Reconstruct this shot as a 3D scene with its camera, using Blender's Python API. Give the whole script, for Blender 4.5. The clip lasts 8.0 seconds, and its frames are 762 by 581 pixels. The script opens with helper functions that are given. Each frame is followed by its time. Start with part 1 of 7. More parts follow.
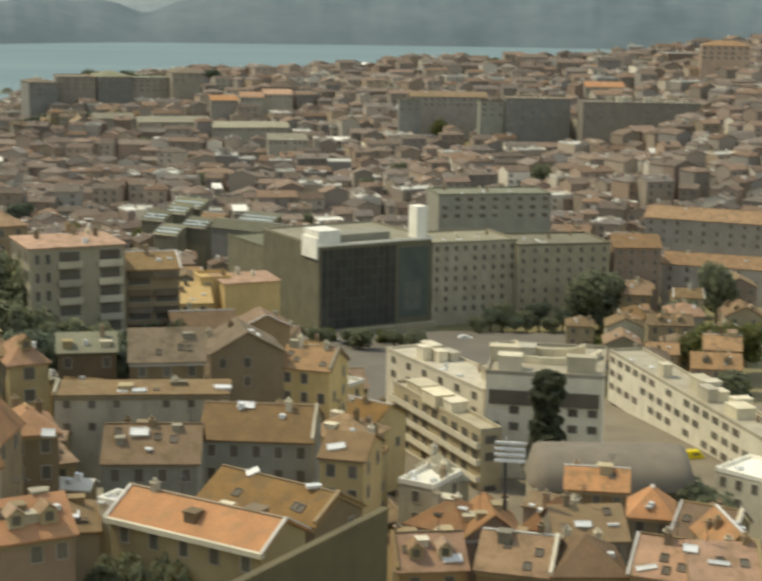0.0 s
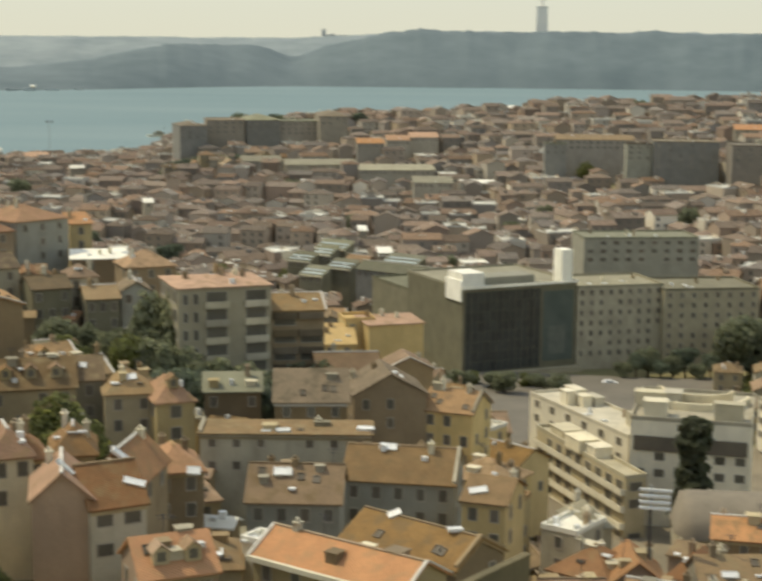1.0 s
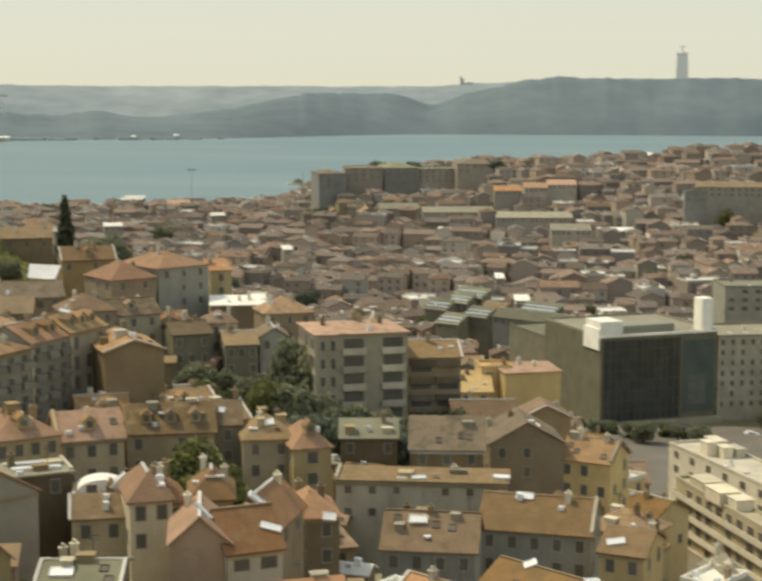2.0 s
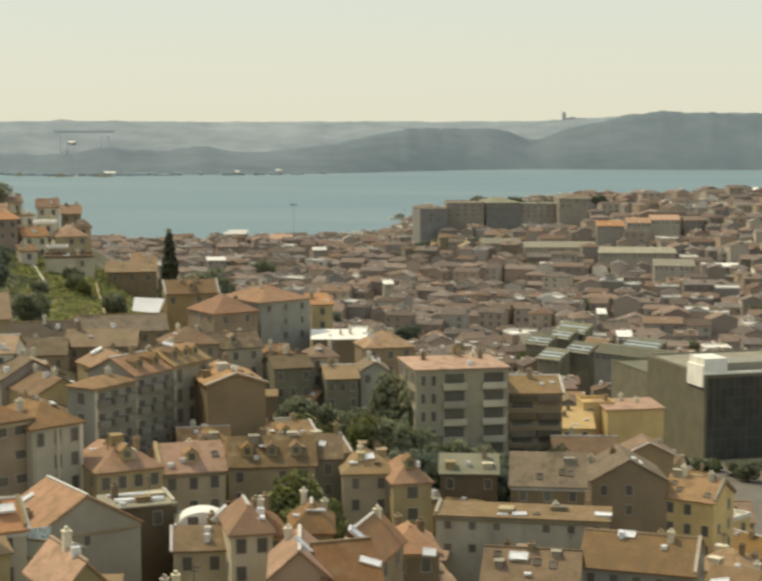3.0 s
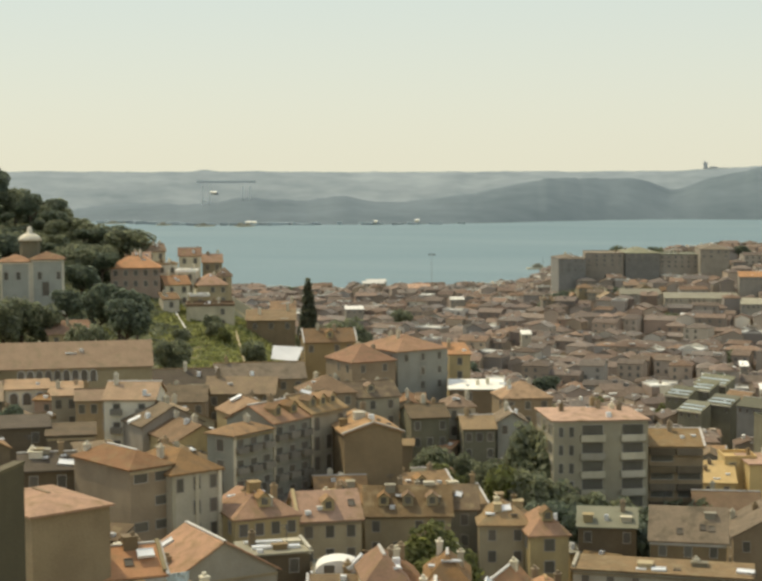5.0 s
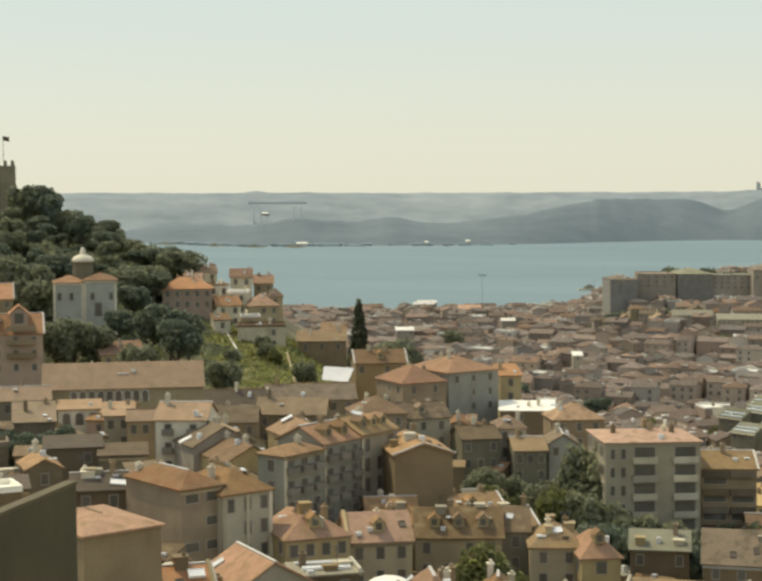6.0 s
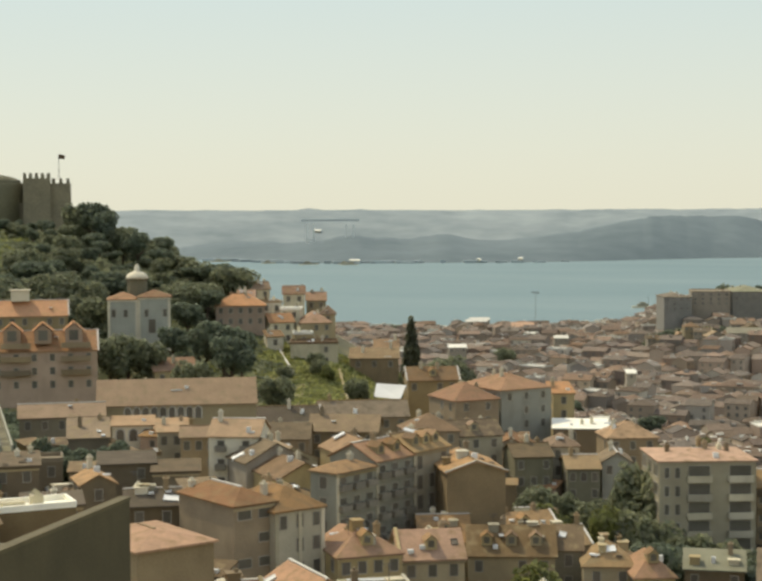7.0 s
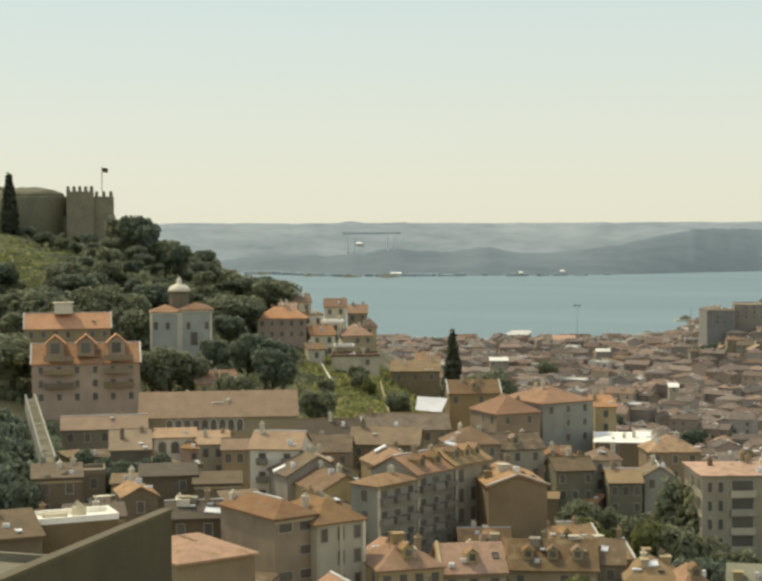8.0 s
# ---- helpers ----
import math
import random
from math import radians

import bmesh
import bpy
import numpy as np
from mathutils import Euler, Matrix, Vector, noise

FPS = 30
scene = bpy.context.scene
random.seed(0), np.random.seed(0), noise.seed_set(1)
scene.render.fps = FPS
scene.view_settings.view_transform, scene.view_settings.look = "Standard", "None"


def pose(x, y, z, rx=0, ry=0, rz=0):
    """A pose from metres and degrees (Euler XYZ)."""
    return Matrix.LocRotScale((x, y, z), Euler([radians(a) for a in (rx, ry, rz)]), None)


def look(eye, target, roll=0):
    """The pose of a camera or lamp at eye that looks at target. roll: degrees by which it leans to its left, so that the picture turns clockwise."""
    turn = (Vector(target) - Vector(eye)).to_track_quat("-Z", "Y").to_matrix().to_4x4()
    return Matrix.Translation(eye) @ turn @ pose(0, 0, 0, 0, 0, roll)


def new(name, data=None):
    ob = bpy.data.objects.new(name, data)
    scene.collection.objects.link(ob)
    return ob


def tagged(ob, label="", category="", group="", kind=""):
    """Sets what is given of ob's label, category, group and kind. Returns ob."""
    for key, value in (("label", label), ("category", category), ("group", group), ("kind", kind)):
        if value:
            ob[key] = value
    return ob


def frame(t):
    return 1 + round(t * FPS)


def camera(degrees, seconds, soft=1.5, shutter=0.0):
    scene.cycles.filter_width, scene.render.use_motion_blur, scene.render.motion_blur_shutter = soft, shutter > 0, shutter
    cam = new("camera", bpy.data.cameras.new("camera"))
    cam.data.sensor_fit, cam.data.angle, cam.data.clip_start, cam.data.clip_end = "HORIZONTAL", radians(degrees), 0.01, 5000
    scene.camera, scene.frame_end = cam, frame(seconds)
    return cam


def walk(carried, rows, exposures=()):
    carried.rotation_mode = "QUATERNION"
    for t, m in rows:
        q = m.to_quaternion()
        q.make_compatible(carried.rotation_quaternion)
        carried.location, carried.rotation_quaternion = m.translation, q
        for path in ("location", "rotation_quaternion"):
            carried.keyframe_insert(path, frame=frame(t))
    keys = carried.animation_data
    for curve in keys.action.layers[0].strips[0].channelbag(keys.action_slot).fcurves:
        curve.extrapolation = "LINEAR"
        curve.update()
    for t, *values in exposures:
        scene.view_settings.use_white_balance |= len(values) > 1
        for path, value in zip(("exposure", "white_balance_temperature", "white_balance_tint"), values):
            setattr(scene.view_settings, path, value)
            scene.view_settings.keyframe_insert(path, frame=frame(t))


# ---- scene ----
# The camera stands on a hilltop terrace and turns to its left and up.
EYE = 110.0
cam = camera(27.53, 8.0, soft=2.9, shutter=0.7)
# seconds, turn to the left, look up, lean
TURNS = [
    (0.0, 0.000, -10.753, 0.824),
    (0.5, 2.606, -9.977, 0.627),
    (1.0, 5.395, -9.249, 0.486),
    (1.5, 8.189, -8.363, 0.261),
    (3.0, 14.235, -6.250, -0.095),
    (3.5, 15.994, -5.789, -0.105),
    (4.0, 17.158, -5.348, -0.126),
    (4.5, 18.270, -4.862, -0.157),
    (6.0, 21.184, -3.630, -0.281),
    (6.5, 22.114, -3.280, -0.328),
    (7.0, 23.118, -2.989, -0.320),
    (7.5, 23.958, -2.777, -0.324),
    (8.0, 24.637, -2.504, -0.337),
]
walk(cam, [(t, pose(0, 0, EYE, 90 + up, 0, turn) @ pose(0, 0, 0, 0, 0, lean)) for t, turn, up, lean in TURNS],
     exposures=[(0.0, -0.13, 6600, 5), (1.0, -0.11, 6750, 6), (2.5, -0.08, 6900, 7), (8.0, -0.03, 6750, 7)])

# ---- light ----
SUN_AZ, SUN_UP = 72.0, 55.0   # degrees to the left of the first view, degrees above the horizon
world = bpy.data.worlds.new("world")
scene.world = world
world.use_nodes = True
wn, wl = world.node_tree.nodes, world.node_tree.links
sky = wn.new("ShaderNodeTexSky")
sky.sky_type = "NISHITA"
sky.sun_disc = False
sky.sun_elevation = radians(SUN_UP)
sky.sun_rotation = radians(-SUN_AZ)
sky.air_density, sky.dust_density, sky.ozone_density = 1.0, 1.5, 1.0
SKY = 0.15
wn["Background"].inputs["Strength"].default_value = SKY
# summer haze: the sky pales evenly all round towards the horizon
coord, split, fall, haze = wn.new("ShaderNodeTexCoord"), wn.new("ShaderNodeSeparateXYZ"), wn.new("ShaderNodeValToRGB"), wn.new("ShaderNodeMix")
wl.new(coord.outputs["Generated"], split.inputs[0])
wl.new(split.outputs["Z"], fall.inputs["Fac"])
haze.data_type = "RGBA"
haze_low, haze_high = [c / SKY for c in (0.83, 0.815, 0.678)], [c / SKY for c in (0.645, 0.765, 0.775)]
stops = fall.color_ramp.elements
stops[0].position, stops[0].color = 0.0, (*[c / 12 for c in haze_low], 1)
stops[1].position, stops[1].color = 0.16, (*[c / 12 for c in haze_high], 1)
dome = stops.new(0.45)
dome.color = (*[c / SKY / 12 for c in (1.2, 1.25, 1.26)], 1)
up = wn.new("ShaderNodeVectorMath"); up.operation = "SCALE"; up.inputs["Scale"].default_value = 12
wl.new(fall.outputs["Color"], up.inputs[0])
thin = wn.new("ShaderNodeMapRange")
thin.inputs["From Min"].default_value, thin.inputs["From Max"].default_value = 0.12, 0.6
thin.inputs["To Min"].default_value, thin.inputs["To Max"].default_value = 0.92, 0.3
wl.new(split.outputs["Z"], thin.inputs["Value"])
wl.new(thin.outputs["Result"], haze.inputs["Factor"])
wl.new(sky.outputs["Color"], haze.inputs["A"]); wl.new(up.outputs[0], haze.inputs["B"])
wl.new(haze.outputs["Result"], wn["Background"].inputs["Color"])
sun = new("sun", bpy.data.lights.new("sun", "SUN"))
sun.data.energy, sun.data.angle, sun.data.color = 2.9, radians(0.6), (1.0, 0.88, 0.64)
sx = Vector((-math.sin(radians(SUN_AZ)) * math.cos(radians(SUN_UP)), math.cos(radians(SUN_AZ)) * math.cos(radians(SUN_UP)), math.sin(radians(SUN_UP))))
sun.matrix_world = look(sx * 300, (0, 0, 0))
scene.view_settings.exposure = 0.0

# ---- materials ----
def nodes_of(name):
    m = bpy.data.materials.new(name)
    m.use_nodes = True
    return m, m.node_tree.nodes, m.node_tree.links, m.node_tree.nodes["Principled BSDF"]


def surface(name, a, b, rough=0.85, scale=0.35, fine=6.0, bump=0.25, vary=0.18, metal=0.0, spec=0.3, island=False, shades=None):
    """A surface between the colours a and b: large stains, fine grain, relief, and a value of its own for each object or island."""
    m, n, l, p = nodes_of(name)
    co = n.new("ShaderNodeTexCoord")
    big, small = n.new("ShaderNodeTexNoise"), n.new("ShaderNodeTexNoise")
    big.inputs["Scale"].default_value, big.inputs["Detail"].default_value = scale, 5
    small.inputs["Scale"].default_value, small.inputs["Detail"].default_value = fine, 4
    geo = n.new("ShaderNodeNewGeometry")
    for t in (big, small):
        l.new(geo.outputs["Position"], t.inputs["Vector"])
    mix = n.new("ShaderNodeMix"); mix.data_type = "RGBA"
    mix.inputs["A"].default_value, mix.inputs["B"].default_value = (*a, 1), (*b, 1)
    add = n.new("ShaderNodeMath"); add.operation = "MULTIPLY_ADD"
    l.new(small.outputs["Fac"], add.inputs[0]); add.inputs[1].default_value = 0.7
    l.new(big.outputs["Fac"], add.inputs[2])
    rng = n.new("ShaderNodeMapRange")
    rng.inputs["From Min"].default_value, rng.inputs["From Max"].default_value = 0.6, 1.1
    l.new(add.outputs[0], rng.inputs["Value"]); l.new(rng.outputs["Result"], mix.inputs["Factor"])
    colour = mix.outputs["Result"]
    own = geo.outputs["Random Per Island"]
    if not island:
        own = n.new("ShaderNodeObjectInfo").outputs["Random"]
    if shades:
        ramp = n.new("ShaderNodeValToRGB"); ramp.color_ramp.interpolation = "CONSTANT"
        el = ramp.color_ramp.elements
        el[0].position, el[0].color = 0, (*shades[0], 1)
        el[1].position, el[1].color = 1 / len(shades), (*shades[1], 1)
        for i, c in enumerate(shades[2:], 2):
            e = el.new(i / len(shades)); e.color = (*c, 1)
        l.new(own, ramp.inputs["Fac"])
        mm = n.new("ShaderNodeMix"); mm.data_type = "RGBA"; mm.blend_type = "MULTIPLY"
        mm.inputs["Factor"].default_value = 1
        l.new(colour, mm.inputs["A"]); l.new(ramp.outputs["Color"], mm.inputs["B"])
        colour = mm.outputs["Result"]
    hsv = n.new("ShaderNodeHueSaturation")
    val = n.new("ShaderNodeMapRange")
    val.inputs["To Min"].default_value, val.inputs["To Max"].default_value = 1 - vary, 1 + vary
    wn_ = n.new("ShaderNodeTexWhiteNoise"); wn_.noise_dimensions = "1D"
    l.new(own, wn_.inputs["W"]); l.new(wn_.outputs["Value"], val.inputs["Value"])
    sat, sn, add_w = n.new("ShaderNodeMapRange"), n.new("ShaderNodeTexWhiteNoise"), n.new("ShaderNodeMath")
    sat.inputs["To Min"].default_value, sat.inputs["To Max"].default_value = 1 - vary * 0.55, 1 + vary * 0.3
    sn.noise_dimensions = "1D"; add_w.inputs[1].default_value = 7.3
    l.new(own, add_w.inputs[0]); l.new(add_w.outputs[0], sn.inputs["W"])
    l.new(sn.outputs["Value"], sat.inputs["Value"]); l.new(sat.outputs["Result"], hsv.inputs["Saturation"])
    l.new(val.outputs["Result"], hsv.inputs["Value"]); l.new(colour, hsv.inputs["Color"])
    l.new(hsv.outputs["Color"], p.inputs["Base Color"])
    p.inputs["Roughness"].default_value, p.inputs["Metallic"].default_value = rough, metal
    p.inputs["Specular IOR Level"].default_value = spec
    if bump:
        bp = n.new("ShaderNodeBump"); bp.inputs["Strength"].default_value, bp.inputs["Distance"].default_value = bump, 0.05
        l.new(small.outputs["Fac"], bp.inputs["Height"]); l.new(bp.outputs["Normal"], p.inputs["Normal"])
    return m


def weathered(m, spots, streak, low=0.52):
    """Adds patches of another colour and, for walls, streaks that run down."""
    n, l, p = m.node_tree.nodes, m.node_tree.links, m.node_tree.nodes["Principled BSDF"]
    src = p.inputs["Base Color"].links[0].from_socket
    geo, mp, t, r, mx = n.new("ShaderNodeNewGeometry"), n.new("ShaderNodeMapping"), n.new("ShaderNodeTexNoise"), n.new("ShaderNodeMapRange"), n.new("ShaderNodeMix")
    mp.inputs["Scale"].default_value = (0.8, 0.8, 0.3) if streak else (0.9, 0.9, 0.9)
    l.new(geo.outputs["Position"], mp.inputs["Vector"]); l.new(mp.outputs["Vector"], t.inputs["Vector"])
    t.inputs["Scale"].default_value, t.inputs["Detail"].default_value = 0.7, 6
    r.inputs["From Min"].default_value, r.inputs["From Max"].default_value, r.inputs["To Max"].default_value = low, low + (0.3 if streak else 0.18), 0.35 if streak else 0.7
    l.new(t.outputs["Fac"], r.inputs["Value"])
    mx.data_type = "RGBA"; mx.inputs["B"].default_value = (*spots, 1)
    l.new(r.outputs["Result"], mx.inputs["Factor"]); l.new(src, mx.inputs["A"])
    l.new(mx.outputs["Result"], p.inputs["Base Color"])
    return m


def tiles(name, a, b, vary=0.38, island=False, shades=None, spots=None):
    """Clay tiles: courses of rounded tiles as relief, weathered patches and lichen."""
    m = surface(name, a, b, rough=0.9, scale=0.45, fine=3.0, bump=0, vary=vary, island=island, shades=shades, spec=0.15)
    n, l, p = m.node_tree.nodes, m.node_tree.links, m.node_tree.nodes["Principled BSDF"]
    co = n.new("ShaderNodeTexCoord")
    wave = n.new("ShaderNodeTexWave"); wave.bands_direction = "DIAGONAL"
    wave.inputs["Scale"].default_value, wave.inputs["Distortion"].default_value = 1.3, 0.6
    l.new(co.outputs["Object"], wave.inputs["Vector"])
    bp = n.new("ShaderNodeBump"); bp.inputs["Strength"].default_value, bp.inputs["Distance"].default_value = 0.5, 0.08
    l.new(wave.outputs["Fac"], bp.inputs["Height"]); l.new(bp.outputs["Normal"], p.inputs["Normal"])
    return weathered(m, spots, False, 0.5) if spots else m


def plaster(name, a, b, vary=0.3):
    """Limewashed render, its blue lowered a little, streaked by rain."""
    a, b = (a[0], a[1], a[2] * 0.965), (b[0], b[1], b[2] * 0.965)
    return weathered(surface(name, a, b, scale=0.25, vary=vary), tuple(0.62 * q for q in b), True)


PLASTER = {
    "white": plaster("white_plaster", (0.670, 0.606, 0.455), (0.497, 0.443, 0.328)),
    "cream": plaster("cream_plaster", (0.444, 0.357, 0.201), (0.326, 0.258, 0.145)),
    "grey": plaster("grey_plaster", (0.376, 0.335, 0.241), (0.269, 0.239, 0.173)),
    "blue": plaster("pale_grey_plaster", (0.472, 0.419, 0.296), (0.345, 0.305, 0.217)),
    "pink": plaster("pink_plaster", (0.43, 0.312, 0.226), (0.33, 0.24, 0.174)),
    "yellow": plaster("yellow_plaster", (0.64, 0.488, 0.235), (0.5, 0.375, 0.172), 0.1),
    "ochre": plaster("ochre_plaster", (0.321, 0.236, 0.122), (0.236, 0.169, 0.087)),
    "brown": plaster("brown_render", (0.330, 0.246, 0.144), (0.228, 0.169, 0.100)),
    "olive": plaster("olive_render", (0.14, 0.115, 0.066), (0.1, 0.085, 0.05)),
    "slate": plaster("grey_green_render", (0.208, 0.192, 0.126), (0.151, 0.138, 0.091)),
    "butter": plaster("butter_plaster", (0.751, 0.640, 0.419), (0.568, 0.478, 0.305)),
    "pale": plaster("pale_render", (0.528, 0.473, 0.350), (0.406, 0.360, 0.264)),
    # On the far blocks mauve, misty and hazy hold distance haze as colour.
    "mauve": plaster("hazed_mauve_render", (0.406, 0.360, 0.282), (0.325, 0.286, 0.228)),
    "misty": plaster("hazed_grey_render", (0.265, 0.255, 0.225), (0.2, 0.192, 0.17)),
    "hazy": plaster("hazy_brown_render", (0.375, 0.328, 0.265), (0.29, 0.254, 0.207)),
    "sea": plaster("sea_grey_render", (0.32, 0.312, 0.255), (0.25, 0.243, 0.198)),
    "church": plaster("blue_white_render", (0.375, 0.375, 0.322), (0.298, 0.298, 0.256), 0.12),
    "stone": plaster("stone_grey_render", (0.36, 0.345, 0.275), (0.275, 0.263, 0.21), 0.12),
    "lime": plaster("limewashed_render", (0.8, 0.735, 0.585), (0.64, 0.585, 0.46), 0.12),
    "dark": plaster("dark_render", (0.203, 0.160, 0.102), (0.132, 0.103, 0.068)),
}
ROOF = {
    "orange": tiles("orange_tiles", (0.436, 0.246, 0.132), (0.304, 0.179, 0.100), spots=(0.255, 0.178, 0.091)),
    "salmon": tiles("salmon_tiles", (0.586, 0.303, 0.145), (0.453, 0.236, 0.117), vary=0.14, spots=(0.406, 0.249, 0.129)),
    "red": tiles("red_tiles", (0.358, 0.183, 0.087), (0.264, 0.143, 0.072), spots=(0.217, 0.152, 0.084)),
    "brown": tiles("weathered_tiles", (0.355, 0.225, 0.120), (0.235, 0.155, 0.086), spots=(0.193, 0.138, 0.082)),
    "old": tiles("lichened_tiles", (0.304, 0.211, 0.116), (0.208, 0.150, 0.086), spots=(0.292, 0.228, 0.126)),
    "tan": tiles("tan_tiles", (0.41, 0.28, 0.168), (0.31, 0.212, 0.13), vary=0.15, spots=(0.27, 0.21, 0.125)),
    "dark": tiles("dark_old_tiles", (0.215, 0.16, 0.098), (0.15, 0.115, 0.072), spots=(0.12, 0.1, 0.065)),
    "ochre": tiles("ochre_tiles", (0.335, 0.215, 0.1), (0.24, 0.155, 0.075), spots=(0.19, 0.135, 0.07)),
    "grey": plaster("grey_roofing", (0.312, 0.286, 0.201), (0.226, 0.205, 0.145)),
    "slate": plaster("grey_green_roofing", (0.208, 0.201, 0.133), (0.151, 0.147, 0.099)),
    "lead": plaster("mauve_grey_lead", (0.255, 0.210, 0.148), (0.189, 0.156, 0.114)),
    "pale": plaster("pale_gravel_roofing", (0.528, 0.473, 0.350), (0.365, 0.325, 0.237)),
    "butter": plaster("yellow_terrace_roofing", (0.670, 0.463, 0.191), (0.528, 0.364, 0.146), 0.1),
    "white": plaster("white_roofing", (0.82, 0.79, 0.7), (0.66, 0.63, 0.55)),
}
GLASS = surface("window_glass", (0.115, 0.105, 0.08), (0.155, 0.142, 0.11), rough=0.3, bump=0, spec=0.3)
# Glass for far windows, lightened so that its colour holds the haze.
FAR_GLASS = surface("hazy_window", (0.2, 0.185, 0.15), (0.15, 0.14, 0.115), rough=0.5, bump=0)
BLACK_GLASS = surface("black_glass", (0.047, 0.05, 0.044), (0.063, 0.066, 0.057), rough=0.2, bump=0, spec=0.35)
MOSS = surface("mossy_stone", (0.17, 0.155, 0.085), (0.11, 0.105, 0.058), scale=0.12, fine=1.2, bump=0.6)
FRAME = surface("painted_frame", (0.42, 0.38, 0.31), (0.32, 0.29, 0.23))
SHUTTER = surface("dark_shutter", (0.18, 0.153, 0.112), (0.135, 0.115, 0.086))
TRIM = surface("pale_stone_trim", (0.62, 0.59, 0.52), (0.48, 0.45, 0.39))
STONE = surface("castle_stone", (0.275, 0.24, 0.155), (0.19, 0.167, 0.11), scale=0.2, fine=1.5, bump=0.6)
METAL = surface("painted_metal", (0.12, 0.12, 0.12), (0.08, 0.08, 0.08), rough=0.5, metal=0.6)
IRON = surface("balcony_iron", (0.27, 0.24, 0.185), (0.2, 0.18, 0.14), rough=0.6)
BRIGHT = surface("bright_sheet_metal", (0.85, 0.85, 0.82), (0.7, 0.7, 0.66), rough=0.45, metal=0.1)
GLAZED = surface("pale_roof_glazing", (0.55, 0.62, 0.62), (0.42, 0.49, 0.5), rough=0.3, bump=0, spec=0.5)
BARK = surface("bark", (0.12, 0.09, 0.06), (0.07, 0.055, 0.04), scale=2, fine=14)
def foliage(name, a, b):
    """Leaves: partly see-through, so that light comes into the crown."""
    m = surface(name, a, b, rough=0.7, scale=0.25, fine=1.2, bump=0, vary=0.35, island=True, spec=0.15)
    n, l, p = m.node_tree.nodes, m.node_tree.links, m.node_tree.nodes["Principled BSDF"]
    tr, mx = n.new("ShaderNodeBsdfTranslucent"), n.new("ShaderNodeMixShader")
    mx.inputs["Fac"].default_value = 0.62
    l.new(p.inputs["Base Color"].links[0].from_socket, tr.inputs["Color"])
    l.new(p.outputs["BSDF"], mx.inputs[1]); l.new(tr.outputs["BSDF"], mx.inputs[2])
    l.new(mx.outputs["Shader"], n["Material Output"].inputs["Surface"])
    return m


LEAF = {
    "pine": foliage("pine_foliage", (0.212, 0.246, 0.168), (0.153, 0.182, 0.123)),
    "oak": foliage("oak_foliage", (0.27, 0.285, 0.172), (0.195, 0.212, 0.13)),
    "green": foliage("fresh_foliage", (0.24, 0.25, 0.09), (0.155, 0.17, 0.062)),
    "grass": foliage("grass_blades", (0.39, 0.395, 0.15), (0.255, 0.27, 0.1)),
    "cypress": foliage("cypress_foliage", (0.14, 0.15, 0.09), (0.095, 0.105, 0.065)),
}
# Greyed tones: the town's distance haze is mixed into these colours.
FAR_WALL = surface("hazed_plaster", (0.95, 0.93, 0.9), (0.72, 0.7, 0.68), island=True, vary=0.3, scale=0.05, bump=0,
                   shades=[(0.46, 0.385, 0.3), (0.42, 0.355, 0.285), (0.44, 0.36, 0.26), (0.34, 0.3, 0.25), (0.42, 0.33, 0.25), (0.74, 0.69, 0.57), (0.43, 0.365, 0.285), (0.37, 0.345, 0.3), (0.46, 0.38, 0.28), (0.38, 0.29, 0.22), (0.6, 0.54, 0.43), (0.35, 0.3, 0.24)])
FAR_ROOF = tiles("hazed_tiles", (0.8, 0.78, 0.74), (0.5, 0.49, 0.46), island=True, vary=0.3,
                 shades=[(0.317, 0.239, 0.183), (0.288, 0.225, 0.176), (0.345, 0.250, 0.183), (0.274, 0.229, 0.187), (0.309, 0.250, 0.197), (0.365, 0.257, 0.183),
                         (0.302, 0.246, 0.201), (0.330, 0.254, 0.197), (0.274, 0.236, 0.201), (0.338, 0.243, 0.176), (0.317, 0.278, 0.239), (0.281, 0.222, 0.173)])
# Blue-grey and pale tones put the distance haze into the hills' colour.
HILL = surface("hazed_shore", (0.15, 0.19, 0.2), (0.102, 0.137, 0.149), scale=0.004, fine=0.018, bump=0, vary=0.0)
HILL_PALE = surface("hazed_horizon", (0.285, 0.325, 0.325), (0.165, 0.205, 0.215), scale=0.0035, fine=0.012, bump=0, vary=0.0)


def ground_material():
    m = surface("ground", (0.27, 0.22, 0.12), (0.19, 0.185, 0.08), scale=0.03, fine=0.8, bump=0.3, vary=0.0)
    return m


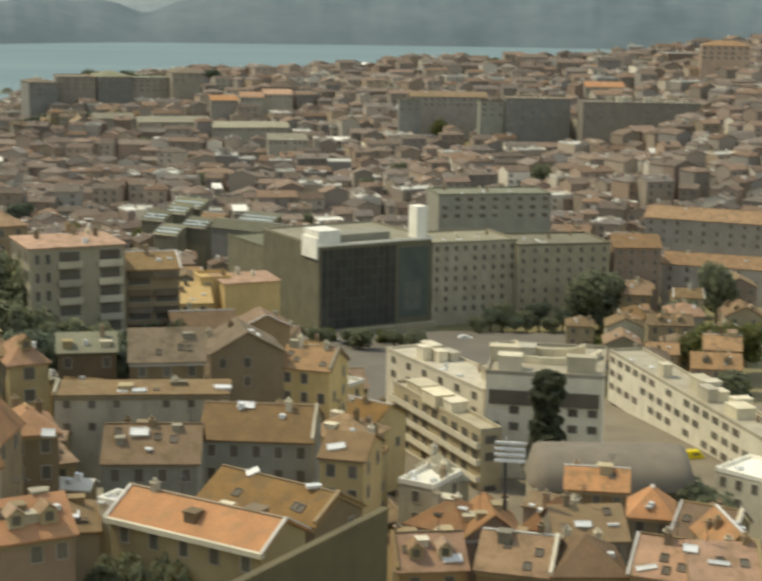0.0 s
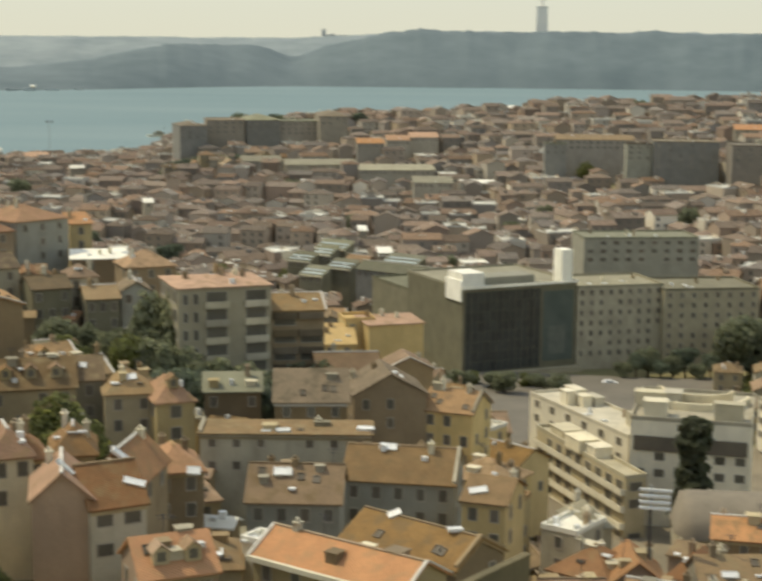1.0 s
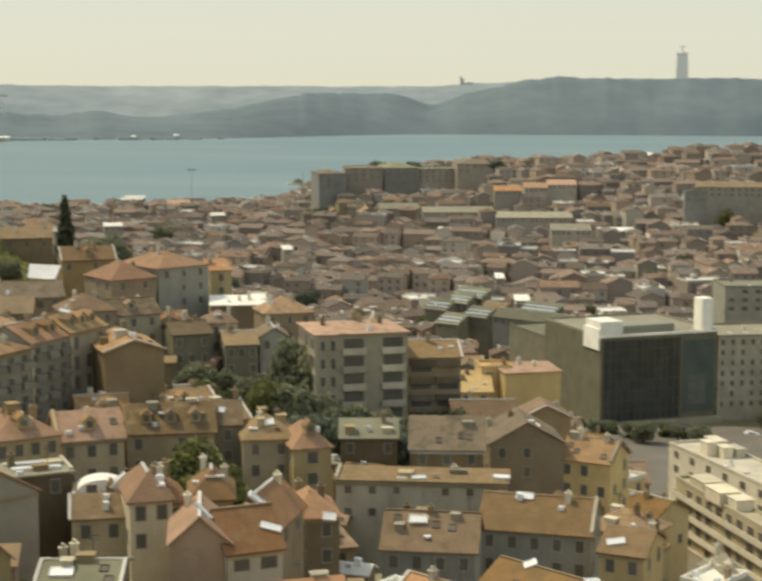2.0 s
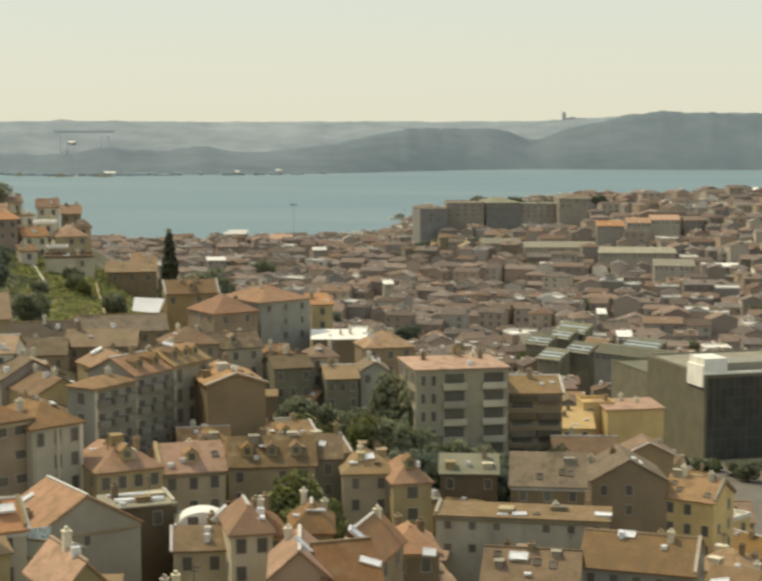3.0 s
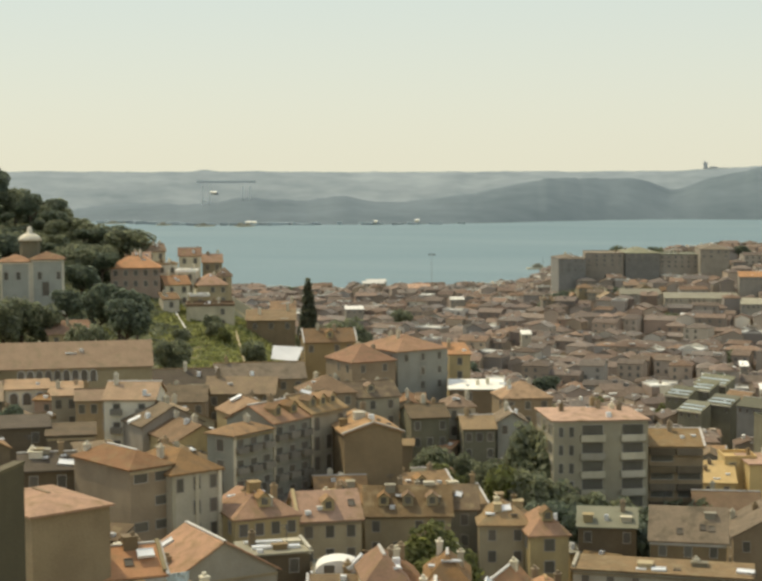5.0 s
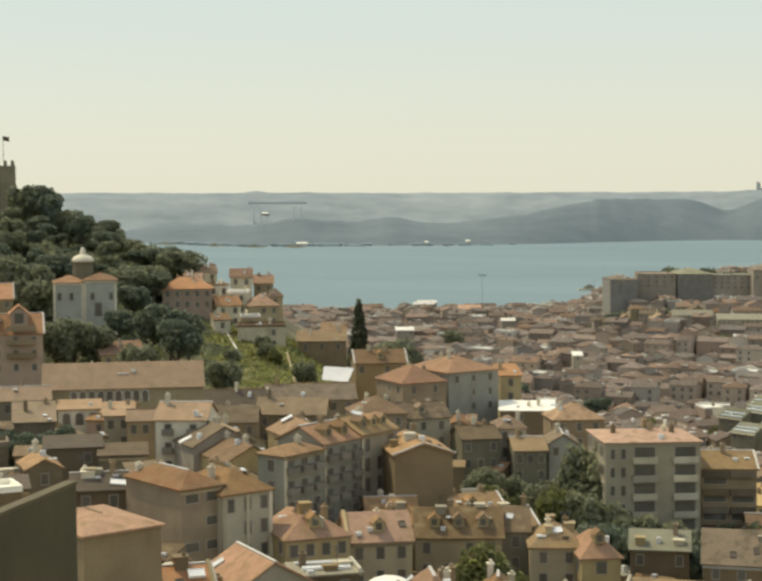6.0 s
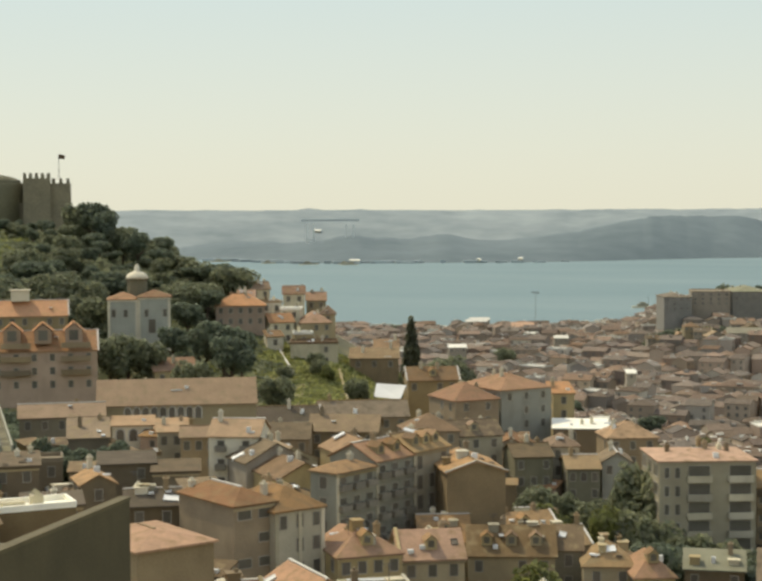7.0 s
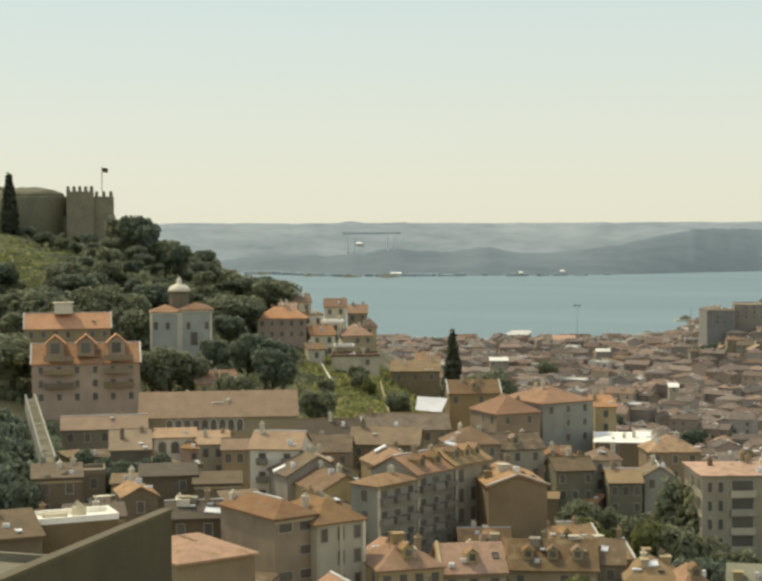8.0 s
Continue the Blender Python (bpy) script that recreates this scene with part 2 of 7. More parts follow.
def water_material():
    m, n, l, p = nodes_of("river_water")
    geo = n.new("ShaderNodeNewGeometry")
    mp = n.new("ShaderNodeMapping"); mp.inputs["Scale"].default_value = (0.3, 1, 1)
    l.new(geo.outputs["Position"], mp.inputs["Vector"])
    a, b = n.new("ShaderNodeTexNoise"), n.new("ShaderNodeTexNoise")
    a.inputs["Scale"].default_value, a.inputs["Detail"].default_value = 0.004, 5
    b.inputs["Scale"].default_value, b.inputs["Detail"].default_value = 0.25, 4
    for t in (a, b):
        l.new(mp.outputs["Vector"], t.inputs["Vector"])
    ramp = n.new("ShaderNodeValToRGB")
    ramp.color_ramp.elements[0].position, ramp.color_ramp.elements[0].color = 0.35, (0.165, 0.236, 0.245, 1)
    ramp.color_ramp.elements[1].position, ramp.color_ramp.elements[1].color = 0.7, (0.197, 0.266, 0.272, 1)
    l.new(a.outputs["Fac"], ramp.inputs["Fac"]); l.new(ramp.outputs["Color"], p.inputs["Base Color"])
    bp = n.new("ShaderNodeBump"); bp.inputs["Strength"].default_value, bp.inputs["Distance"].default_value = 0.6, 0.5
    l.new(b.outputs["Fac"], bp.inputs["Height"]); l.new(bp.outputs["Normal"], p.inputs["Normal"])
    p.inputs["Roughness"].default_value, p.inputs["Specular IOR Level"].default_value = 0.6, 0.12
    return m


# ---- mesh helpers ----
def mesh_of(name, verts, faces, mats, index=None, smooth=False):
    me = bpy.data.meshes.new(name)
    me.from_pydata(verts, [], faces)
    for mt in (mats if isinstance(mats, (list, tuple)) else [mats]):
        me.materials.append(mt)
    if index is not None:
        me.polygons.foreach_set("material_index", index)
    if smooth:
        me.polygons.foreach_set("use_smooth", [True] * len(me.polygons))
    me.update()
    return me


def box(w, d, h, x=0.0, y=0.0, z=0.0):
    """Corners and faces of a block that stands on z, its middle over x, y."""
    v = [(x + i * w / 2, y + j * d / 2, z + k * h) for k in (0, 1) for i, j in ((-1, -1), (1, -1), (1, 1), (-1, 1))]
    return v, [(3, 2, 1, 0), (4, 5, 6, 7), (0, 1, 5, 4), (1, 2, 6, 5), (2, 3, 7, 6), (3, 0, 4, 7)]


def joined(shapes):
    vs, fs = [], []
    for v, f in shapes:
        k = len(vs)
        vs += v
        fs += [tuple(i + k for i in q) for q in f]
    return vs, fs


def lathe(profile, n=14, x=0.0, y=0.0):
    """A turned shape from (radius, height) pairs, bottom to top, closed at both ends."""
    v = [(x + r * math.cos(2 * math.pi * i / n), y + r * math.sin(2 * math.pi * i / n), z) for r, z in profile for i in range(n)]
    f = [(j * n + i, j * n + (i + 1) % n, (j + 1) * n + (i + 1) % n, (j + 1) * n + i) for j in range(len(profile) - 1) for i in range(n)]
    f += [tuple(range(n))[::-1], tuple(range((len(profile) - 1) * n, len(profile) * n))]
    return v, f


def shaped(v, f, m):
    return [tuple(m @ Vector(p)) for p in v], f


def part(name, data, parent, m=None, label=""):
    ob = new(name, data)
    ob.parent = parent
    if m is not None:
        ob.matrix_basis = m
    return tagged(ob, label) if label else ob


def thing(name, x, y, z, rot, label, category, group=""):
    ob = new(name)
    ob.empty_display_size = 0.5
    ob.matrix_basis = pose(x, y, z, 0, 0, rot)
    return tagged(ob, label, category, group)


# ---- the lie of the land ----
# heights along rays from the terrace, at the distances in STEPS, for angles to the left of the first view
STEPS = (0, 60, 120, 200, 280, 360, 480, 650, 850, 1150)
RAYS = {
    -15: (108, 76, 46, 29, 24, 20, 18, 26, 46, 72),
    -4: (108, 76, 46, 29, 24, 18, 13, 11, 16, 54),
    6: (108, 76, 47, 34, 29, 20, 13, 10, 10, 42),
    12: (108, 77, 52, 45, 45, 34, 18, 9, 7, 30),
    14.5: (108, 77, 54, 48, 49, 44, 26, 10, 7, 8),
    19: (108, 78, 56, 50, 52, 54, 38, 12, 7, 6),
    26: (108, 80, 60, 58, 59, 64, 76, 40, 12, 6),
    32: (108, 82, 64, 60, 60, 66, 90, 95, 40, 10),
    35: (108, 83, 65, 60, 60, 67, 98, 107, 55, 14),
    40: (108, 84, 66, 61, 60, 68, 102, 117, 70, 20),
}
ANGLES = sorted(RAYS)


def land(x, y):
    """The ground's height."""
    d = math.hypot(x, y)
    a = math.degrees(math.atan2(-x, y))
    a = min(max(a, ANGLES[0]), ANGLES[-1])
    j = max(i for i in range(len(ANGLES) - 1) if ANGLES[i] <= a)
    u = (a - ANGLES[j]) / (ANGLES[j + 1] - ANGLES[j])
    u = u * u * (3 - 2 * u)

    def along(row):
        if d >= STEPS[-1]:
            far = (d - STEPS[-1]) / 210
            return row[-1] + (-4 - row[-1]) * min(1, far) ** 2
        k = max(i for i in range(len(STEPS) - 1) if STEPS[i] <= d)
        t = (d - STEPS[k]) / (STEPS[k + 1] - STEPS[k])
        return row[k] + (row[k + 1] - row[k]) * t
    return along(RAYS[ANGLES[j]]) * (1 - u) + along(RAYS[ANGLES[j + 1]]) * u


def polar(a, d):
    return -d * math.sin(radians(a)), d * math.cos(radians(a))


def build_ground():
    rings = [4, 8, 14] + [20 + 10 * i for i in range(28)] + [310 + 20 * i for i in range(54)] + [1420, 1600, 2200, 3200, 4900]
    angles = [-16 + 1.0 * i for i in range(58)] + [42 + 9 * i for i in range(1, 34)]
    v, f = [(0, 0, land(0, 0.1))], []
    n = len(angles)
    for d in rings:
        for a in angles:
            x, y = polar(a, d)
            v.append((x, y, land(x, y) + 0.6 * noise.noise((x * 0.02, y * 0.02, 0))))
    for i in range(n):
        f.append((0, 1 + i, 1 + (i + 1) % n))
    for k in range(len(rings) - 1):
        for i in range(n):
            j = (i + 1) % n
            f.append((1 + k * n + i, 1 + (k + 1) * n + i, 1 + (k + 1) * n + j, 1 + k * n + j))
    me = mesh_of("ground", v, f, ground_material(), smooth=True)
    bm = bmesh.new(); bm.from_mesh(me); bmesh.ops.recalc_face_normals(bm, faces=bm.faces)
    if sum(q.normal.z for q in bm.faces) < 0:
        bmesh.ops.reverse_faces(bm, faces=bm.faces)
    bm.to_mesh(me); bm.free()
    tagged(new("ground", me), "sloping ground of the hills and the valley", "ground", kind="structure")


build_ground()
wv, wf = [], []
for k, d in enumerate((1150, 1500, 2000, 2700, 3400, 4200, 4900)):
    for i in range(41):
        wv.append((*polar(-45 + 3 * i, d), 0.0))
for k in range(6):
    for i in range(40):
        wf.append((k * 41 + i, k * 41 + i + 1, (k + 1) * 41 + i + 1, (k + 1) * 41 + i))
tagged(new("water", mesh_of("water", wv, [q[::-1] for q in wf], water_material())), "calm blue-green river estuary", "water", kind="structure")


# ---- the far shore ----
def ridge(name, a0, a1, d, deep, height, mat, label):
    """A long hill across the water: rises from its shore at distance d to height(angle) and stays up for deep metres."""
    n, m = 420, 9
    v, f = [], []
    for i in range(n + 1):
        a = a0 + (a1 - a0) * i / n
        h = height(a)
        for j in range(m + 1):
            t = j / m
            dd = d(a) + deep * t + 10 * noise.noise((a * 0.5, 1, 0))
            up = min(1, t * 1.8) ** 0.75
            x, y = polar(a, dd)
            v.append((x, y, -3 + (h + 3) * up * (1 + (0.12 * noise.noise((a * 0.8, t * 5, deep)) + 0.06 * noise.noise((a * 3, t * 12, deep))) * (1 - t))))
    for i in range(n):
        for j in range(m):
            k = i * (m + 1) + j
            f.append((k, k + 1, k + m + 2, k + m + 1))
    return tagged(new(name, mesh_of(name, v, f, mat, smooth=True)), label, "hill", kind="structure")


def bumpy(a, seed, rough):
    return rough * (noise.noise((a * 0.35, seed, 0)) + 0.5 * noise.noise((a * 1.1, seed, 5)) + 0.25 * noise.noise((a * 3.3, seed, 9)))


def step_up(a, a0, a1):
    t = min(1, max(0, (a - a0) / (a1 - a0)))
    return t * t * (3 - 2 * t)


def shoreline(a):
    return 3170 + 330 * step_up(a, 19, 8) + 420 * step_up(a, 25, 33)


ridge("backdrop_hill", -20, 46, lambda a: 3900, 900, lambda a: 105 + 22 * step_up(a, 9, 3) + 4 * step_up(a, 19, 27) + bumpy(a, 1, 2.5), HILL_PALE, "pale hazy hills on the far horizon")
ridge("backdrop_shore", -20, 46, shoreline, 600, lambda a: 14 + 20 * step_up(a, 31, 24) + 54 * step_up(a, 19, 12.2) - 30 * math.exp(-((a - 8.65) / 0.75) ** 2) + 37 * step_up(a, 8.3, 4.2) + 13 * math.exp(-((a - 20.9) / 1.0) ** 2) + 16 * math.exp(-((a - 24.2) / 0.9) ** 2) + 6 * math.exp(-((a - 22.8) / 0.5) ** 2) + 10 * math.exp(-((a - 28.5) / 1.6) ** 4) + bumpy(a, 2, 7) + 2 * noise.noise((a * 8, 3, 1)), HILL, "wooded hills on the far shore, blue-grey with haze")


# ---- houses ----
CLEAR = [(32.1, 258, 7), (31.5, 245, 7), (32.5, 250, 6), (-4.0, 435, 11), (-4.5, 450, 9), (-5.4, 440, 11), (-6.3, 440, 11), (-6.3, 455, 9), (30.7, 255, 9), (30.3, 262, 9), (31.2, 250, 7), (38.0, 250, 12), (38.0, 280, 12), (38.0, 310, 10), (29.1, 225, 6), (36.4, 332, 12), (35.2, 318, 10), (37.8, 300, 12), (36.6, 270, 9), (36.4, 245, 6), (38.8, 330, 12), (34.6, 330, 8)]   # angle, distance, radius
TAKEN = []   # (x, y, radius) of what stands already


def free(x, y, r):
    return all((x - a) ** 2 + (y - b) ** 2 > (r + c) ** 2 for a, b, c in TAKEN)


def gable_walls(w, d, h, rh, kind):
    """Outer walls up to the eaves, with their gables."""
    v, f = box(w, d, h)
    if kind == "gable" and rh > 0:      # ridge along x, gables at the two ends
        v += [(-w / 2, 0, h + rh), (w / 2, 0, h + rh)]
        f += [(5, 6, 9), (7, 4, 8)]
    elif kind == "front" and rh > 0:    # ridge along y, gable to the front
        v += [(0, -d / 2, h + rh), (0, d / 2, h + rh)]
        f += [(4, 5, 8), (6, 7, 9)]
    elif kind == "shed" and rh > 0:     # one slope, high at the back
        v += [(-w / 2, d / 2, h + rh), (w / 2, d / 2, h + rh)]
        f += [(7, 6, 9, 8), (5, 6, 9), (7, 4, 8)]
    return v, f


def tray(w, d, h, wall, floor):
    """A flat slab with a raised rim all round, one closed piece."""
    a, b, c, e = w / 2, d / 2, w / 2 - wall, d / 2 - wall
    rect = lambda p, q, z: [(-p, -q, z), (p, -q, z), (p, q, z), (-p, q, z)]
    v = rect(a, b, 0.004) + rect(a, b, h) + rect(c, e, h) + rect(c, e, floor)
    f = [(3, 2, 1, 0), (12, 13, 14, 15)]
    for k in (0, 4, 8):
        f += [(k + i, k + (i + 1) % 4, k + 4 + (i + 1) % 4, k + 4 + i) for i in range(4)]
    return v, f


def roof_shape(w, d, rh, kind, over=0.35, th=0.22):
    """A solid tiled roof whose underside rests on z = 0 at the walls."""
    W, D = w / 2 + over, d / 2 + over
    if kind == "flat":
        v, f = tray(w + 0.16, d + 0.16, 0.7, 0.3, 0.1)
        return v, f
    if kind == "gable":
        k = rh * over / (d / 2)
        top = [(-W, -D, -k), (W, -D, -k), (W, 0, rh), (-W, 0, rh), (W, D, -k), (-W, D, -k)]
        faces = [(0, 1, 2, 3), (3, 2, 4, 5)]
    elif kind == "front":
        k = rh * over / (w / 2)
        top = [(-W, -D, -k), (0, -D, rh), (0, D, rh), (-W, D, -k), (W, -D, -k), (W, D, -k)]
        faces = [(0, 1, 2, 3), (1, 4, 5, 2)]
    elif kind == "shed":
        k = rh * over / d
        top = [(-W, -D, -k), (W, -D, -k), (W, D, rh + k), (-W, D, rh + k)]
        faces = [(0, 1, 2, 3)]
    else:                                # hip
        s = max(0.2, (w - d) / 2) if w >= d else 0.0
        q = max(0.2, (d - w) / 2) if d > w else 0.0
        k = rh * over / (min(w, d) / 2)
        top = [(-W, -D, -k), (W, -D, -k), (W, D, -k), (-W, D, -k)]
        if w >= d:
            top += [(-s, 0, rh), (s, 0, rh)]
            faces = [(0, 1, 5, 4), (1, 2, 5), (2, 3, 4, 5), (3, 0, 4)]
        else:
            top += [(0, -q, rh), (0, q, rh)]
            faces = [(0, 1, 4), (1, 2, 5, 4), (2, 3, 5), (3, 0, 4, 5)]
    n = len(top)
    v = [(x, y, z + th) for x, y, z in top] + [(x, y, z + 0.004) for x, y, z in top]
    f = list(faces) + [tuple(i + n for i in q)[::-1] for q in faces]
    edges = {}
    for q in faces:
        for i in range(len(q)):
            a, b = q[i], q[(i + 1) % len(q)]
            edges[(a, b)] = 1
    for a, b in edges:
        if (b, a) not in edges:
            f.append((b, a, a + n, b + n))
    return v, f


SHARED = {}


def shared(key, make):
    if key not in SHARED:
        SHARED[key] = make()
    return SHARED[key]


def window_mesh(w, h, mat):
    """A raised surround with its sill; with mat, also the pane in it."""
    def make():
        t, p = 0.1, -0.08
        rect = lambda a, lo, hi, y: [(-a, y, lo), (a, y, lo), (a, y, hi), (-a, y, hi)]
        v = rect(w / 2 + t, -t, h + t, 0.02) + rect(w / 2 + t, -t, h + t, p) + rect(w / 2, 0, h, p) + rect(w / 2, 0, h, -0.012)
        f, ix = [], []
        for k in (0, 4, 8):
            f += [(k + i, k + (i + 1) % 4, k + 4 + (i + 1) % 4, k + 4 + i) for i in range(4)]
        ix = [0] * len(f)
        if mat:
            f.append((12, 13, 14, 15)); ix.append(1)
        return mesh_of("window", v, f, [FRAME, mat] if mat else [FRAME], ix)
    return shared(("window", round(w, 1), round(h, 1), mat.name if mat else ""), make)


def pane_mesh(w, h, mat):
    return shared(("pane", round(w, 1), round(h, 1), mat.name), lambda: mesh_of("pane", *box(w, 0.02, h, 0, -0.02), mat))


def add_window(house, x, y, z, w, h, rot, shutter=False, near=False):
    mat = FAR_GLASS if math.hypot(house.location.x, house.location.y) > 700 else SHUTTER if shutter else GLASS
    win = part("window", window_mesh(w, h, None if near else mat), house, pose(x, y, z, 0, 0, rot))
    if near:
        part("pane", pane_mesh(w, h, mat), win)


def chimney_mesh(h, pale):
    def make():
        v, f = lathe([(0.5, 0), (0.5, h), (0.62, h), (0.62, h + 0.15), (0.3, h + 0.15), (0.24, h + 0.5)], 4)
        v, f = shaped(v, f, pose(0, 0, 0, 0, 0, 45))
        return mesh_of("chimney", v, f, PLASTER["white"] if pale else PLASTER["brown"])
    return shared(("chimney", h, pale), make)


def dormer_mesh(front="cream", tiles_of="brown"):
    def make():
        v, f = box(1.5, 2.2, 1.25)
        v += [(0, -1.1, 1.75), (0, 1.1, 1.75)]
        f = f + [(4, 5, 8), (6, 7, 9), (5, 6, 9, 8), (7, 4, 8, 9)]
        k = len(v)
        v += [(-0.95, -1.25, 1.12), (0, -1.25, 1.92), (0, 1.1, 1.92), (-0.95, 1.1, 1.12), (0.95, -1.25, 1.12), (0.95, 1.1, 1.12)]
        f += [(k, k + 1, k + 2, k + 3), (k + 1, k + 4, k + 5, k + 2)]
        return mesh_of("dormer", v, f, [PLASTER[front], ROOF[tiles_of]], [0] * (len(f) - 2) + [1, 1])
    return shared(("dormer", front, tiles_of), make)


def roof_light_mesh(k):
    w, d, t = ((1.3, 0.8, 0.25), (0.8, 0.6, 0.9), (2.2, 0.7, 0.2), (0.7, 0.7, 0.5))[k]
    return shared(("roof_light", k), lambda: mesh_of("roof_light", *tray(w, d, t, 0.06, t - 0.04), BRIGHT))


def balcony_mesh(w):
    return shared(("balcony", round(w, 1)), lambda: mesh_of("balcony", *shaped(*tray(w, 0.9, 0.95, 0.05, 0.15), pose(0, -0.45, 0)), IRON))


def house(x, y, top, w, d, rot, wall, roof, kind="gable", rh=None, label="", floors=None, cols=None, chimneys=2, dormers=0, side="", win=(1.0, 1.5),
          balcony=False, group="", shutter=0.3, name="house", category="house", first=0, span=(0.0, 1.0), trim=0.35, dscale=1.0, gutter=False, dormer_roof="brown", plain=False):
    """A house with its eaves at height top; its front looks along -y before it is turned by rot degrees. It stands on the ground."""
    low = min(land(x + i * w / 2, y + j * d / 2) for i in (-1, 0, 1) for j in (-1, 0, 1)) - 0.5
    h = max(3.0, top - low)
    if rh is None:
        rh = {"flat": 0.7, "shed": d * 0.22, "front": w * 0.25, "hip": min(w, d) * 0.24}.get(kind, d * 0.24)
    rnd = random.Random(int(x * 7 + y * 13))
    ob = thing(name, x, y, top - h, rot, label or "%s plastered town house with a %s tiled roof" % (wall, roof), category, group)
    part("wall", mesh_of("wall", *gable_walls(w, d, h, rh, kind), PLASTER[wall]), ob)
    part("roof", mesh_of("roof", *roof_shape(w, d, rh, kind), ROOF[roof]), ob, pose(0, 0, h))
    n = max(1, min(6, int((h - 0.5) / 3.0))) if floors is None else floors
    c = cols or max(1, int(w / 2.7))
    ww, wh = win
    near = math.hypot(x, y) < 240
    cluttered = near and not plain
    for i in range(n):
        z = h - 0.7 - wh - 3.0 * i - first
        if z < 0.5:
            break
        for j in range(c):
            if rnd.random() < 0.1 and not balcony:
                continue
            px = w * (span[0] + (span[1] - span[0]) * (j + 0.5) / c - 0.5)
            add_window(ob, px, -d / 2, z, ww, wh, 0, rnd.random() < shutter, near)
            if balcony:
                part("balcony", balcony_mesh(ww + 0.8), ob, pose(px, -d / 2, z - 0.2))
        if side:
            cs = max(1, min(5, int(d / 3.8)))
            for j in range(cs):
                if rnd.random() < 0.75:
                    add_window(ob, (-1 if side == "left" else 1) * w / 2, (j + 0.5 - cs / 2) * d / cs, z, ww, wh, -90 if side == "left" else 90, rnd.random() < shutter, near)

    def roof_z(px, py):
        if kind == "flat":
            return 0.08
        if kind == "gable":
            return rh * (1 - abs(py) / (d / 2))
        if kind == "front":
            return rh * (1 - abs(px) / (w / 2))
        if kind == "shed":
            return rh * (py / d + 0.5)
        return rh * min(1, (w / 2 - abs(px)) / (min(w, d) / 2), (d / 2 - abs(py)) / (min(w, d) / 2))
    over = 0.35
    if gutter:
        part("gutter", mesh_of("gutter", *box(w + 0.7, 0.7, 0.5, 0, -d / 2 - 0.35, h - 0.42), PLASTER["white"]), ob, None, "white plastered eaves")
    if kind in ("gable", "front") and rnd.random() < trim:
        half, far = (d / 2 + over, w / 2 + over) if kind == "gable" else (w / 2 + over, d / 2 + over)
        k = rh * over / (half - over)
        sl = math.hypot(half, rh + k)
        tilt = math.degrees(math.atan2(rh + k, half))
        bar = mesh_of("verge", *box(sl, 0.34, 0.16, 0, 0, 0.12), TRIM)
        for s in (-1, 1):
            for q in ((-1, 1) if kind == "gable" else (-1,)):
                if kind == "gable":
                    m = pose(q * (far - 0.12), s * half / 2, h + (rh - k) / 2 + 0.1, 0, 0, 90 * s) @ pose(0, 0, 0, 0, tilt)
                else:
                    m = pose(s * half / 2, q * (far - 0.12), h + (rh - k) / 2 + 0.1, 0, 0, 0 if s > 0 else 180) @ pose(0, 0, 0, 0, tilt)
                part("verge", bar, ob, m, "pale mortared roof edge")
    if kind in ("gable", "front", "hip") and rnd.random() < 0.6:
        run = {"gable": w + 2 * over, "front": d + 2 * over}.get(kind, max(0.5, abs(w - d)))
        part("ridge_cap", mesh_of("ridge_cap", *box(run, 0.36, 0.16), ROOF["old"] if rnd.random() < 0.5 else TRIM), ob, pose(0, 0, h + rh + 0.14, 0, 0, 0 if kind == "gable" or (kind == "hip" and w >= d) else 90), "rounded ridge tiles")
    for i in range(chimneys):
        px, py = rnd.uniform(-0.4, 0.4) * w, rnd.uniform(-0.1, 0.42) * d
        ch = rnd.choice((1.0, 1.4, 1.8))
        part("chimney", chimney_mesh(ch, rnd.random() < 0.6), ob, pose(px, py, h + roof_z(px, py) - 0.15))
    for i in range(0 if plain else rnd.choice((0, 1, 1, 2)) if kind != "flat" else 3):
        px, py = rnd.uniform(-0.38, 0.38) * w, rnd.uniform(-0.4, -0.08) * d
        part("roof_light", roof_light_mesh(rnd.randrange(4)), ob, pose(px, py, h + roof_z(px, py) + 0.08, 0, 0, rnd.choice((0, 90))), "pale sheet metal hatch")
    if cluttered and kind in ("gable", "shed") and w > 6 and rnd.random() < 0.45:
        s = rnd.choice((-1, 1))
        y0, y1 = (-d / 2, d / 2)
        prof = [(y0, h - 0.3), (0, h + rh - 0.3), (y1, h - 0.3), (y1, h + 0.55), (0, h + rh + 0.55), (y0, h + 0.55)] if kind == "gable" else [(y0, h - 0.3), (y1, h + rh - 0.3), (y1, h + rh + 0.55), (y0, h + 0.55)]
        k = len(prof)
        v = [(s * w / 2 + q, a, b) for q in (-0.2, 0.2) for a, b in prof]
        f = [tuple(range(k))[::-1], tuple(range(k, 2 * k))] + [(i, (i + 1) % k, (i + 1) % k + k, i + k) for i in range(k)]
        part("party_wall", mesh_of("party_wall", v, f, PLASTER[rnd.choice(("cream", "white", "grey", wall))]), ob, None, "plastered party wall rising above the tiles")
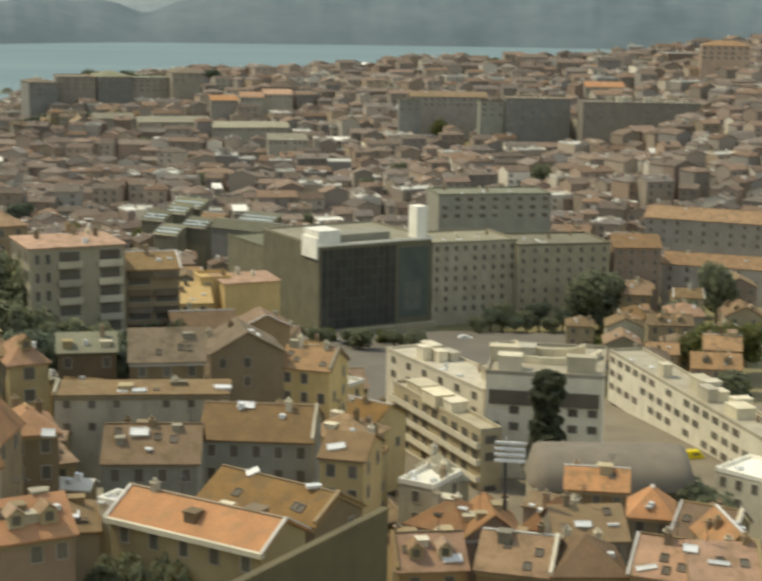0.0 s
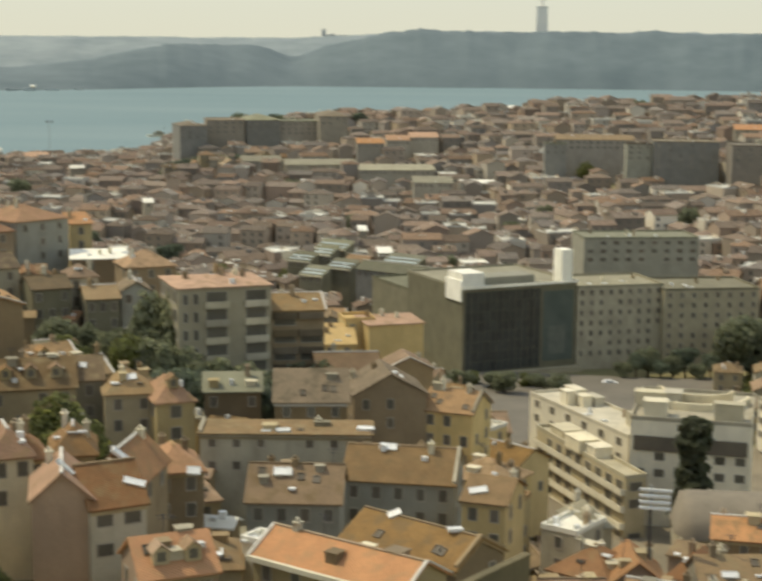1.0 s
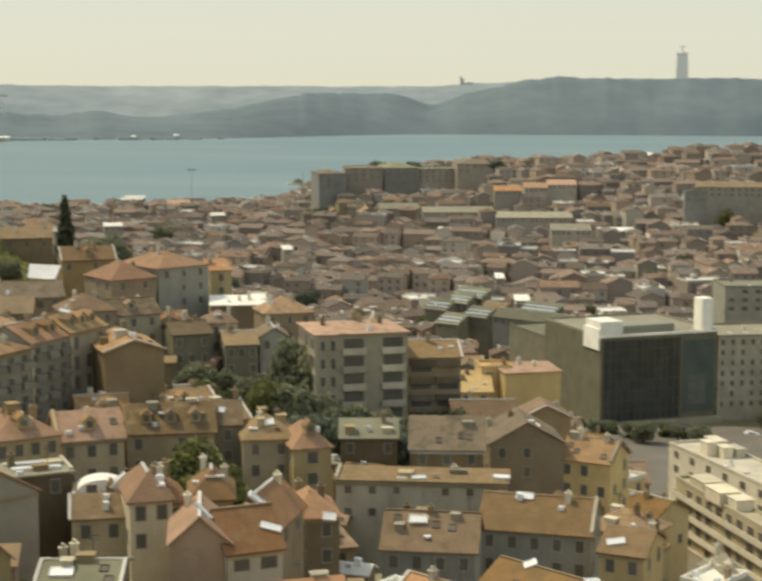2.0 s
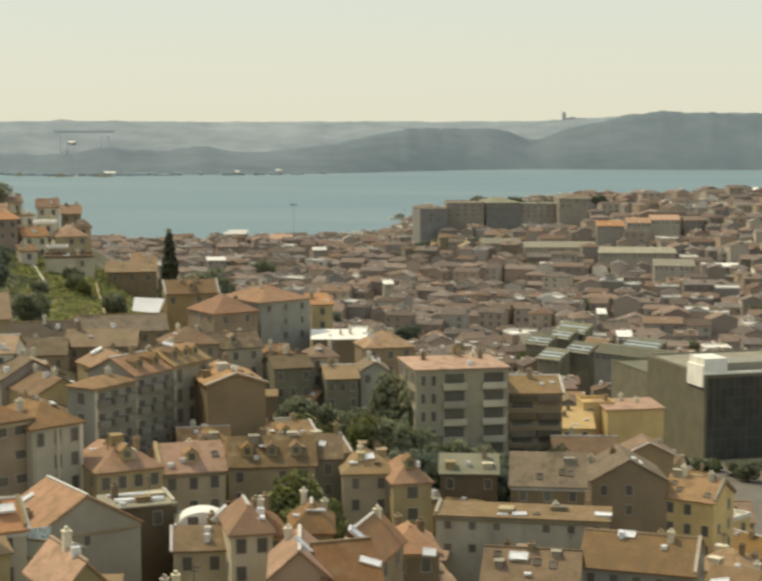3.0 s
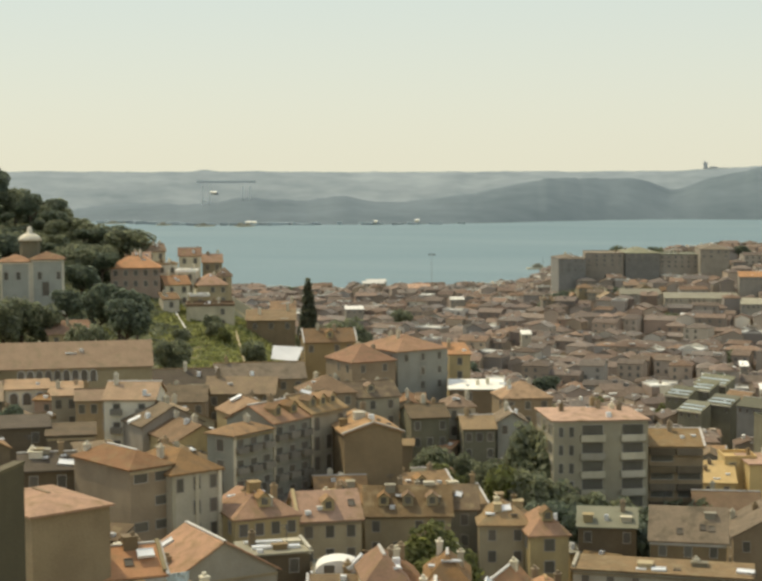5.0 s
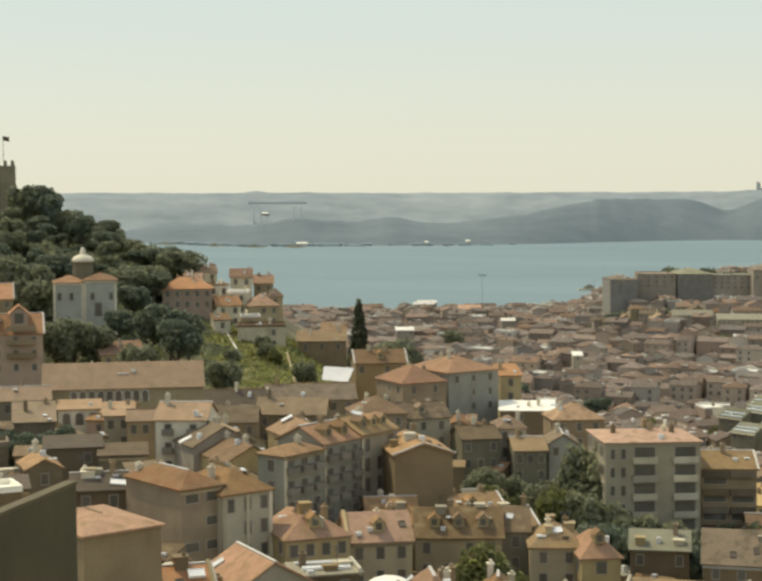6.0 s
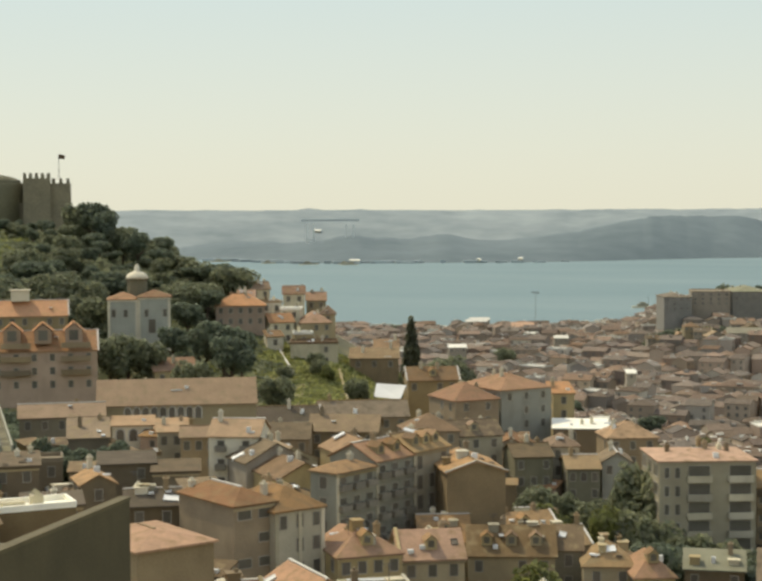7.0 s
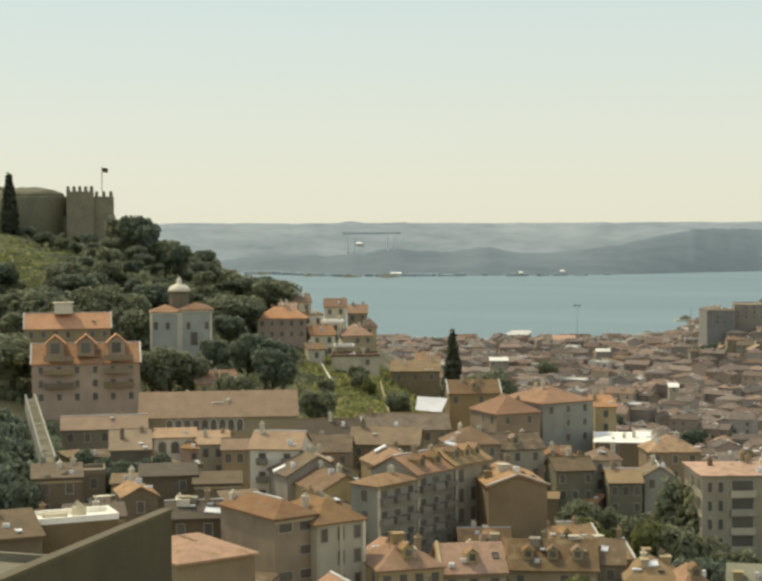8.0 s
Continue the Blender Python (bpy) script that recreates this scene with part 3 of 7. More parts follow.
    if cluttered and kind != "flat" and w > 6:
        for i in range(rnd.choice((0, 1, 2, 3))):
            px, py = rnd.uniform(-0.4, 0.4) * w, rnd.uniform(-0.42, -0.1) * d
            part("skylight", shared("skylight", lambda: mesh_of("skylight", *tray(0.9, 1.1, 0.22, 0.08, 0.12), [SHUTTER])), ob, pose(px, py, h + roof_z(px, py) + 0.12, math.degrees(math.atan2(rh, d / 2)) if kind == "gable" else 0), "dark framed skylight")
        for i in range(rnd.choice((0, 1, 2, 3))):
            px, py = rnd.uniform(-0.4, 0.4) * w, rnd.uniform(-0.3, 0.3) * d
            a, b, c = rnd.uniform(0.9, 2.0), rnd.uniform(0.9, 1.8), rnd.uniform(0.7, 1.4)
            pale = rnd.random() < 0.35
            part("roof_hut", mesh_of("roof_hut", *joined([box(a, b, c), box(a + 0.24, b + 0.24, 0.12, 0, 0, c)]), PLASTER["white" if pale else rnd.choice(("cream", "grey", "brown", "ochre"))]), ob, pose(px, py, h + roof_z(px, py) - 0.25), "small plastered hut on the roof")
        for i in range(rnd.choice((0, 1, 1))):
            px, py = rnd.uniform(-0.4, 0.4) * w, rnd.uniform(-0.1, 0.3) * d
            part("aerial", shared("aerial", lambda: mesh_of("aerial", *joined([box(0.07, 0.07, 2.6), box(1.3, 0.06, 0.06, 0, 0, 2.45), box(0.9, 0.06, 0.06, 0, 0, 2.1), box(0.06, 0.8, 0.06, 0, 0, 2.3)]), METAL)), ob, pose(px, py, h + roof_z(px, py)), "thin rooftop aerial")
    if near and w > 5 and n and kind != "flat" and rnd.random() < 0.6:
        part("cornice", mesh_of("cornice", *joined([box(w + 0.12, 0.22, 0.16, 0, -d / 2 - 0.08, h - 0.5), box(w + 0.06, 0.14, 0.14, 0, -d / 2 - 0.05, h - 0.66)]), TRIM if rnd.random() < 0.4 else PLASTER["cream"]), ob, None, "moulded cornice below the eaves")
    if cluttered and not dormers and kind == "gable" and w > 7 and rnd.random() < 0.4:
        dormers = rnd.choice((1, 2, 3))
    for i in range(dormers):
        px, py = ((i + 0.5) / dormers - 0.5) * w * 0.85, -d * 0.26
        dm = part("dormer", dormer_mesh(wall if dormer_roof != "brown" else "cream", dormer_roof), ob, pose(px, py, h + roof_z(px, py) - 0.35) @ Matrix.Scale(dscale, 4))
        part("pane", pane_mesh(0.8, 0.9, GLASS), dm, pose(0, -1.1, 0.3))
    TAKEN.append((x, y, max(w, d) * 0.5))
    return ob

house(-83.2, 134.1, 77.0, 8.6, 12.0, 60, "ochre", "orange", "hip", rh=0.9, label="tall ochre house with a sunlit orange hip roof", floors=0, chimneys=0, plain=True)
house(-94.4, 171.1, 74.0, 6.1, 13.0, 61, "brown", "orange", "hip", rh=1.5, plain=True, label="brown plastered apartment house with an orange hip roof", floors=4, cols=2, win=(1.9, 1.1), chimneys=1)
white_corner = house(-89.4, 175.1, 72.9, 7.3, 11.0, 59, "white", "brown", "hip", rh=2.2, label="white apartment house with pilasters and a weathered roof", floors=4, cols=3, win=(0.9, 1.6), chimneys=2, plain=True)
row = [house(-92.7, 202.9, 72.7, 8.6, 5.0, 73, "stone", "brown", "hip", rh=1.0, label="grey apartment house with rows of small balconies", floors=5, cols=3, win=(1.3, 1.7), chimneys=1, side="left", plain=True, trim=0, balcony=True),
       house(-92.1, 211.8, 73.3, 8.6, 9.0, 73, "stone", "orange", "gable", rh=2.2, label="grey apartment house with an orange dormered roof", floors=5, cols=3, win=(1.3, 1.7), dormers=2, chimneys=1, plain=True, trim=0, balcony=True),
       house(-89.5, 220.1, 73.6, 8.6, 9.0, 73, "grey", "old", "gable", rh=2.2, label="grey-green apartment house with tall shutters and small dormers", floors=5, cols=3, win=(1.2, 2.0), dormers=3, chimneys=2, shutter=0.8, plain=True, trim=0)]
house(-80.0, 220.3, 71.2, 8.8, 13.0, 32, "brown", "brown", "front", rh=1.5, label="house with a blank ochre gable wall", floors=0, chimneys=1)
house(-122.0, 225.8, 73.3, 8.2, 10.0, 17, "white", "tan", "gable", rh=2.2, label="narrow white house with dark window columns", floors=4, cols=2, chimneys=2, balcony=True, side="right")
house(-115.9, 222.7, 70.1, 10.3, 11.0, 49, "hazy", "dark", "front", rh=2.8, label="grey-brown gable house with a dark tiled roof", floors=0, chimneys=1)
arcade_hall = house(-155.7, 262.8, 72.8, 30.2, 11.0, 31, "cream", "tan", "gable", rh=4.2, label="long cream hall with an arcade and a tan tiled roof", floors=0, chimneys=2)
arch_house = house(-156.6, 248.2, 70.2, 7.7, 7.0, 32, "white", "tan", "shed", rh=0.8, label="cream annex with arched windows", floors=0, chimneys=0)
house(-145.4, 242.8, 70.2, 4.6, 6.0, 32, "pale", "tan", "shed", rh=0.9, label="tall narrow cream house below the arcade", floors=2, cols=2, chimneys=1, plain=True)
house(-136.9, 238.5, 70.4, 6.2, 6.0, 28, "brown", "tan", "gable", rh=1.5, label="brown house with a tan roof below the arcade", floors=2, cols=3, chimneys=1, plain=True, trim=0)
house(-149.6, 250.2, 69.6, 5.9, 7.0, 31, "cream", "tan", "shed", rh=1.0, floors=2, cols=2, chimneys=1)
house(-169.5, 243.9, 71.8, 15.6, 8.0, 35, "grey", "tan", "gable", rh=2.0, floors=2, chimneys=1)
house(-151.6, 225.9, 71.3, 6.8, 8.0, 34, "dark", "old", "shed", rh=2.2, label="dark walled shed with a pale ochre roof", floors=0, chimneys=2)
pink_house = house(-207.5, 291.8, 79.0, 23.7, 12.0, 35, "pink", "orange", "gable", rh=4.0, label="long pink house with a row of orange dormers", floors=3, cols=6, dormers=3, dscale=2.5, chimneys=2, dormer_roof="salmon")
orange_house = house(-229.5, 315.3, 84.7, 20.5, 10.0, 36, "cream", "salmon", "gable", rh=3.4, label="cream house with a bright orange roof and white gables", floors=2, chimneys=0, trim=1)
house(-122.2, 183.4, 72.2, 4.8, 7.0, 43, "dark", "brown", "front", rh=1.3, label="low dark gable house with a round vent", floors=1, cols=1, chimneys=1, side="left")
terrace_house = house(-104.1, 143.7, 76.9, 8.8, 5.0, 48, "ochre", "white", "flat", label="low house with a white terrace roof", floors=0, chimneys=0, plain=True)
house(-118.5, 168.0, 72.0, 7.5, 5.0, 38, "brown", "dark", "shed", rh=0.8, label="brown house below the small gable", floors=1, cols=3, chimneys=1, plain=True, trim=0)
# Three added houses whose dark walls stand in for shade on these terraces.
house(-130.0, 204.0, 71.4, 8.5, 7.0, 33, "dark", "dark", "shed", rh=0.8, label="terrace house, dark walls standing in for shade", floors=1, cols=2, chimneys=0, plain=True, trim=0)
house(-121.5, 204.5, 70.6, 7.0, 6.0, 30, "dark", "dark", "shed", rh=0.8, label="lean-to below the arcade, dark walls standing in for shade", floors=1, cols=2, chimneys=0, plain=True, trim=0)
house(-144.0, 201.0, 71.2, 7.0, 6.0, 36, "dark", "lead", "flat", label="flat-roofed annex beside the stairs, dark walls standing in for shade", floors=1, cols=2, chimneys=0, plain=True)
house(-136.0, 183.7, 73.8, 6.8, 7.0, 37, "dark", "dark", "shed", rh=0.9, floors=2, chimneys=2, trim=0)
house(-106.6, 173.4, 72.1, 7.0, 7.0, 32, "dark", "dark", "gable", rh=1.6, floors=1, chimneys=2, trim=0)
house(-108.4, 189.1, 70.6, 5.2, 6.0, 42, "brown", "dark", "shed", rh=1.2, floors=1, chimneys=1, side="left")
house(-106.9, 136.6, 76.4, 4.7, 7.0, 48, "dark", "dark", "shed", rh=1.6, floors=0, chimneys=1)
house(-210.9, 391.8, 83.1, 13.8, 10.0, 28, "pink", "salmon", "hip", rh=3.0, label="pink villa with a bright orange hip roof", floors=2)
house(-208.7, 405.3, 83.0, 6.2, 8.0, 37, "white", "old", "flat", floors=3, chimneys=2)
house(-200.9, 395.8, 78.2, 7.1, 8.0, 42, "white", "orange", "gable", rh=2.2, floors=3, chimneys=2)
house(-206.7, 417.7, 85.0, 6.4, 8.0, 26, "white", "orange", "gable", rh=2.2, floors=3)
house(-194.2, 405.3, 77.7, 8.9, 9.0, 35, "cream", "orange", "hip", rh=3.0, floors=2)
house(-181.5, 378.8, 74.1, 12.8, 10.0, 26, "blue", "brown", "flat", label="grey house with a terrace and parapet", floors=2, cols=2)
house(-204.2, 427.8, 82.6, 5.9, 8.0, 26, "cream", "orange", "gable", rh=2.2, floors=2)
house(-219.7, 419.4, 86.1, 6.0, 7.0, 38, "white", "brown", "gable", rh=2.0, floors=2, chimneys=2)
house(-201.0, 404.3, 81.2, 5.7, 7.0, 17, "white", "white", "flat", floors=2, chimneys=1)
house(-194.9, 381.0, 75.3, 4.5, 6.0, 37, "white", "brown", "shed", rh=1.2, floors=2, chimneys=1)
house(-195.6, 418.0, 79.4, 4.3, 7.0, 25, "cream", "brown", "hip", rh=2.0, floors=2, chimneys=1)
house(-217.2, 407.2, 84.2, 5.0, 7.0, 28, "cream", "orange", "gable", rh=2.0, floors=2, chimneys=2)
house(-187.7, 384.6, 75.9, 5.3, 6.0, 31, "cream", "white", "flat", floors=1, chimneys=1)
house(-168.4, 389.6, 69.6, 13.2, 9.0, 23, "brown", "old", "shed", rh=2.0, floors=1, cols=3)
house(-176.9, 418.1, 69.9, 7.1, 8.0, 23, "cream", "brown", "gable", rh=2.0, floors=1)
house(-188.6, 317.1, 72.5, 10.5, 8.0, 41, "cream", "orange", "shed", rh=2.2, floors=1, side="left")
house(-106.8, 318.7, 71.8, 13.1, 15.0, 54, "sea", "orange", "hip", rh=2.6, label="large grey-blue house with an orange hip roof", floors=3, cols=3, side="left")
house(-112.4, 307.4, 70.4, 10.3, 12.0, 48, "brown", "red", "hip", rh=3.0, label="brown house with a dark red hip roof", floors=2, cols=2, side="left")
house(-99.4, 335.0, 69.0, 4.7, 9.0, 26, "cream", "orange", "shed", rh=1.5, floors=2, side="left")
house(-89.6, 316.6, 64.0, 11.3, 8.0, 16, "brown", "white", "shed", rh=0.9, label="low workshop with a white sheet roof", floors=1)
house(-130.5, 334.9, 70.8, 11.8, 9.0, 29, "ochre", "brown", "gable", rh=2.6, floors=1, cols=4, dormers=1, side="left")
house(-145.1, 288.0, 66.5, 14.6, 9.0, 32, "ochre", "dark", "gable", rh=2.6, floors=2)
house(-132.2, 299.1, 66.8, 18.6, 10.0, 29, "ochre", "dark", "gable", rh=2.8, floors=2, chimneys=3)
house(-132.9, 262.8, 67.1, 11.0, 9.0, 22, "brown", "dark", "gable", rh=2.4, floors=2)
house(-126.0, 277.2, 67.0, 13.4, 9.0, 17, "ochre", "old", "gable", rh=2.6, floors=2, side="right")
house(-105.5, 269.5, 69.1, 9.7, 9.0, 33, "brown", "brown", "hip", rh=2.6, floors=2, side="left")
house(-100.3, 276.6, 67.5, 10.7, 9.0, 40, "grey", "old", "gable", rh=2.4, floors=2, dormers=1, side="left")
house(-88.1, 275.6, 64.4, 7.2, 9.0, 32, "slate", "dark", "gable", rh=1.8, floors=4, cols=3, trim=0, side="left")
house(-83.6, 282.6, 65.6, 5.4, 8.0, 26, "pale", "brown", "hip", rh=1.6, floors=4, cols=2, win=(0.9, 1.7), trim=0, side="left")
house(-78.4, 276.8, 62.6, 6.0, 9.0, 25, "slate", "old", "gable", rh=1.8, floors=4, cols=3, trim=0, side="left", shutter=0.7)
house(-72.8, 280.4, 63.6, 5.4, 8.0, 21, "sea", "dark", "front", rh=1.6, floors=4, cols=2, trim=0, side="left", shutter=0.7)
house(-74.2, 295.2, 66.0, 9.8, 9.0, 29, "brown", "brown", "hip", rh=2.6, floors=2, side="left")
loggia_block = house(-52.5, 256.5, 69.0, 15.8, 14.0, 25, "pale", "orange", "hip", rh=1.0, label="five-storey pale apartment block with dark loggias", floors=5, cols=2, win=(3.4, 1.9), span=(0.2, 1.05), chimneys=5, first=0.0, shutter=0.0, side="left")
brown_block = house(-40.3, 264.9, 63.8, 9.1, 12.0, 16, "brown", "old", "gable", rh=2.0, label="brown block with long dark balconies", floors=4, cols=2, win=(3.6, 1.8), chimneys=2, shutter=0.0, side="left")
house(-26.9, 303.1, 54.4, 11.3, 9.0, 23, "yellow", "orange", "shed", rh=0.35, label="bright yellow house with an orange roof", floors=0, chimneys=2, plain=True)
house(-22.0, 284.0, 49.5, 9.0, 8.0, 14, "brown", "brown", "front", rh=2.2, label="brown gable house below the yellow corner house", floors=2, cols=2, chimneys=1, plain=True)
house(-31.5, 283.0, 47.6, 8.0, 8.0, 10, "ochre", "dark", "gable", rh=2.0, label="low ochre house below the yellow terrace", floors=1, chimneys=2)
house(-33.6, 304.0, 54.6, 6.0, 7.0, 18, "yellow", "butter", "flat", label="yellow house with a sunlit terrace roof", floors=1, chimneys=1, plain=True)
house(-36.6, 297.0, 51.2, 6.6, 7.0, 12, "yellow", "butter", "shed", rh=2.6, label="yellow house with a sloping pale yellow roof", floors=1, chimneys=2)
house(-69.3, 208.8, 61.7, 12.1, 10.0, 20, "cream", "old", "gable", rh=3.2, label="terraced house with three dormers in an old tiled roof", floors=2, dormers=3, chimneys=2)
house(-80.9, 212.1, 62.0, 7.3, 10.0, 25, "cream", "brown", "gable", rh=3.0, floors=2, chimneys=2)
house(-62.3, 213.6, 62.0, 3.8, 9.0, 18, "grey", "old", "gable", rh=2.6, floors=2, chimneys=1)
house(-55.6, 210.3, 61.0, 7.1, 9.0, 19, "cream", "old", "hip", rh=2.4, floors=2, chimneys=2)
house(-49.5, 208.6, 60.5, 5.4, 9.0, 27, "cream", "orange", "hip", rh=2.4, floors=2, cols=1, win=(1.4, 1.6), dormers=1, chimneys=0, side="left")
house(-44.4, 229.6, 56.8, 8.6, 6.0, 11, "dark", "slate", "shed", rh=1.6, label="dark shed with a pale grey-green sheet roof", floors=1, chimneys=1)
house(-31.1, 198.1, 58.6, 22.4, 5.0, 5, "grey", "old", "shed", rh=0.5, label="long brown wing with a low tiled roof", floors=2, cols=7, trim=0, win=(0.9, 1.0), shutter=0.7, chimneys=1)
house(-31.6, 224.8, 57.3, 10.7, 10.0, 8, "brown", "dark", "gable", rh=3.8, floors=1, chimneys=2, trim=0, dormers=-1)
house(-21.9, 239.4, 55.4, 11.5, 11.0, 15, "brown", "dark", "front", rh=3.2, floors=2, cols=3, chimneys=2, trim=0, side="left")
house(-30.2, 257.7, 54.5, 10.6, 9.0, 12, "ochre", "brown", "gable", rh=2.5, floors=2)
house(-10.4, 239.0, 52.8, 8.3, 9.0, -17, "yellow", "brown", "gable", rh=2.5, floors=3, side="right")
house(-79.0, 177.5, 67.4, 8.3, 9.0, 42, "cream", "orange", "hip", rh=2.6, floors=3, cols=4, chimneys=2, dormers=1, side="left")
house(-73.0, 185.6, 65.7, 8.2, 9.0, 31, "cream", "orange", "gable", rh=2.8, floors=2, dormers=1, chimneys=2, side="left")
house(-73.2, 150.8, 67.2, 12.4, 10.0, 49, "pale", "orange", "front", rh=3.6, plain=True, label="big house with a blank grey gable and a brown roof", floors=1, cols=1, win=(0.7, 1.0), chimneys=1, side="left")
house(-70.8, 163.8, 66.1, 7.6, 4.6, 37, "dark", "grey", "shed", rh=0.4, floors=1, chimneys=1, side="left")
vault_house = house(-62.2, 162.5, 64.3, 5.7, 8.0, 21, "cream", "grey", "flat", label="cream house with a white vaulted roof room", floors=2, cols=2, chimneys=0, plain=True)
house(-54.9, 159.8, 65.3, 6.0, 8.0, 29, "pale", "orange", "hip", rh=2.6, floors=2, chimneys=1, side="left")
house(-50.8, 167.5, 64.0, 4.9, 8.0, 17, "cream", "brown", "hip", rh=2.4, floors=2)
house(-41.6, 156.9, 64.5, 5.9, 9.0, -3, "ochre", "orange", "front", rh=3.0, floors=1, chimneys=1, side="right")
house(-39.3, 167.4, 62.4, 5.8, 8.0, 21, "ochre", "orange", "hip", rh=2.0, floors=2, chimneys=2, side="left")
house(-77.1, 139.0, 69.5, 7.6, 8.0, 39, "white", "salmon", "gable", rh=2.2, floors=2, chimneys=3, trim=1, side="left")
house(-60.8, 125.3, 69.0, 4.9, 9.0, 45, "cream", "orange", "front", rh=2.6, floors=1, chimneys=1, side="left")
house(-53.2, 134.1, 64.4, 7.4, 8.0, 12, "brown", "slate", "gable", rh=1.2, floors=1, chimneys=2, side="right")
house(-46.0, 147.5, 65.1, 5.9, 9.0, 17, "pink", "orange", "front", rh=2.6, label="tall house with a blank mauve gable", floors=0, chimneys=1)
house(-41.9, 148.5, 64.2, 5.7, 9.0, 33, "white", "orange", "gable", rh=3.2, floors=2, cols=2, win=(1.6, 1.2), chimneys=1, side="left")
house(-55.1, 157.1, 66.5, 4.5, 9.0, 27, "pale", "orange", "hip", rh=2.2, floors=2, cols=2, side="left")
house(-39.7, 169.4, 60.7, 5.3, 8.0, 19, "cream", "orange", "hip", rh=2.2, floors=2)
house(-60.8, 158.2, 63.6, 5.9, 7.0, 21, "cream", "old", "gable", floors=2, chimneys=2)
house(-26.8, 179.0, 56.1, 11.0, 10.0, 3, "sea", "ochre", "gable", rh=3.2, floors=1, chimneys=2, dormers=-1, trim=0)
house(-14.9, 191.4, 55.4, 14.0, 10.0, -4, "sea", "ochre", "gable", rh=3.2, floors=2, cols=5, shutter=0.6, chimneys=2, side="right")
house(-3.3, 182.3, 55.7, 5.4, 9.0, -14, "yellow", "ochre", "gable", rh=2.0, floors=2, chimneys=2, side="right")
house(-10.0, 152.8, 58.8, 14.9, 8.0, -35, "brown", "ochre", "gable", rh=2.2, label="long shed with an ochre tiled roof", floors=1, cols=6, chimneys=0, dormers=-1, side="right")
house(-16.1, 139.8, 60.9, 17.7, 7.0, -31, "cream", "salmon", "gable", rh=2.0, label="long low house with a bright salmon tiled roof and white edges", floors=1, cols=5, chimneys=1, dormers=-1, gutter=True, side="right")
house(-32.2, 135.1, 62.1, 7.0, 8.0, 28, "pink", "salmon", "gable", rh=2.6, label="house with a salmon roof and two small dormers", floors=1, cols=3, dormers=2, chimneys=0, side="left")
house(-26.1, 148.9, 59.9, 2.2, 3.0, -28, "white", "white", "flat", label="small white annex with a flat roof", floors=0, chimneys=0, name="annex", category="annex")
house(8.8, 175.3, 49.3, 7.9, 8.0, -32, "cream", "orange", "hip", rh=2.6, floors=2, side="right")
house(13.0, 173.5, 49.3, 6.6, 8.0, 5, "pink", "orange", "front", rh=2.6, floors=2, side="left")
house(21.2, 180.5, 47.7, 4.7, 8.0, -26, "brown", "red", "hip", rh=2.4, floors=2, side="right")
house(24.2, 174.7, 48.7, 8.3, 9.0, 7, "grey", "old", "gable", rh=2.8, floors=2, chimneys=3, side="left")
house(34.1, 185.4, 47.7, 5.5, 7.0, -10, "cream", "salmon", "hip", rh=2.6, floors=2, chimneys=0)
house(40.0, 177.9, 47.8, 7.0, 9.0, -27, "brown", "brown", "gable", rh=2.6, floors=2, chimneys=2, side="right")
house(40.1, 169.6, 49.3, 5.3, 9.0, 6, "ochre", "orange", "front", rh=2.4, floors=1, side="left")
house(5.3, 162.3, 49.6, 7.5, 9.0, 8, "ochre", "orange", "gable", rh=2.6, floors=1, side="left")
house(15.5, 159.7, 50.4, 7.9, 9.0, -15, "brown", "brown", "gable", rh=2.8, floors=1, side="right")
house(22.2, 158.9, 50.6, 7.9, 9.0, 2, "brown", "brown", "hip", rh=2.8, floors=1, side="left")
house(30.9, 156.4, 51.3, 6.3, 9.0, -21, "ochre", "orange", "gable", rh=2.8, floors=1, side="right")
house(35.5, 152.3, 52.8, 7.1, 9.0, -3, "ochre", "orange", "gable", rh=2.4, floors=1, side="left")
house(30.3, 206.8, 44.2, 8.4, 8.0, -8, "brown", "orange", "gable", rh=2.0, floors=1)
house(-9.1, 265.5, 42.8, 9.3, 9.0, -32, "yellow", "white", "flat", floors=3, cols=3, balcony=True, side="right")
house(-2.3, 253.6, 40.8, 10.3, 9.0, -37, "yellow", "ochre", "gable", rh=2.2, floors=3, cols=3, balcony=True, side="right")
house(-5.1, 228.9, 44.8, 10.1, 9.0, -28, "yellow", "ochre", "hip", rh=2.4, floors=2, cols=3, side="right")
house(-3.5, 209.2, 46.5, 7.1, 9.0, -19, "cream", "ochre", "flat", floors=3, cols=2, side="right")
house(-14.2, 243.8, 43.6, 6.6, 9.0, -16, "ochre", "brown", "gable", rh=2.4, floors=2, side="right")
house(7.1, 203.4, 45.4, 5.3, 8.0, -31, "grey", "white", "flat", floors=2, side="right")
house(8.9, 208.6, 44.7, 5.0, 8.0, 17, "grey", "grey", "hip", rh=2.2, floors=2, side="left")
house(61.0, 236.6, 36.7, 11.3, 10.0, -44, "white", "white", "flat", label="white terrace building above the yard", floors=2, side="right")
white_block = house(30.9, 278.3, 44.4, 20.7, 24.0, -9, "lime", "pale", "flat", label="white apartment block with a flat terrace roof", floors=2, first=5.0, cols=6, win=(1.6, 1.3), chimneys=3, name="apartment_block", category="building")
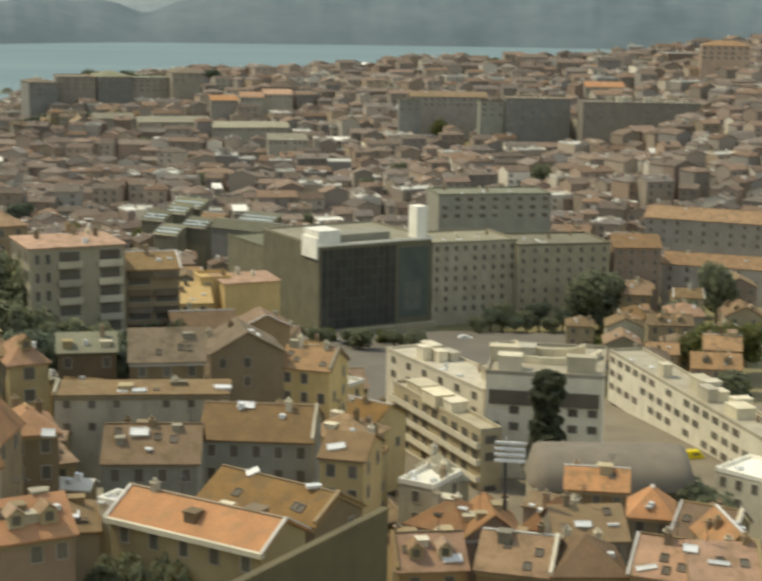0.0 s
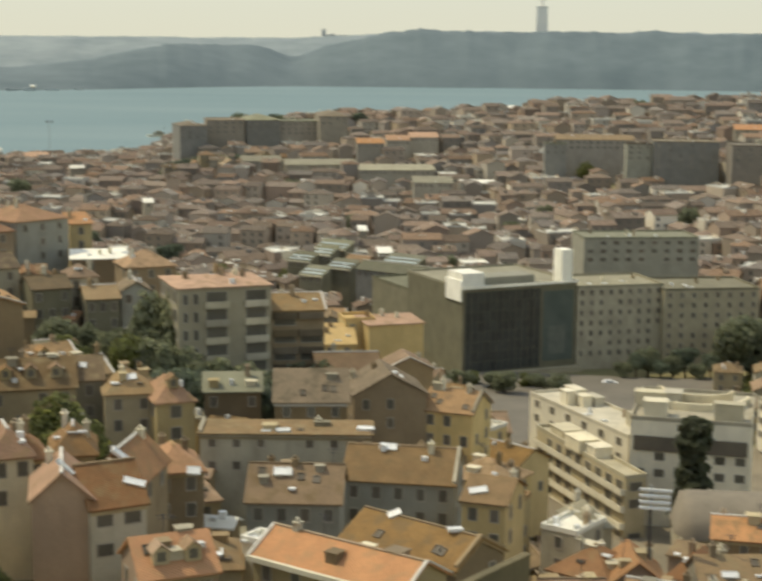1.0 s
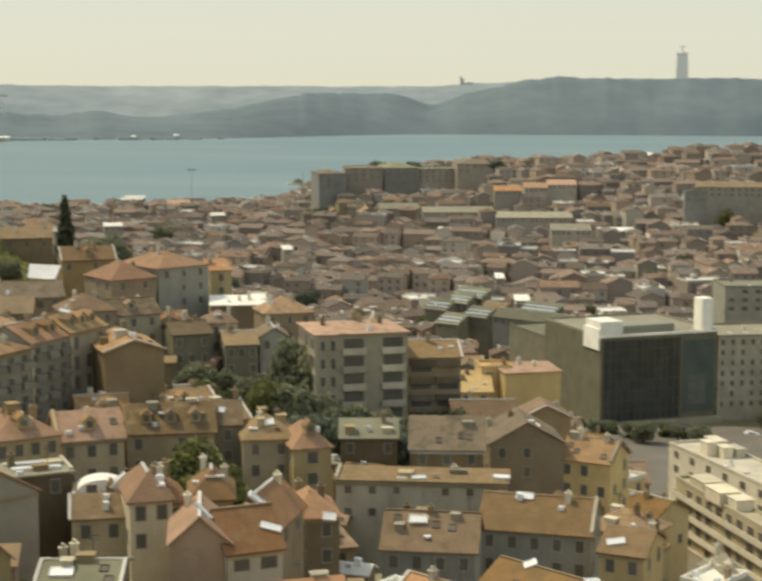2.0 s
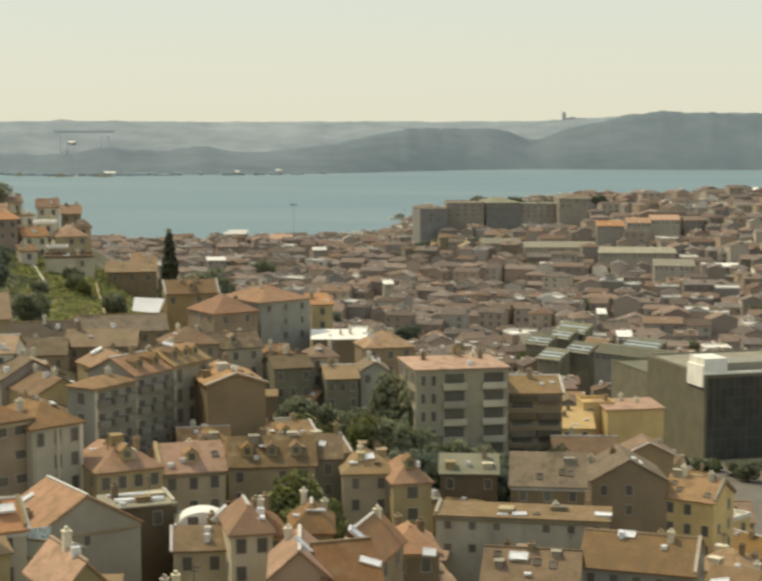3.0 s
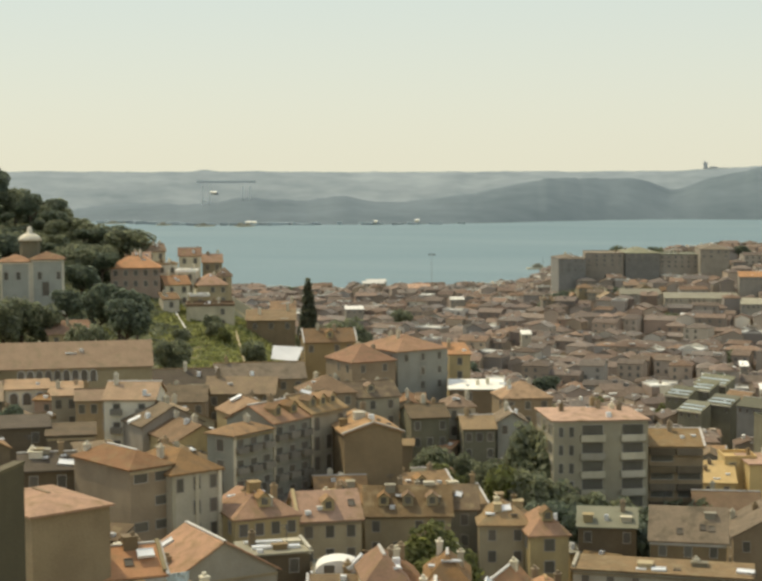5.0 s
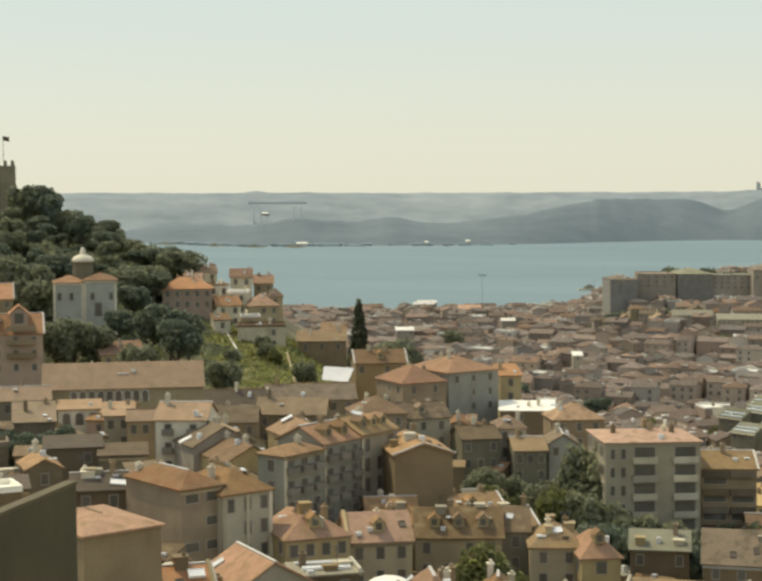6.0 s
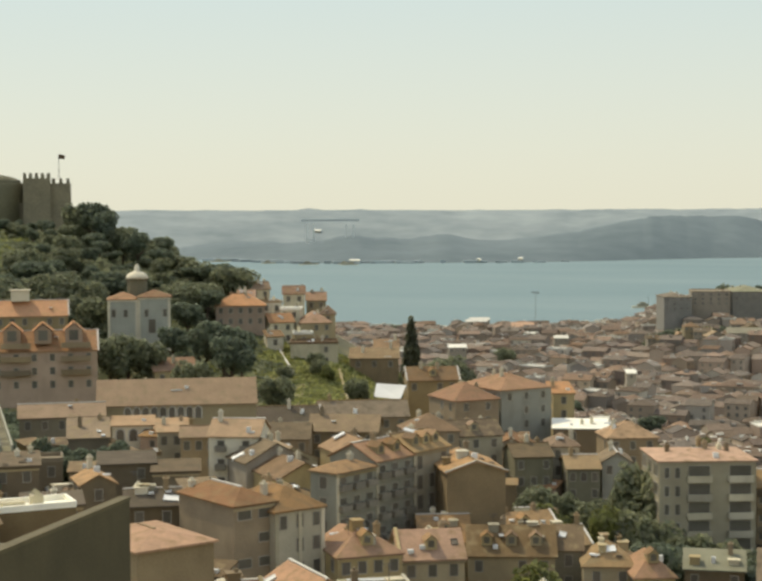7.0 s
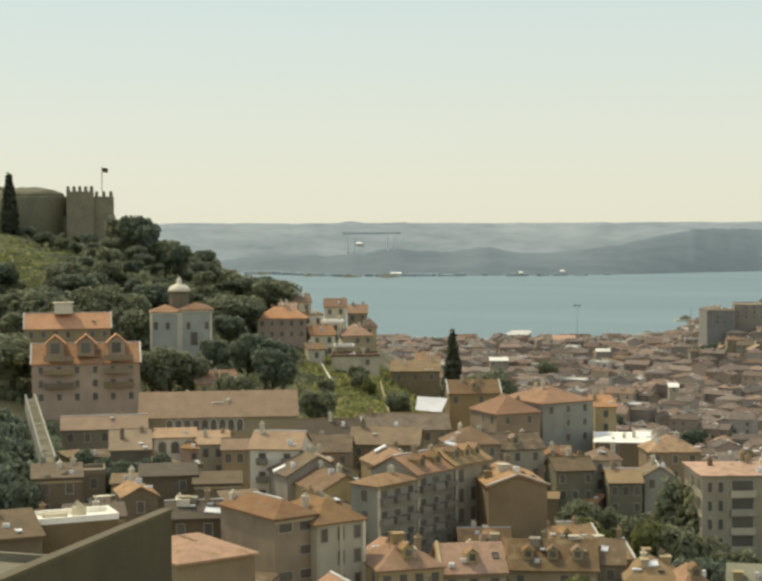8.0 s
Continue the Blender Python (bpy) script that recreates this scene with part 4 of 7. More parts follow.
terrace_block = house(15.1, 310.2, 35.2, 39.6, 10.0, -62, "lime", "pale", "flat", label="pale terraced apartment wing with roof huts", floors=2, cols=6, win=(1.8, 1.4), chimneys=3, name="apartment_block", category="building", side="right")
balcony_block = house(11.9, 274.6, 36.6, 36.4, 4.0, -66, "butter", "pale", "flat", label="cream apartment wing with long balconies", floors=4, cols=9, win=(2.2, 1.5), chimneys=2, name="apartment_block", category="building", side="right")
long_block = house(64.5, 302.9, 32.4, 77.0, 8.0, -76, "lime", "pale", "flat", label="long white apartment block with paired windows", floors=4, cols=18, win=(2.6, 1.3), chimneys=2, name="apartment_block", category="building", side="right")
glass_block = house(-10.5, 455.6, 40.3, 37.0, 36.0, 30, "slate", "grey", "flat", label="office block with a dark glass front and white roof boxes", floors=0, chimneys=0, name="office_block", category="building")
house(-29.0, 480.9, 34.8, 30.0, 26.0, 30, "slate", "slate", "flat", label="grey-green rear wing of the office block", floors=0, chimneys=2, name="office_block", category="building", plain=True)
house(23.9, 464.5, 38.5, 27.1, 22.0, 20, "grey", "grey", "flat", label="grey stone office block with rows of windows", floors=7, cols=9, chimneys=2, name="office_block", category="building")
house(52.1, 469.5, 37.4, 29.1, 22.0, 13, "blue", "grey", "flat", label="pale grey office block beside the square", floors=7, cols=8, chimneys=2, name="office_block", category="building")
house(39.0, 568.3, 39.6, 42.0, 20.0, 11, "stone", "slate", "flat", label="long pale building with a set-back upper storey", floors=3, cols=9, win=(2.0, 1.4), chimneys=3, name="office_block", category="building")
house(77.2, 470.6, 36.2, 14.3, 14.0, 1, "pink", "brown", "gable", rh=3.0, floors=4, cols=4)
house(113.1, 535.1, 35.5, 41.2, 14.0, -22, "hazy", "brown", "gable", rh=3.4, label="long brownish building with a weathered tiled roof", floors=3, cols=9)
house(103.5, 474.8, 29.7, 31.2, 12.0, -20, "hazy", "brown", "gable", rh=3.0, floors=3, cols=6)
# Muted walls on these far blocks carry haze in their colour.
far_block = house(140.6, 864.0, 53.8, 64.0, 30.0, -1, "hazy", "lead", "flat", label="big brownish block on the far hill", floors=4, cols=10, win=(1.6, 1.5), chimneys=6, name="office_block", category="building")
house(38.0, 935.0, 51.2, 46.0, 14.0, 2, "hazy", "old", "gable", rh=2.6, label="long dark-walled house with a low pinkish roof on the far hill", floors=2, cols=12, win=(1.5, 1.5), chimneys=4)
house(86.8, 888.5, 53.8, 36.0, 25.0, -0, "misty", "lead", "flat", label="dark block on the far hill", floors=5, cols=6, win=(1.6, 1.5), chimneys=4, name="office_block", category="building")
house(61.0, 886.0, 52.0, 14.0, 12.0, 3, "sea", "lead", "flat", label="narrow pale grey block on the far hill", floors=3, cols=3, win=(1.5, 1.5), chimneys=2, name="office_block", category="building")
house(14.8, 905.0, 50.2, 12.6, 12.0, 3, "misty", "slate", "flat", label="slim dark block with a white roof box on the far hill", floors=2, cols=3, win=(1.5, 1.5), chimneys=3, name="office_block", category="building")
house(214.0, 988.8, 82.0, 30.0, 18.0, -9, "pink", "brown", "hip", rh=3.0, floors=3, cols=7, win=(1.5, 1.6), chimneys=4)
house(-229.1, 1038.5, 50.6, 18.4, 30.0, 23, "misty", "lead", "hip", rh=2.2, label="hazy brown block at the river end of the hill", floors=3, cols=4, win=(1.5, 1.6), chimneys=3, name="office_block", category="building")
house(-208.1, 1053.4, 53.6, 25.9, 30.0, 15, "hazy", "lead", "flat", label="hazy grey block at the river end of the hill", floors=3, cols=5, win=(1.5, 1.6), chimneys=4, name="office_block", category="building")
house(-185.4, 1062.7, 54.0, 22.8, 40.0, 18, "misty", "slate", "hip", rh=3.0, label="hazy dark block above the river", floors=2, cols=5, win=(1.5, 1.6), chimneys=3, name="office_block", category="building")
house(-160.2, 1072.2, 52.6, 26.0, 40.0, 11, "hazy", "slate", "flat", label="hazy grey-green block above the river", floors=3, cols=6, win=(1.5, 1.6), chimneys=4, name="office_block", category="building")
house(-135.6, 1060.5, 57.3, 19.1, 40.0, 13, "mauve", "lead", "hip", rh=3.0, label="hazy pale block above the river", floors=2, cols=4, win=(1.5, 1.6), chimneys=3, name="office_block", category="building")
for i in range(11):
    hx, hy = polar(8.9 + 0.42 * i, 1014 - 7 * (i * 3 % 4))
    house(hx, hy, land(hx, hy) + 9 + 2.2 * (i * 5 % 4), 8 + 1.5 * (i * 7 % 4), 9.0, 14 + 9 * (i % 3), ("hazy", "mauve", "cream", "hazy", "grey")[i % 5], ("brown", "old", "dark", "brown")[i % 4], ("gable", "hip", "front")[i % 3], floors=2, win=(1.3, 1.5), chimneys=2)
# Far sheds in mauve render, with haze mixed into that colour.
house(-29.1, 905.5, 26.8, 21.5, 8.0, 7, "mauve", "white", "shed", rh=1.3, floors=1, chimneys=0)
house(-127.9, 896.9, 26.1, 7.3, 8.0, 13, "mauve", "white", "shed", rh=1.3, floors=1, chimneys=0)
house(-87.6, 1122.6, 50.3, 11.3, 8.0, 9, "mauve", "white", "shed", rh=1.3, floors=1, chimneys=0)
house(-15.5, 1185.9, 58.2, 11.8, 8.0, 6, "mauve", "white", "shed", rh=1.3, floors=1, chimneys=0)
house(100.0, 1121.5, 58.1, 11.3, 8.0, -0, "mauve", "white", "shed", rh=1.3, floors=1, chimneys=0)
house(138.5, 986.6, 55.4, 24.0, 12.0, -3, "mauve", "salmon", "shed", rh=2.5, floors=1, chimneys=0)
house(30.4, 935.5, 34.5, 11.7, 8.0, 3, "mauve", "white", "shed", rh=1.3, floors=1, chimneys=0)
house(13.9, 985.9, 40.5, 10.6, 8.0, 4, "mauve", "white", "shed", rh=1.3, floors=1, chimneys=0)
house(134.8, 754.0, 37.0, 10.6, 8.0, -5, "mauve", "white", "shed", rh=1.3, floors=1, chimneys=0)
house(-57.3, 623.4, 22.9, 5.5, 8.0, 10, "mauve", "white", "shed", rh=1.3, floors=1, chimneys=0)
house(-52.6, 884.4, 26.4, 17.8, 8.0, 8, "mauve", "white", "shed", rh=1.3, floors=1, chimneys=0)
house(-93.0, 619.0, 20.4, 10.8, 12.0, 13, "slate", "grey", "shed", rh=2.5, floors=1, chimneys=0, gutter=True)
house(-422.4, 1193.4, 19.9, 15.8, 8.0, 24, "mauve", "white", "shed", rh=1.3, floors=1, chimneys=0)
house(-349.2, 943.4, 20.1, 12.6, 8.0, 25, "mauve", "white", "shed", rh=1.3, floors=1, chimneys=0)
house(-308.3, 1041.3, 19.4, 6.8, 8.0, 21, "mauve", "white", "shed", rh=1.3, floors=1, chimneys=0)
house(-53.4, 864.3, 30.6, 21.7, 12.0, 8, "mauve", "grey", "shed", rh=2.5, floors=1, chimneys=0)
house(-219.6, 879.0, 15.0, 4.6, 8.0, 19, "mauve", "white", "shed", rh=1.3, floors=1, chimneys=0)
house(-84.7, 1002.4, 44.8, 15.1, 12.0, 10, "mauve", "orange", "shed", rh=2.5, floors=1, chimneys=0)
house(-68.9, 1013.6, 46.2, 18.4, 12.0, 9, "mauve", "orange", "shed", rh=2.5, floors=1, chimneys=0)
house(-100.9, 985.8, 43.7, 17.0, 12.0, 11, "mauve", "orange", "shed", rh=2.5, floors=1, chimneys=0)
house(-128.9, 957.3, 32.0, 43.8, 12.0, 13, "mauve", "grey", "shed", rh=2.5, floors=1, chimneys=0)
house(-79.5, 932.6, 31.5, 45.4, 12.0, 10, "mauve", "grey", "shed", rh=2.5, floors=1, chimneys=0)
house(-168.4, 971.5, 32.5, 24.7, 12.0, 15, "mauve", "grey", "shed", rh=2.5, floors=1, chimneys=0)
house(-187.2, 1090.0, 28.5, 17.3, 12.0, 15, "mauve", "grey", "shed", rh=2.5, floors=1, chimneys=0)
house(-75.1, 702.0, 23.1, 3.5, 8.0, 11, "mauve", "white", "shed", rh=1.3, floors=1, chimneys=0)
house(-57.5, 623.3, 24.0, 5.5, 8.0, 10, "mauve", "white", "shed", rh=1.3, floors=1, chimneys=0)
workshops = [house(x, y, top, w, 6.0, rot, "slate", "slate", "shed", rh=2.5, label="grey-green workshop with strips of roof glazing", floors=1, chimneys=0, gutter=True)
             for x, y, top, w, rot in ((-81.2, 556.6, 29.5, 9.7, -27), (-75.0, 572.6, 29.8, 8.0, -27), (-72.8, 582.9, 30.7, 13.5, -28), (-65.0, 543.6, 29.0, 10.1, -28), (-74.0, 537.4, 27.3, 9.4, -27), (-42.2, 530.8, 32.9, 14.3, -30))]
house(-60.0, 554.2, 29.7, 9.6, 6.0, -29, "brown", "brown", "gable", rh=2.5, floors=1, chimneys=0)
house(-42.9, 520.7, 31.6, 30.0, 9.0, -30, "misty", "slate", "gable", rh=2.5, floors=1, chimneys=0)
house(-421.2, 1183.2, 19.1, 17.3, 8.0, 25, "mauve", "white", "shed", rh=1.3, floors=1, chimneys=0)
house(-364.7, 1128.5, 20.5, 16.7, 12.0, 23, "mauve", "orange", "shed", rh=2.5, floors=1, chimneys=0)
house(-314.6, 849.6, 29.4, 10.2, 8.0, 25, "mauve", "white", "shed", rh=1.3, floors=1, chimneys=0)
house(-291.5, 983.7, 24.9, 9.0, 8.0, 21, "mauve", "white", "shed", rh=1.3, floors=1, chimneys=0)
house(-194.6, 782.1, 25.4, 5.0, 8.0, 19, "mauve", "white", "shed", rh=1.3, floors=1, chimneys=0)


# ---- white and glass blocks: parts of their own ----
def block_size(ob):
    me = [c for c in ob.children if c.name.startswith("wall")][0].data
    v = [p.co for p in me.vertices]
    return 2 * max(p.x for p in v), 2 * max(p.y for p in v), max(p.z for p in v)


def glaze(ob):
    w, d, h = block_size(ob)
    cols, rows = 12, 8
    pw, ph = w * 0.66 / cols, (h - 4.5) / rows
    m = pane_mesh(round(pw - 0.1, 1), round(ph - 0.1, 1), BLACK_GLASS)
    for i in range(cols):
        for j in range(rows):
            part("pane", m, ob, pose(-w * 0.48 + (i + 0.5) * pw, -d / 2 - 0.01, 3.6 + j * ph))
    for i in range(cols + 1):
        part("mullion", shared(("mullion", round(h)), lambda: mesh_of("mullion", *box(0.12, 0.1, h - 4.2), SHUTTER)), ob, pose(-w * 0.48 + i * pw, -d / 2 - 0.07, 3.4))
    part("banner", mesh_of("banner", *box(w * 0.27, 0.12, h - 7), surface("teal_banner", (0.07, 0.082, 0.068), (0.1, 0.115, 0.094), scale=0.25)), ob, pose(w * 0.34, -d / 2 - 0.1, 5), "faded teal banner")
    part("banner_field", mesh_of("banner_field", *box(w * 0.15, 0.05, h * 0.3), surface("pale_print", (0.2, 0.205, 0.17), (0.13, 0.14, 0.115), scale=0.4)), ob, pose(w * 0.33, -d / 2 - 0.2, 7), "pale printed field")
    white = ROOF["white"]
    for n, sh in (("roof_box", box(7, 9, 4.2, -w / 2 + 4, -d / 2 + 6)), ("roof_box", box(3.6, 4.5, 9.5, w / 2 - 2.6, -d / 2 + 3.4)), ("parapet", box(w + 0.8, 0.8, 0.7, 0, -d / 2 - 0.1)), ("parapet", box(0.8, d * 0.26, 6.0, -w / 2 - 0.1, -d * 0.355, -3.6))):
        part(n, mesh_of(n, *sh, white), ob, pose(0, 0, h), "sunlit white plaster")
    part("roof_box", mesh_of("roof_box", *box(w * 0.5, 8, 2.2, -w * 0.05, -d / 2 + 9), PLASTER["stone"]), ob, pose(0, 0, h), "grey plant room on the roof")
    part("plinth", mesh_of("plinth", *box(w + 1.6, 3.2, 3.1, 0, -d / 2 - 1.2), PLASTER["grey"]), ob)


glaze(glass_block)


def long_balconies(ob, floors, mat):
    w, d, h = block_size(ob)
    for i in range(floors):
        z = h - 2.9 - 3.0 * i
        part("balcony", mesh_of("balcony", *joined([box(w, 0.8, 0.2, 0, -d / 2 - 0.4, z), box(w, 0.14, 1.15, 0, -d / 2 - 0.75, z)] + [box(0.14, 0.7, 0.95, -w / 2 + 0.07 + (w - 0.14) * k / 5, -d / 2 - 0.35, z + 0.2) for k in range(6)]), mat), ob)


long_balconies(balcony_block, 4, PLASTER["lime"])


def loggia_fronts(ob, span, floors, wide, mat):
    """Solid balcony fronts below two columns of loggias, with slabs and side cheeks."""
    w, d, h = block_size(ob)
    front = shared(("front", wide, mat.name), lambda: mesh_of("balcony", *joined([box(wide, 0.7, 0.18, 0, -0.35), box(wide, 0.14, 0.95, 0, -0.63, 0.18), box(0.14, 0.56, 0.95, -wide / 2 + 0.07, -0.28, 0.18), box(0.14, 0.56, 0.95, wide / 2 - 0.07, -0.28, 0.18)]), mat))
    for i in range(floors):
        for j in range(2):
            part("balcony", front, ob, pose(w * (span[0] + (span[1] - span[0]) * (j + 0.5) / 2 - 0.5), -d / 2 - 0.1, h - 2.6 - 3.0 * i - 0.75))


loggia_fronts(loggia_block, (0.2, 1.05), 5, 4.0, PLASTER["pale"])
lw, ld, lh = block_size(loggia_block)
for lf in range(5):
    for lx in (0.08, 0.19):
        add_window(loggia_block, lw * (lx - 0.5), -ld / 2, lh - 2.6 - 3.0 * lf, 0.7, 1.6, 0)
loggia_fronts(brown_block, (0.0, 1.0), 4, 4.2, PLASTER["dark"])


def pilasters(ob, spots, mat, above=0.0):
    """Flat upright strips on a facade, from the ground to the eaves."""
    w, d, h = block_size(ob)
    for px in spots:
        part("pilaster", mesh_of("pilaster", *box(0.5, 0.16, h - above - 0.1, px * (w - 0.5), -d / 2 - 0.06), mat), ob, None, "pale flat pilaster")


for k, ob in enumerate(row):
    pilasters(ob, (-0.5, 0.5) if k == 2 else (-0.5,), PLASTER["pale"], 2.2 if k else 0.0)
pilasters(white_corner, (-0.5, 0.0, 0.5), PLASTER["white"])


def wide_balconies(ob, spots, floors, wide, mat):
    """Long solid balconies in front of a facade, each with its slab and cheeks."""
    w, d, h = block_size(ob)
    front = shared(("wide_balcony", wide, mat.name), lambda: mesh_of("balcony", *joined([box(wide, 1.2, 0.2, 0, -0.6), box(wide, 0.14, 1.0, 0, -1.13, 0.2), box(0.14, 1.0, 1.0, -wide / 2 + 0.07, -0.55, 0.2), box(0.14, 1.0, 1.0, wide / 2 - 0.07, -0.55, 0.2)]), mat))
    for i in range(floors):
        for px in spots:
            part("balcony", front, ob, pose(px * w, -d / 2 - 0.1, h - 3.3 - 3.0 * i), "solid balcony front")


def roof_glazing(ob, rise):
    """Two long strips of pale roof glazing on a lean-to roof."""
    w, d, h = block_size(ob)
    tilt = math.degrees(math.atan2(rise, d))
    m = mesh_of("glazing", *tray(w * 0.92, 0.7, 0.3, 0.06, 0.24), GLAZED)
    for q in (-0.3, 0.02):
        part("glazing", m, ob, pose(0, q * d, h - rise + rise * (q + 0.5) + 0.16, tilt), "pale blue strip of roof glazing")


for ob in workshops:
    roof_glazing(ob, 2.5)


def arcade(ob, n, x0, x1, top, wide, high):
    """A row of round-headed plates with pale surrounds along the front; their dark colour is the openings' inner shade.
    """
    w, d, h = block_size(ob)

    def arch(k, deep):
        r = wide / 2 * k
        p = [(-r, 0), (r, 0)] + [(r * math.cos(math.pi * i / 8), high - wide / 2 + r * math.sin(math.pi * i / 8)) for i in range(9)]
        q = len(p)
        return [(a, y, b) for y in (-deep, 0.05) for a, b in p], [tuple(range(q)), tuple(range(2 * q - 1, q - 1, -1))] + [(i, i + q, (i + 1) % q + q, (i + 1) % q) for i in range(q)]
    rim = mesh_of("surround", *arch(1.28, 0.06), TRIM)
    dark_plate = mesh_of("opening", *arch(1.0, 0.1), SHUTTER)
    for i in range(n):
        m = pose(w * (x0 + (x1 - x0) * (i + 0.5) / n - 0.5), -d / 2, h - top)
        part("surround", rim, ob, m, "pale stone surround")
        part("opening", dark_plate, ob, m, "dark arched plate for a shaded opening")


arcade(arcade_hall, 9, 0.16, 0.66, 6.9, 1.15, 2.2)
arcade(arch_house, 3, 0.04, 0.96, 3.6, 1.4, 2.2)
wide_balconies(pink_house, (-0.25, 0.3), 3, 6.5, PLASTER["brown"])
ow, od, oh = block_size(orange_house)
part("roof_box", mesh_of("roof_box", *joined([box(4.4, 2.4, 2.6, -1.0, -1.2, oh), box(4.9, 2.9, 0.25, -1.0, -1.2, oh + 2.6)]), PLASTER["white"]), orange_house, None, "white box on the ridge")
tw, td, th_ = block_size(terrace_house)
part("stair_head", mesh_of("stair_head", *joined([gable_walls(1.3, 1.6, 1.1, 0.7, "front"), box(2.6, 1.4, 0.5, -2.6, 0.6)]), PLASTER["white"]), terrace_house, pose(0.6, 0.3, th_ + 0.1), "white stair head on the terrace")


def vault(ob, w, d, rise):
    """A white half-round vault lying along the roof, with a dark window in its end."""
    h = block_size(ob)[2] + 0.11
    n = 12
    v = [(w / 2 * -math.cos(math.pi * i / n), s * d / 2, h + 0.5 + rise * math.sin(math.pi * i / n)) for s in (-1, 1) for i in range(n + 1)]
    v += [(q * w / 2, s * d / 2, h) for s in (-1, 1) for q in (-1, 1)]
    k = 2 * (n + 1)
    f = [(i, i + 1, n + 2 + i, n + 1 + i)[::-1] for i in range(n)]
    f += [(k, k + 1, *range(n, -1, -1)), (k + 3, k + 2, *range(n + 1, 2 * n + 2)), (k, 0, n + 1, k + 2), (k + 1, k + 3, 2 * n + 1, n)]
    room = part("vault", mesh_of("vault", v, f, ROOF["white"], smooth=False), ob, None, "white vaulted roof room")
    part("pane", pane_mesh(1.2, 0.9, GLASS), room, pose(-w * 0.2, -d / 2, h + 0.4), "dark window")


vault(vault_house, 5.2, 3.4, 1.3)


def roof_huts(ob, n, seed):
    rnd = random.Random(seed)
    w, d, h = block_size(ob)
    for i in range(n):
        a, b, c = rnd.uniform(2.5, 6), rnd.uniform(2, 4), rnd.uniform(1.4, 3)
        part("roof_hut", mesh_of("roof_hut", *joined([box(a, b, c), box(a + 0.3, b + 0.3, 0.16, 0, 0, c)]), PLASTER["white"]), ob, pose(rnd.uniform(-0.38, 0.38) * w, rnd.uniform(-0.36, 0.36) * d, h + 0.09))


roof_huts(far_block, 9, 8)
roof_huts(white_block, 4, 1)
roof_huts(balcony_block, 4, 2)
roof_huts(long_block, 7, 3)
roof_huts(terrace_block, 6, 5)
bw, bd, bh = block_size(white_block)


def curved_parapet(ob, rx, ry, cx, cy, high, mat):
    """A low wall that sweeps round the roof terrace in half an oval."""
    w, d, h = block_size(ob)
    v, n = [], 20
    for i in range(n + 1):
        t = math.pi * i / n
        for k, z in ((1, 0), (1, high), (0.93, high), (0.93, 0)):
            v.append((cx + rx * k * math.cos(t), cy - ry * k * math.sin(t), h + 0.11 + z))
    f = [(4 * i + k, 4 * i + (k + 1) % 4, 4 * i + 4 + (k + 1) % 4, 4 * i + 4 + k) for i in range(n) for k in range(4)]
    part("parapet", mesh_of("parapet", v, f + [(0, 1, 2, 3), (4 * n + 3, 4 * n + 2, 4 * n + 1, 4 * n)], mat), ob, None, "curved white terrace wall")


curved_parapet(white_block, 9.6, 9.5, 0, 6, 1.3, PLASTER["white"])
curved_parapet(white_block, 6.6, 6.0, 0, 6, 2.2, PLASTER["butter"])
# Flat dark slab on the wall; the recess's shade is its colour.
part("loggia", mesh_of("loggia", *box(bw * 0.94, 0.3, 2.6, 0, -bd / 2 - 0.14, bh - 5.4), SHUTTER), white_block, None, "dark slab in place of a deep shaded loggia")


# ---- near house walls at the foot of the terrace ----
def side_wall_house(ax, ay, bx, by, top, across, label, reach, edge):
    """A house with a tall blank fire wall on its right from a (near) to b (far); the flat-roofed house fills reach of its length."""
    long = math.hypot(bx - ax, by - ay)
    rot = math.degrees(math.atan2(-(bx - ax), by - ay))
    ob = thing("house", ax, ay, land(bx, by) - 6, rot, label, "house")
    h = top - land(bx, by) + 6
    part("fire_wall", mesh_of("fire_wall", *box(0.7, long, h, -0.35, long / 2), PLASTER["olive"]), ob)
    part("coping", mesh_of("coping", *box(0.76, long + 0.2, 0.22, -0.35, long / 2, h), PLASTER[edge]), ob, pose(0, 0, 0.004), "weathered coping")
    if reach:
        part("wall", mesh_of("wall", *box(across, long * reach, h - 1.3, -0.7 - across / 2, long * reach / 2), PLASTER["brown"]), ob)
        part("roof", mesh_of("roof", *tray(across, long * reach, 0.6, 0.3, 0.1), ROOF["grey"]), ob, pose(-0.7 - across / 2, long * reach / 2, h - 1.3))
    TAKEN.append(((ax + bx) / 2, (ay + by) / 2, long * 0.4))


side_wall_house(-49.7, 53.4, -53.6, 84.4, 91.5, 14, "tall house with a blank dark olive side wall", 0.66, "olive")
side_wall_house(-12.2, 107.3, 0.9, 128.0, 66.4, 6, "house with a dark blank wall at the foot of the slope", 0, "olive")


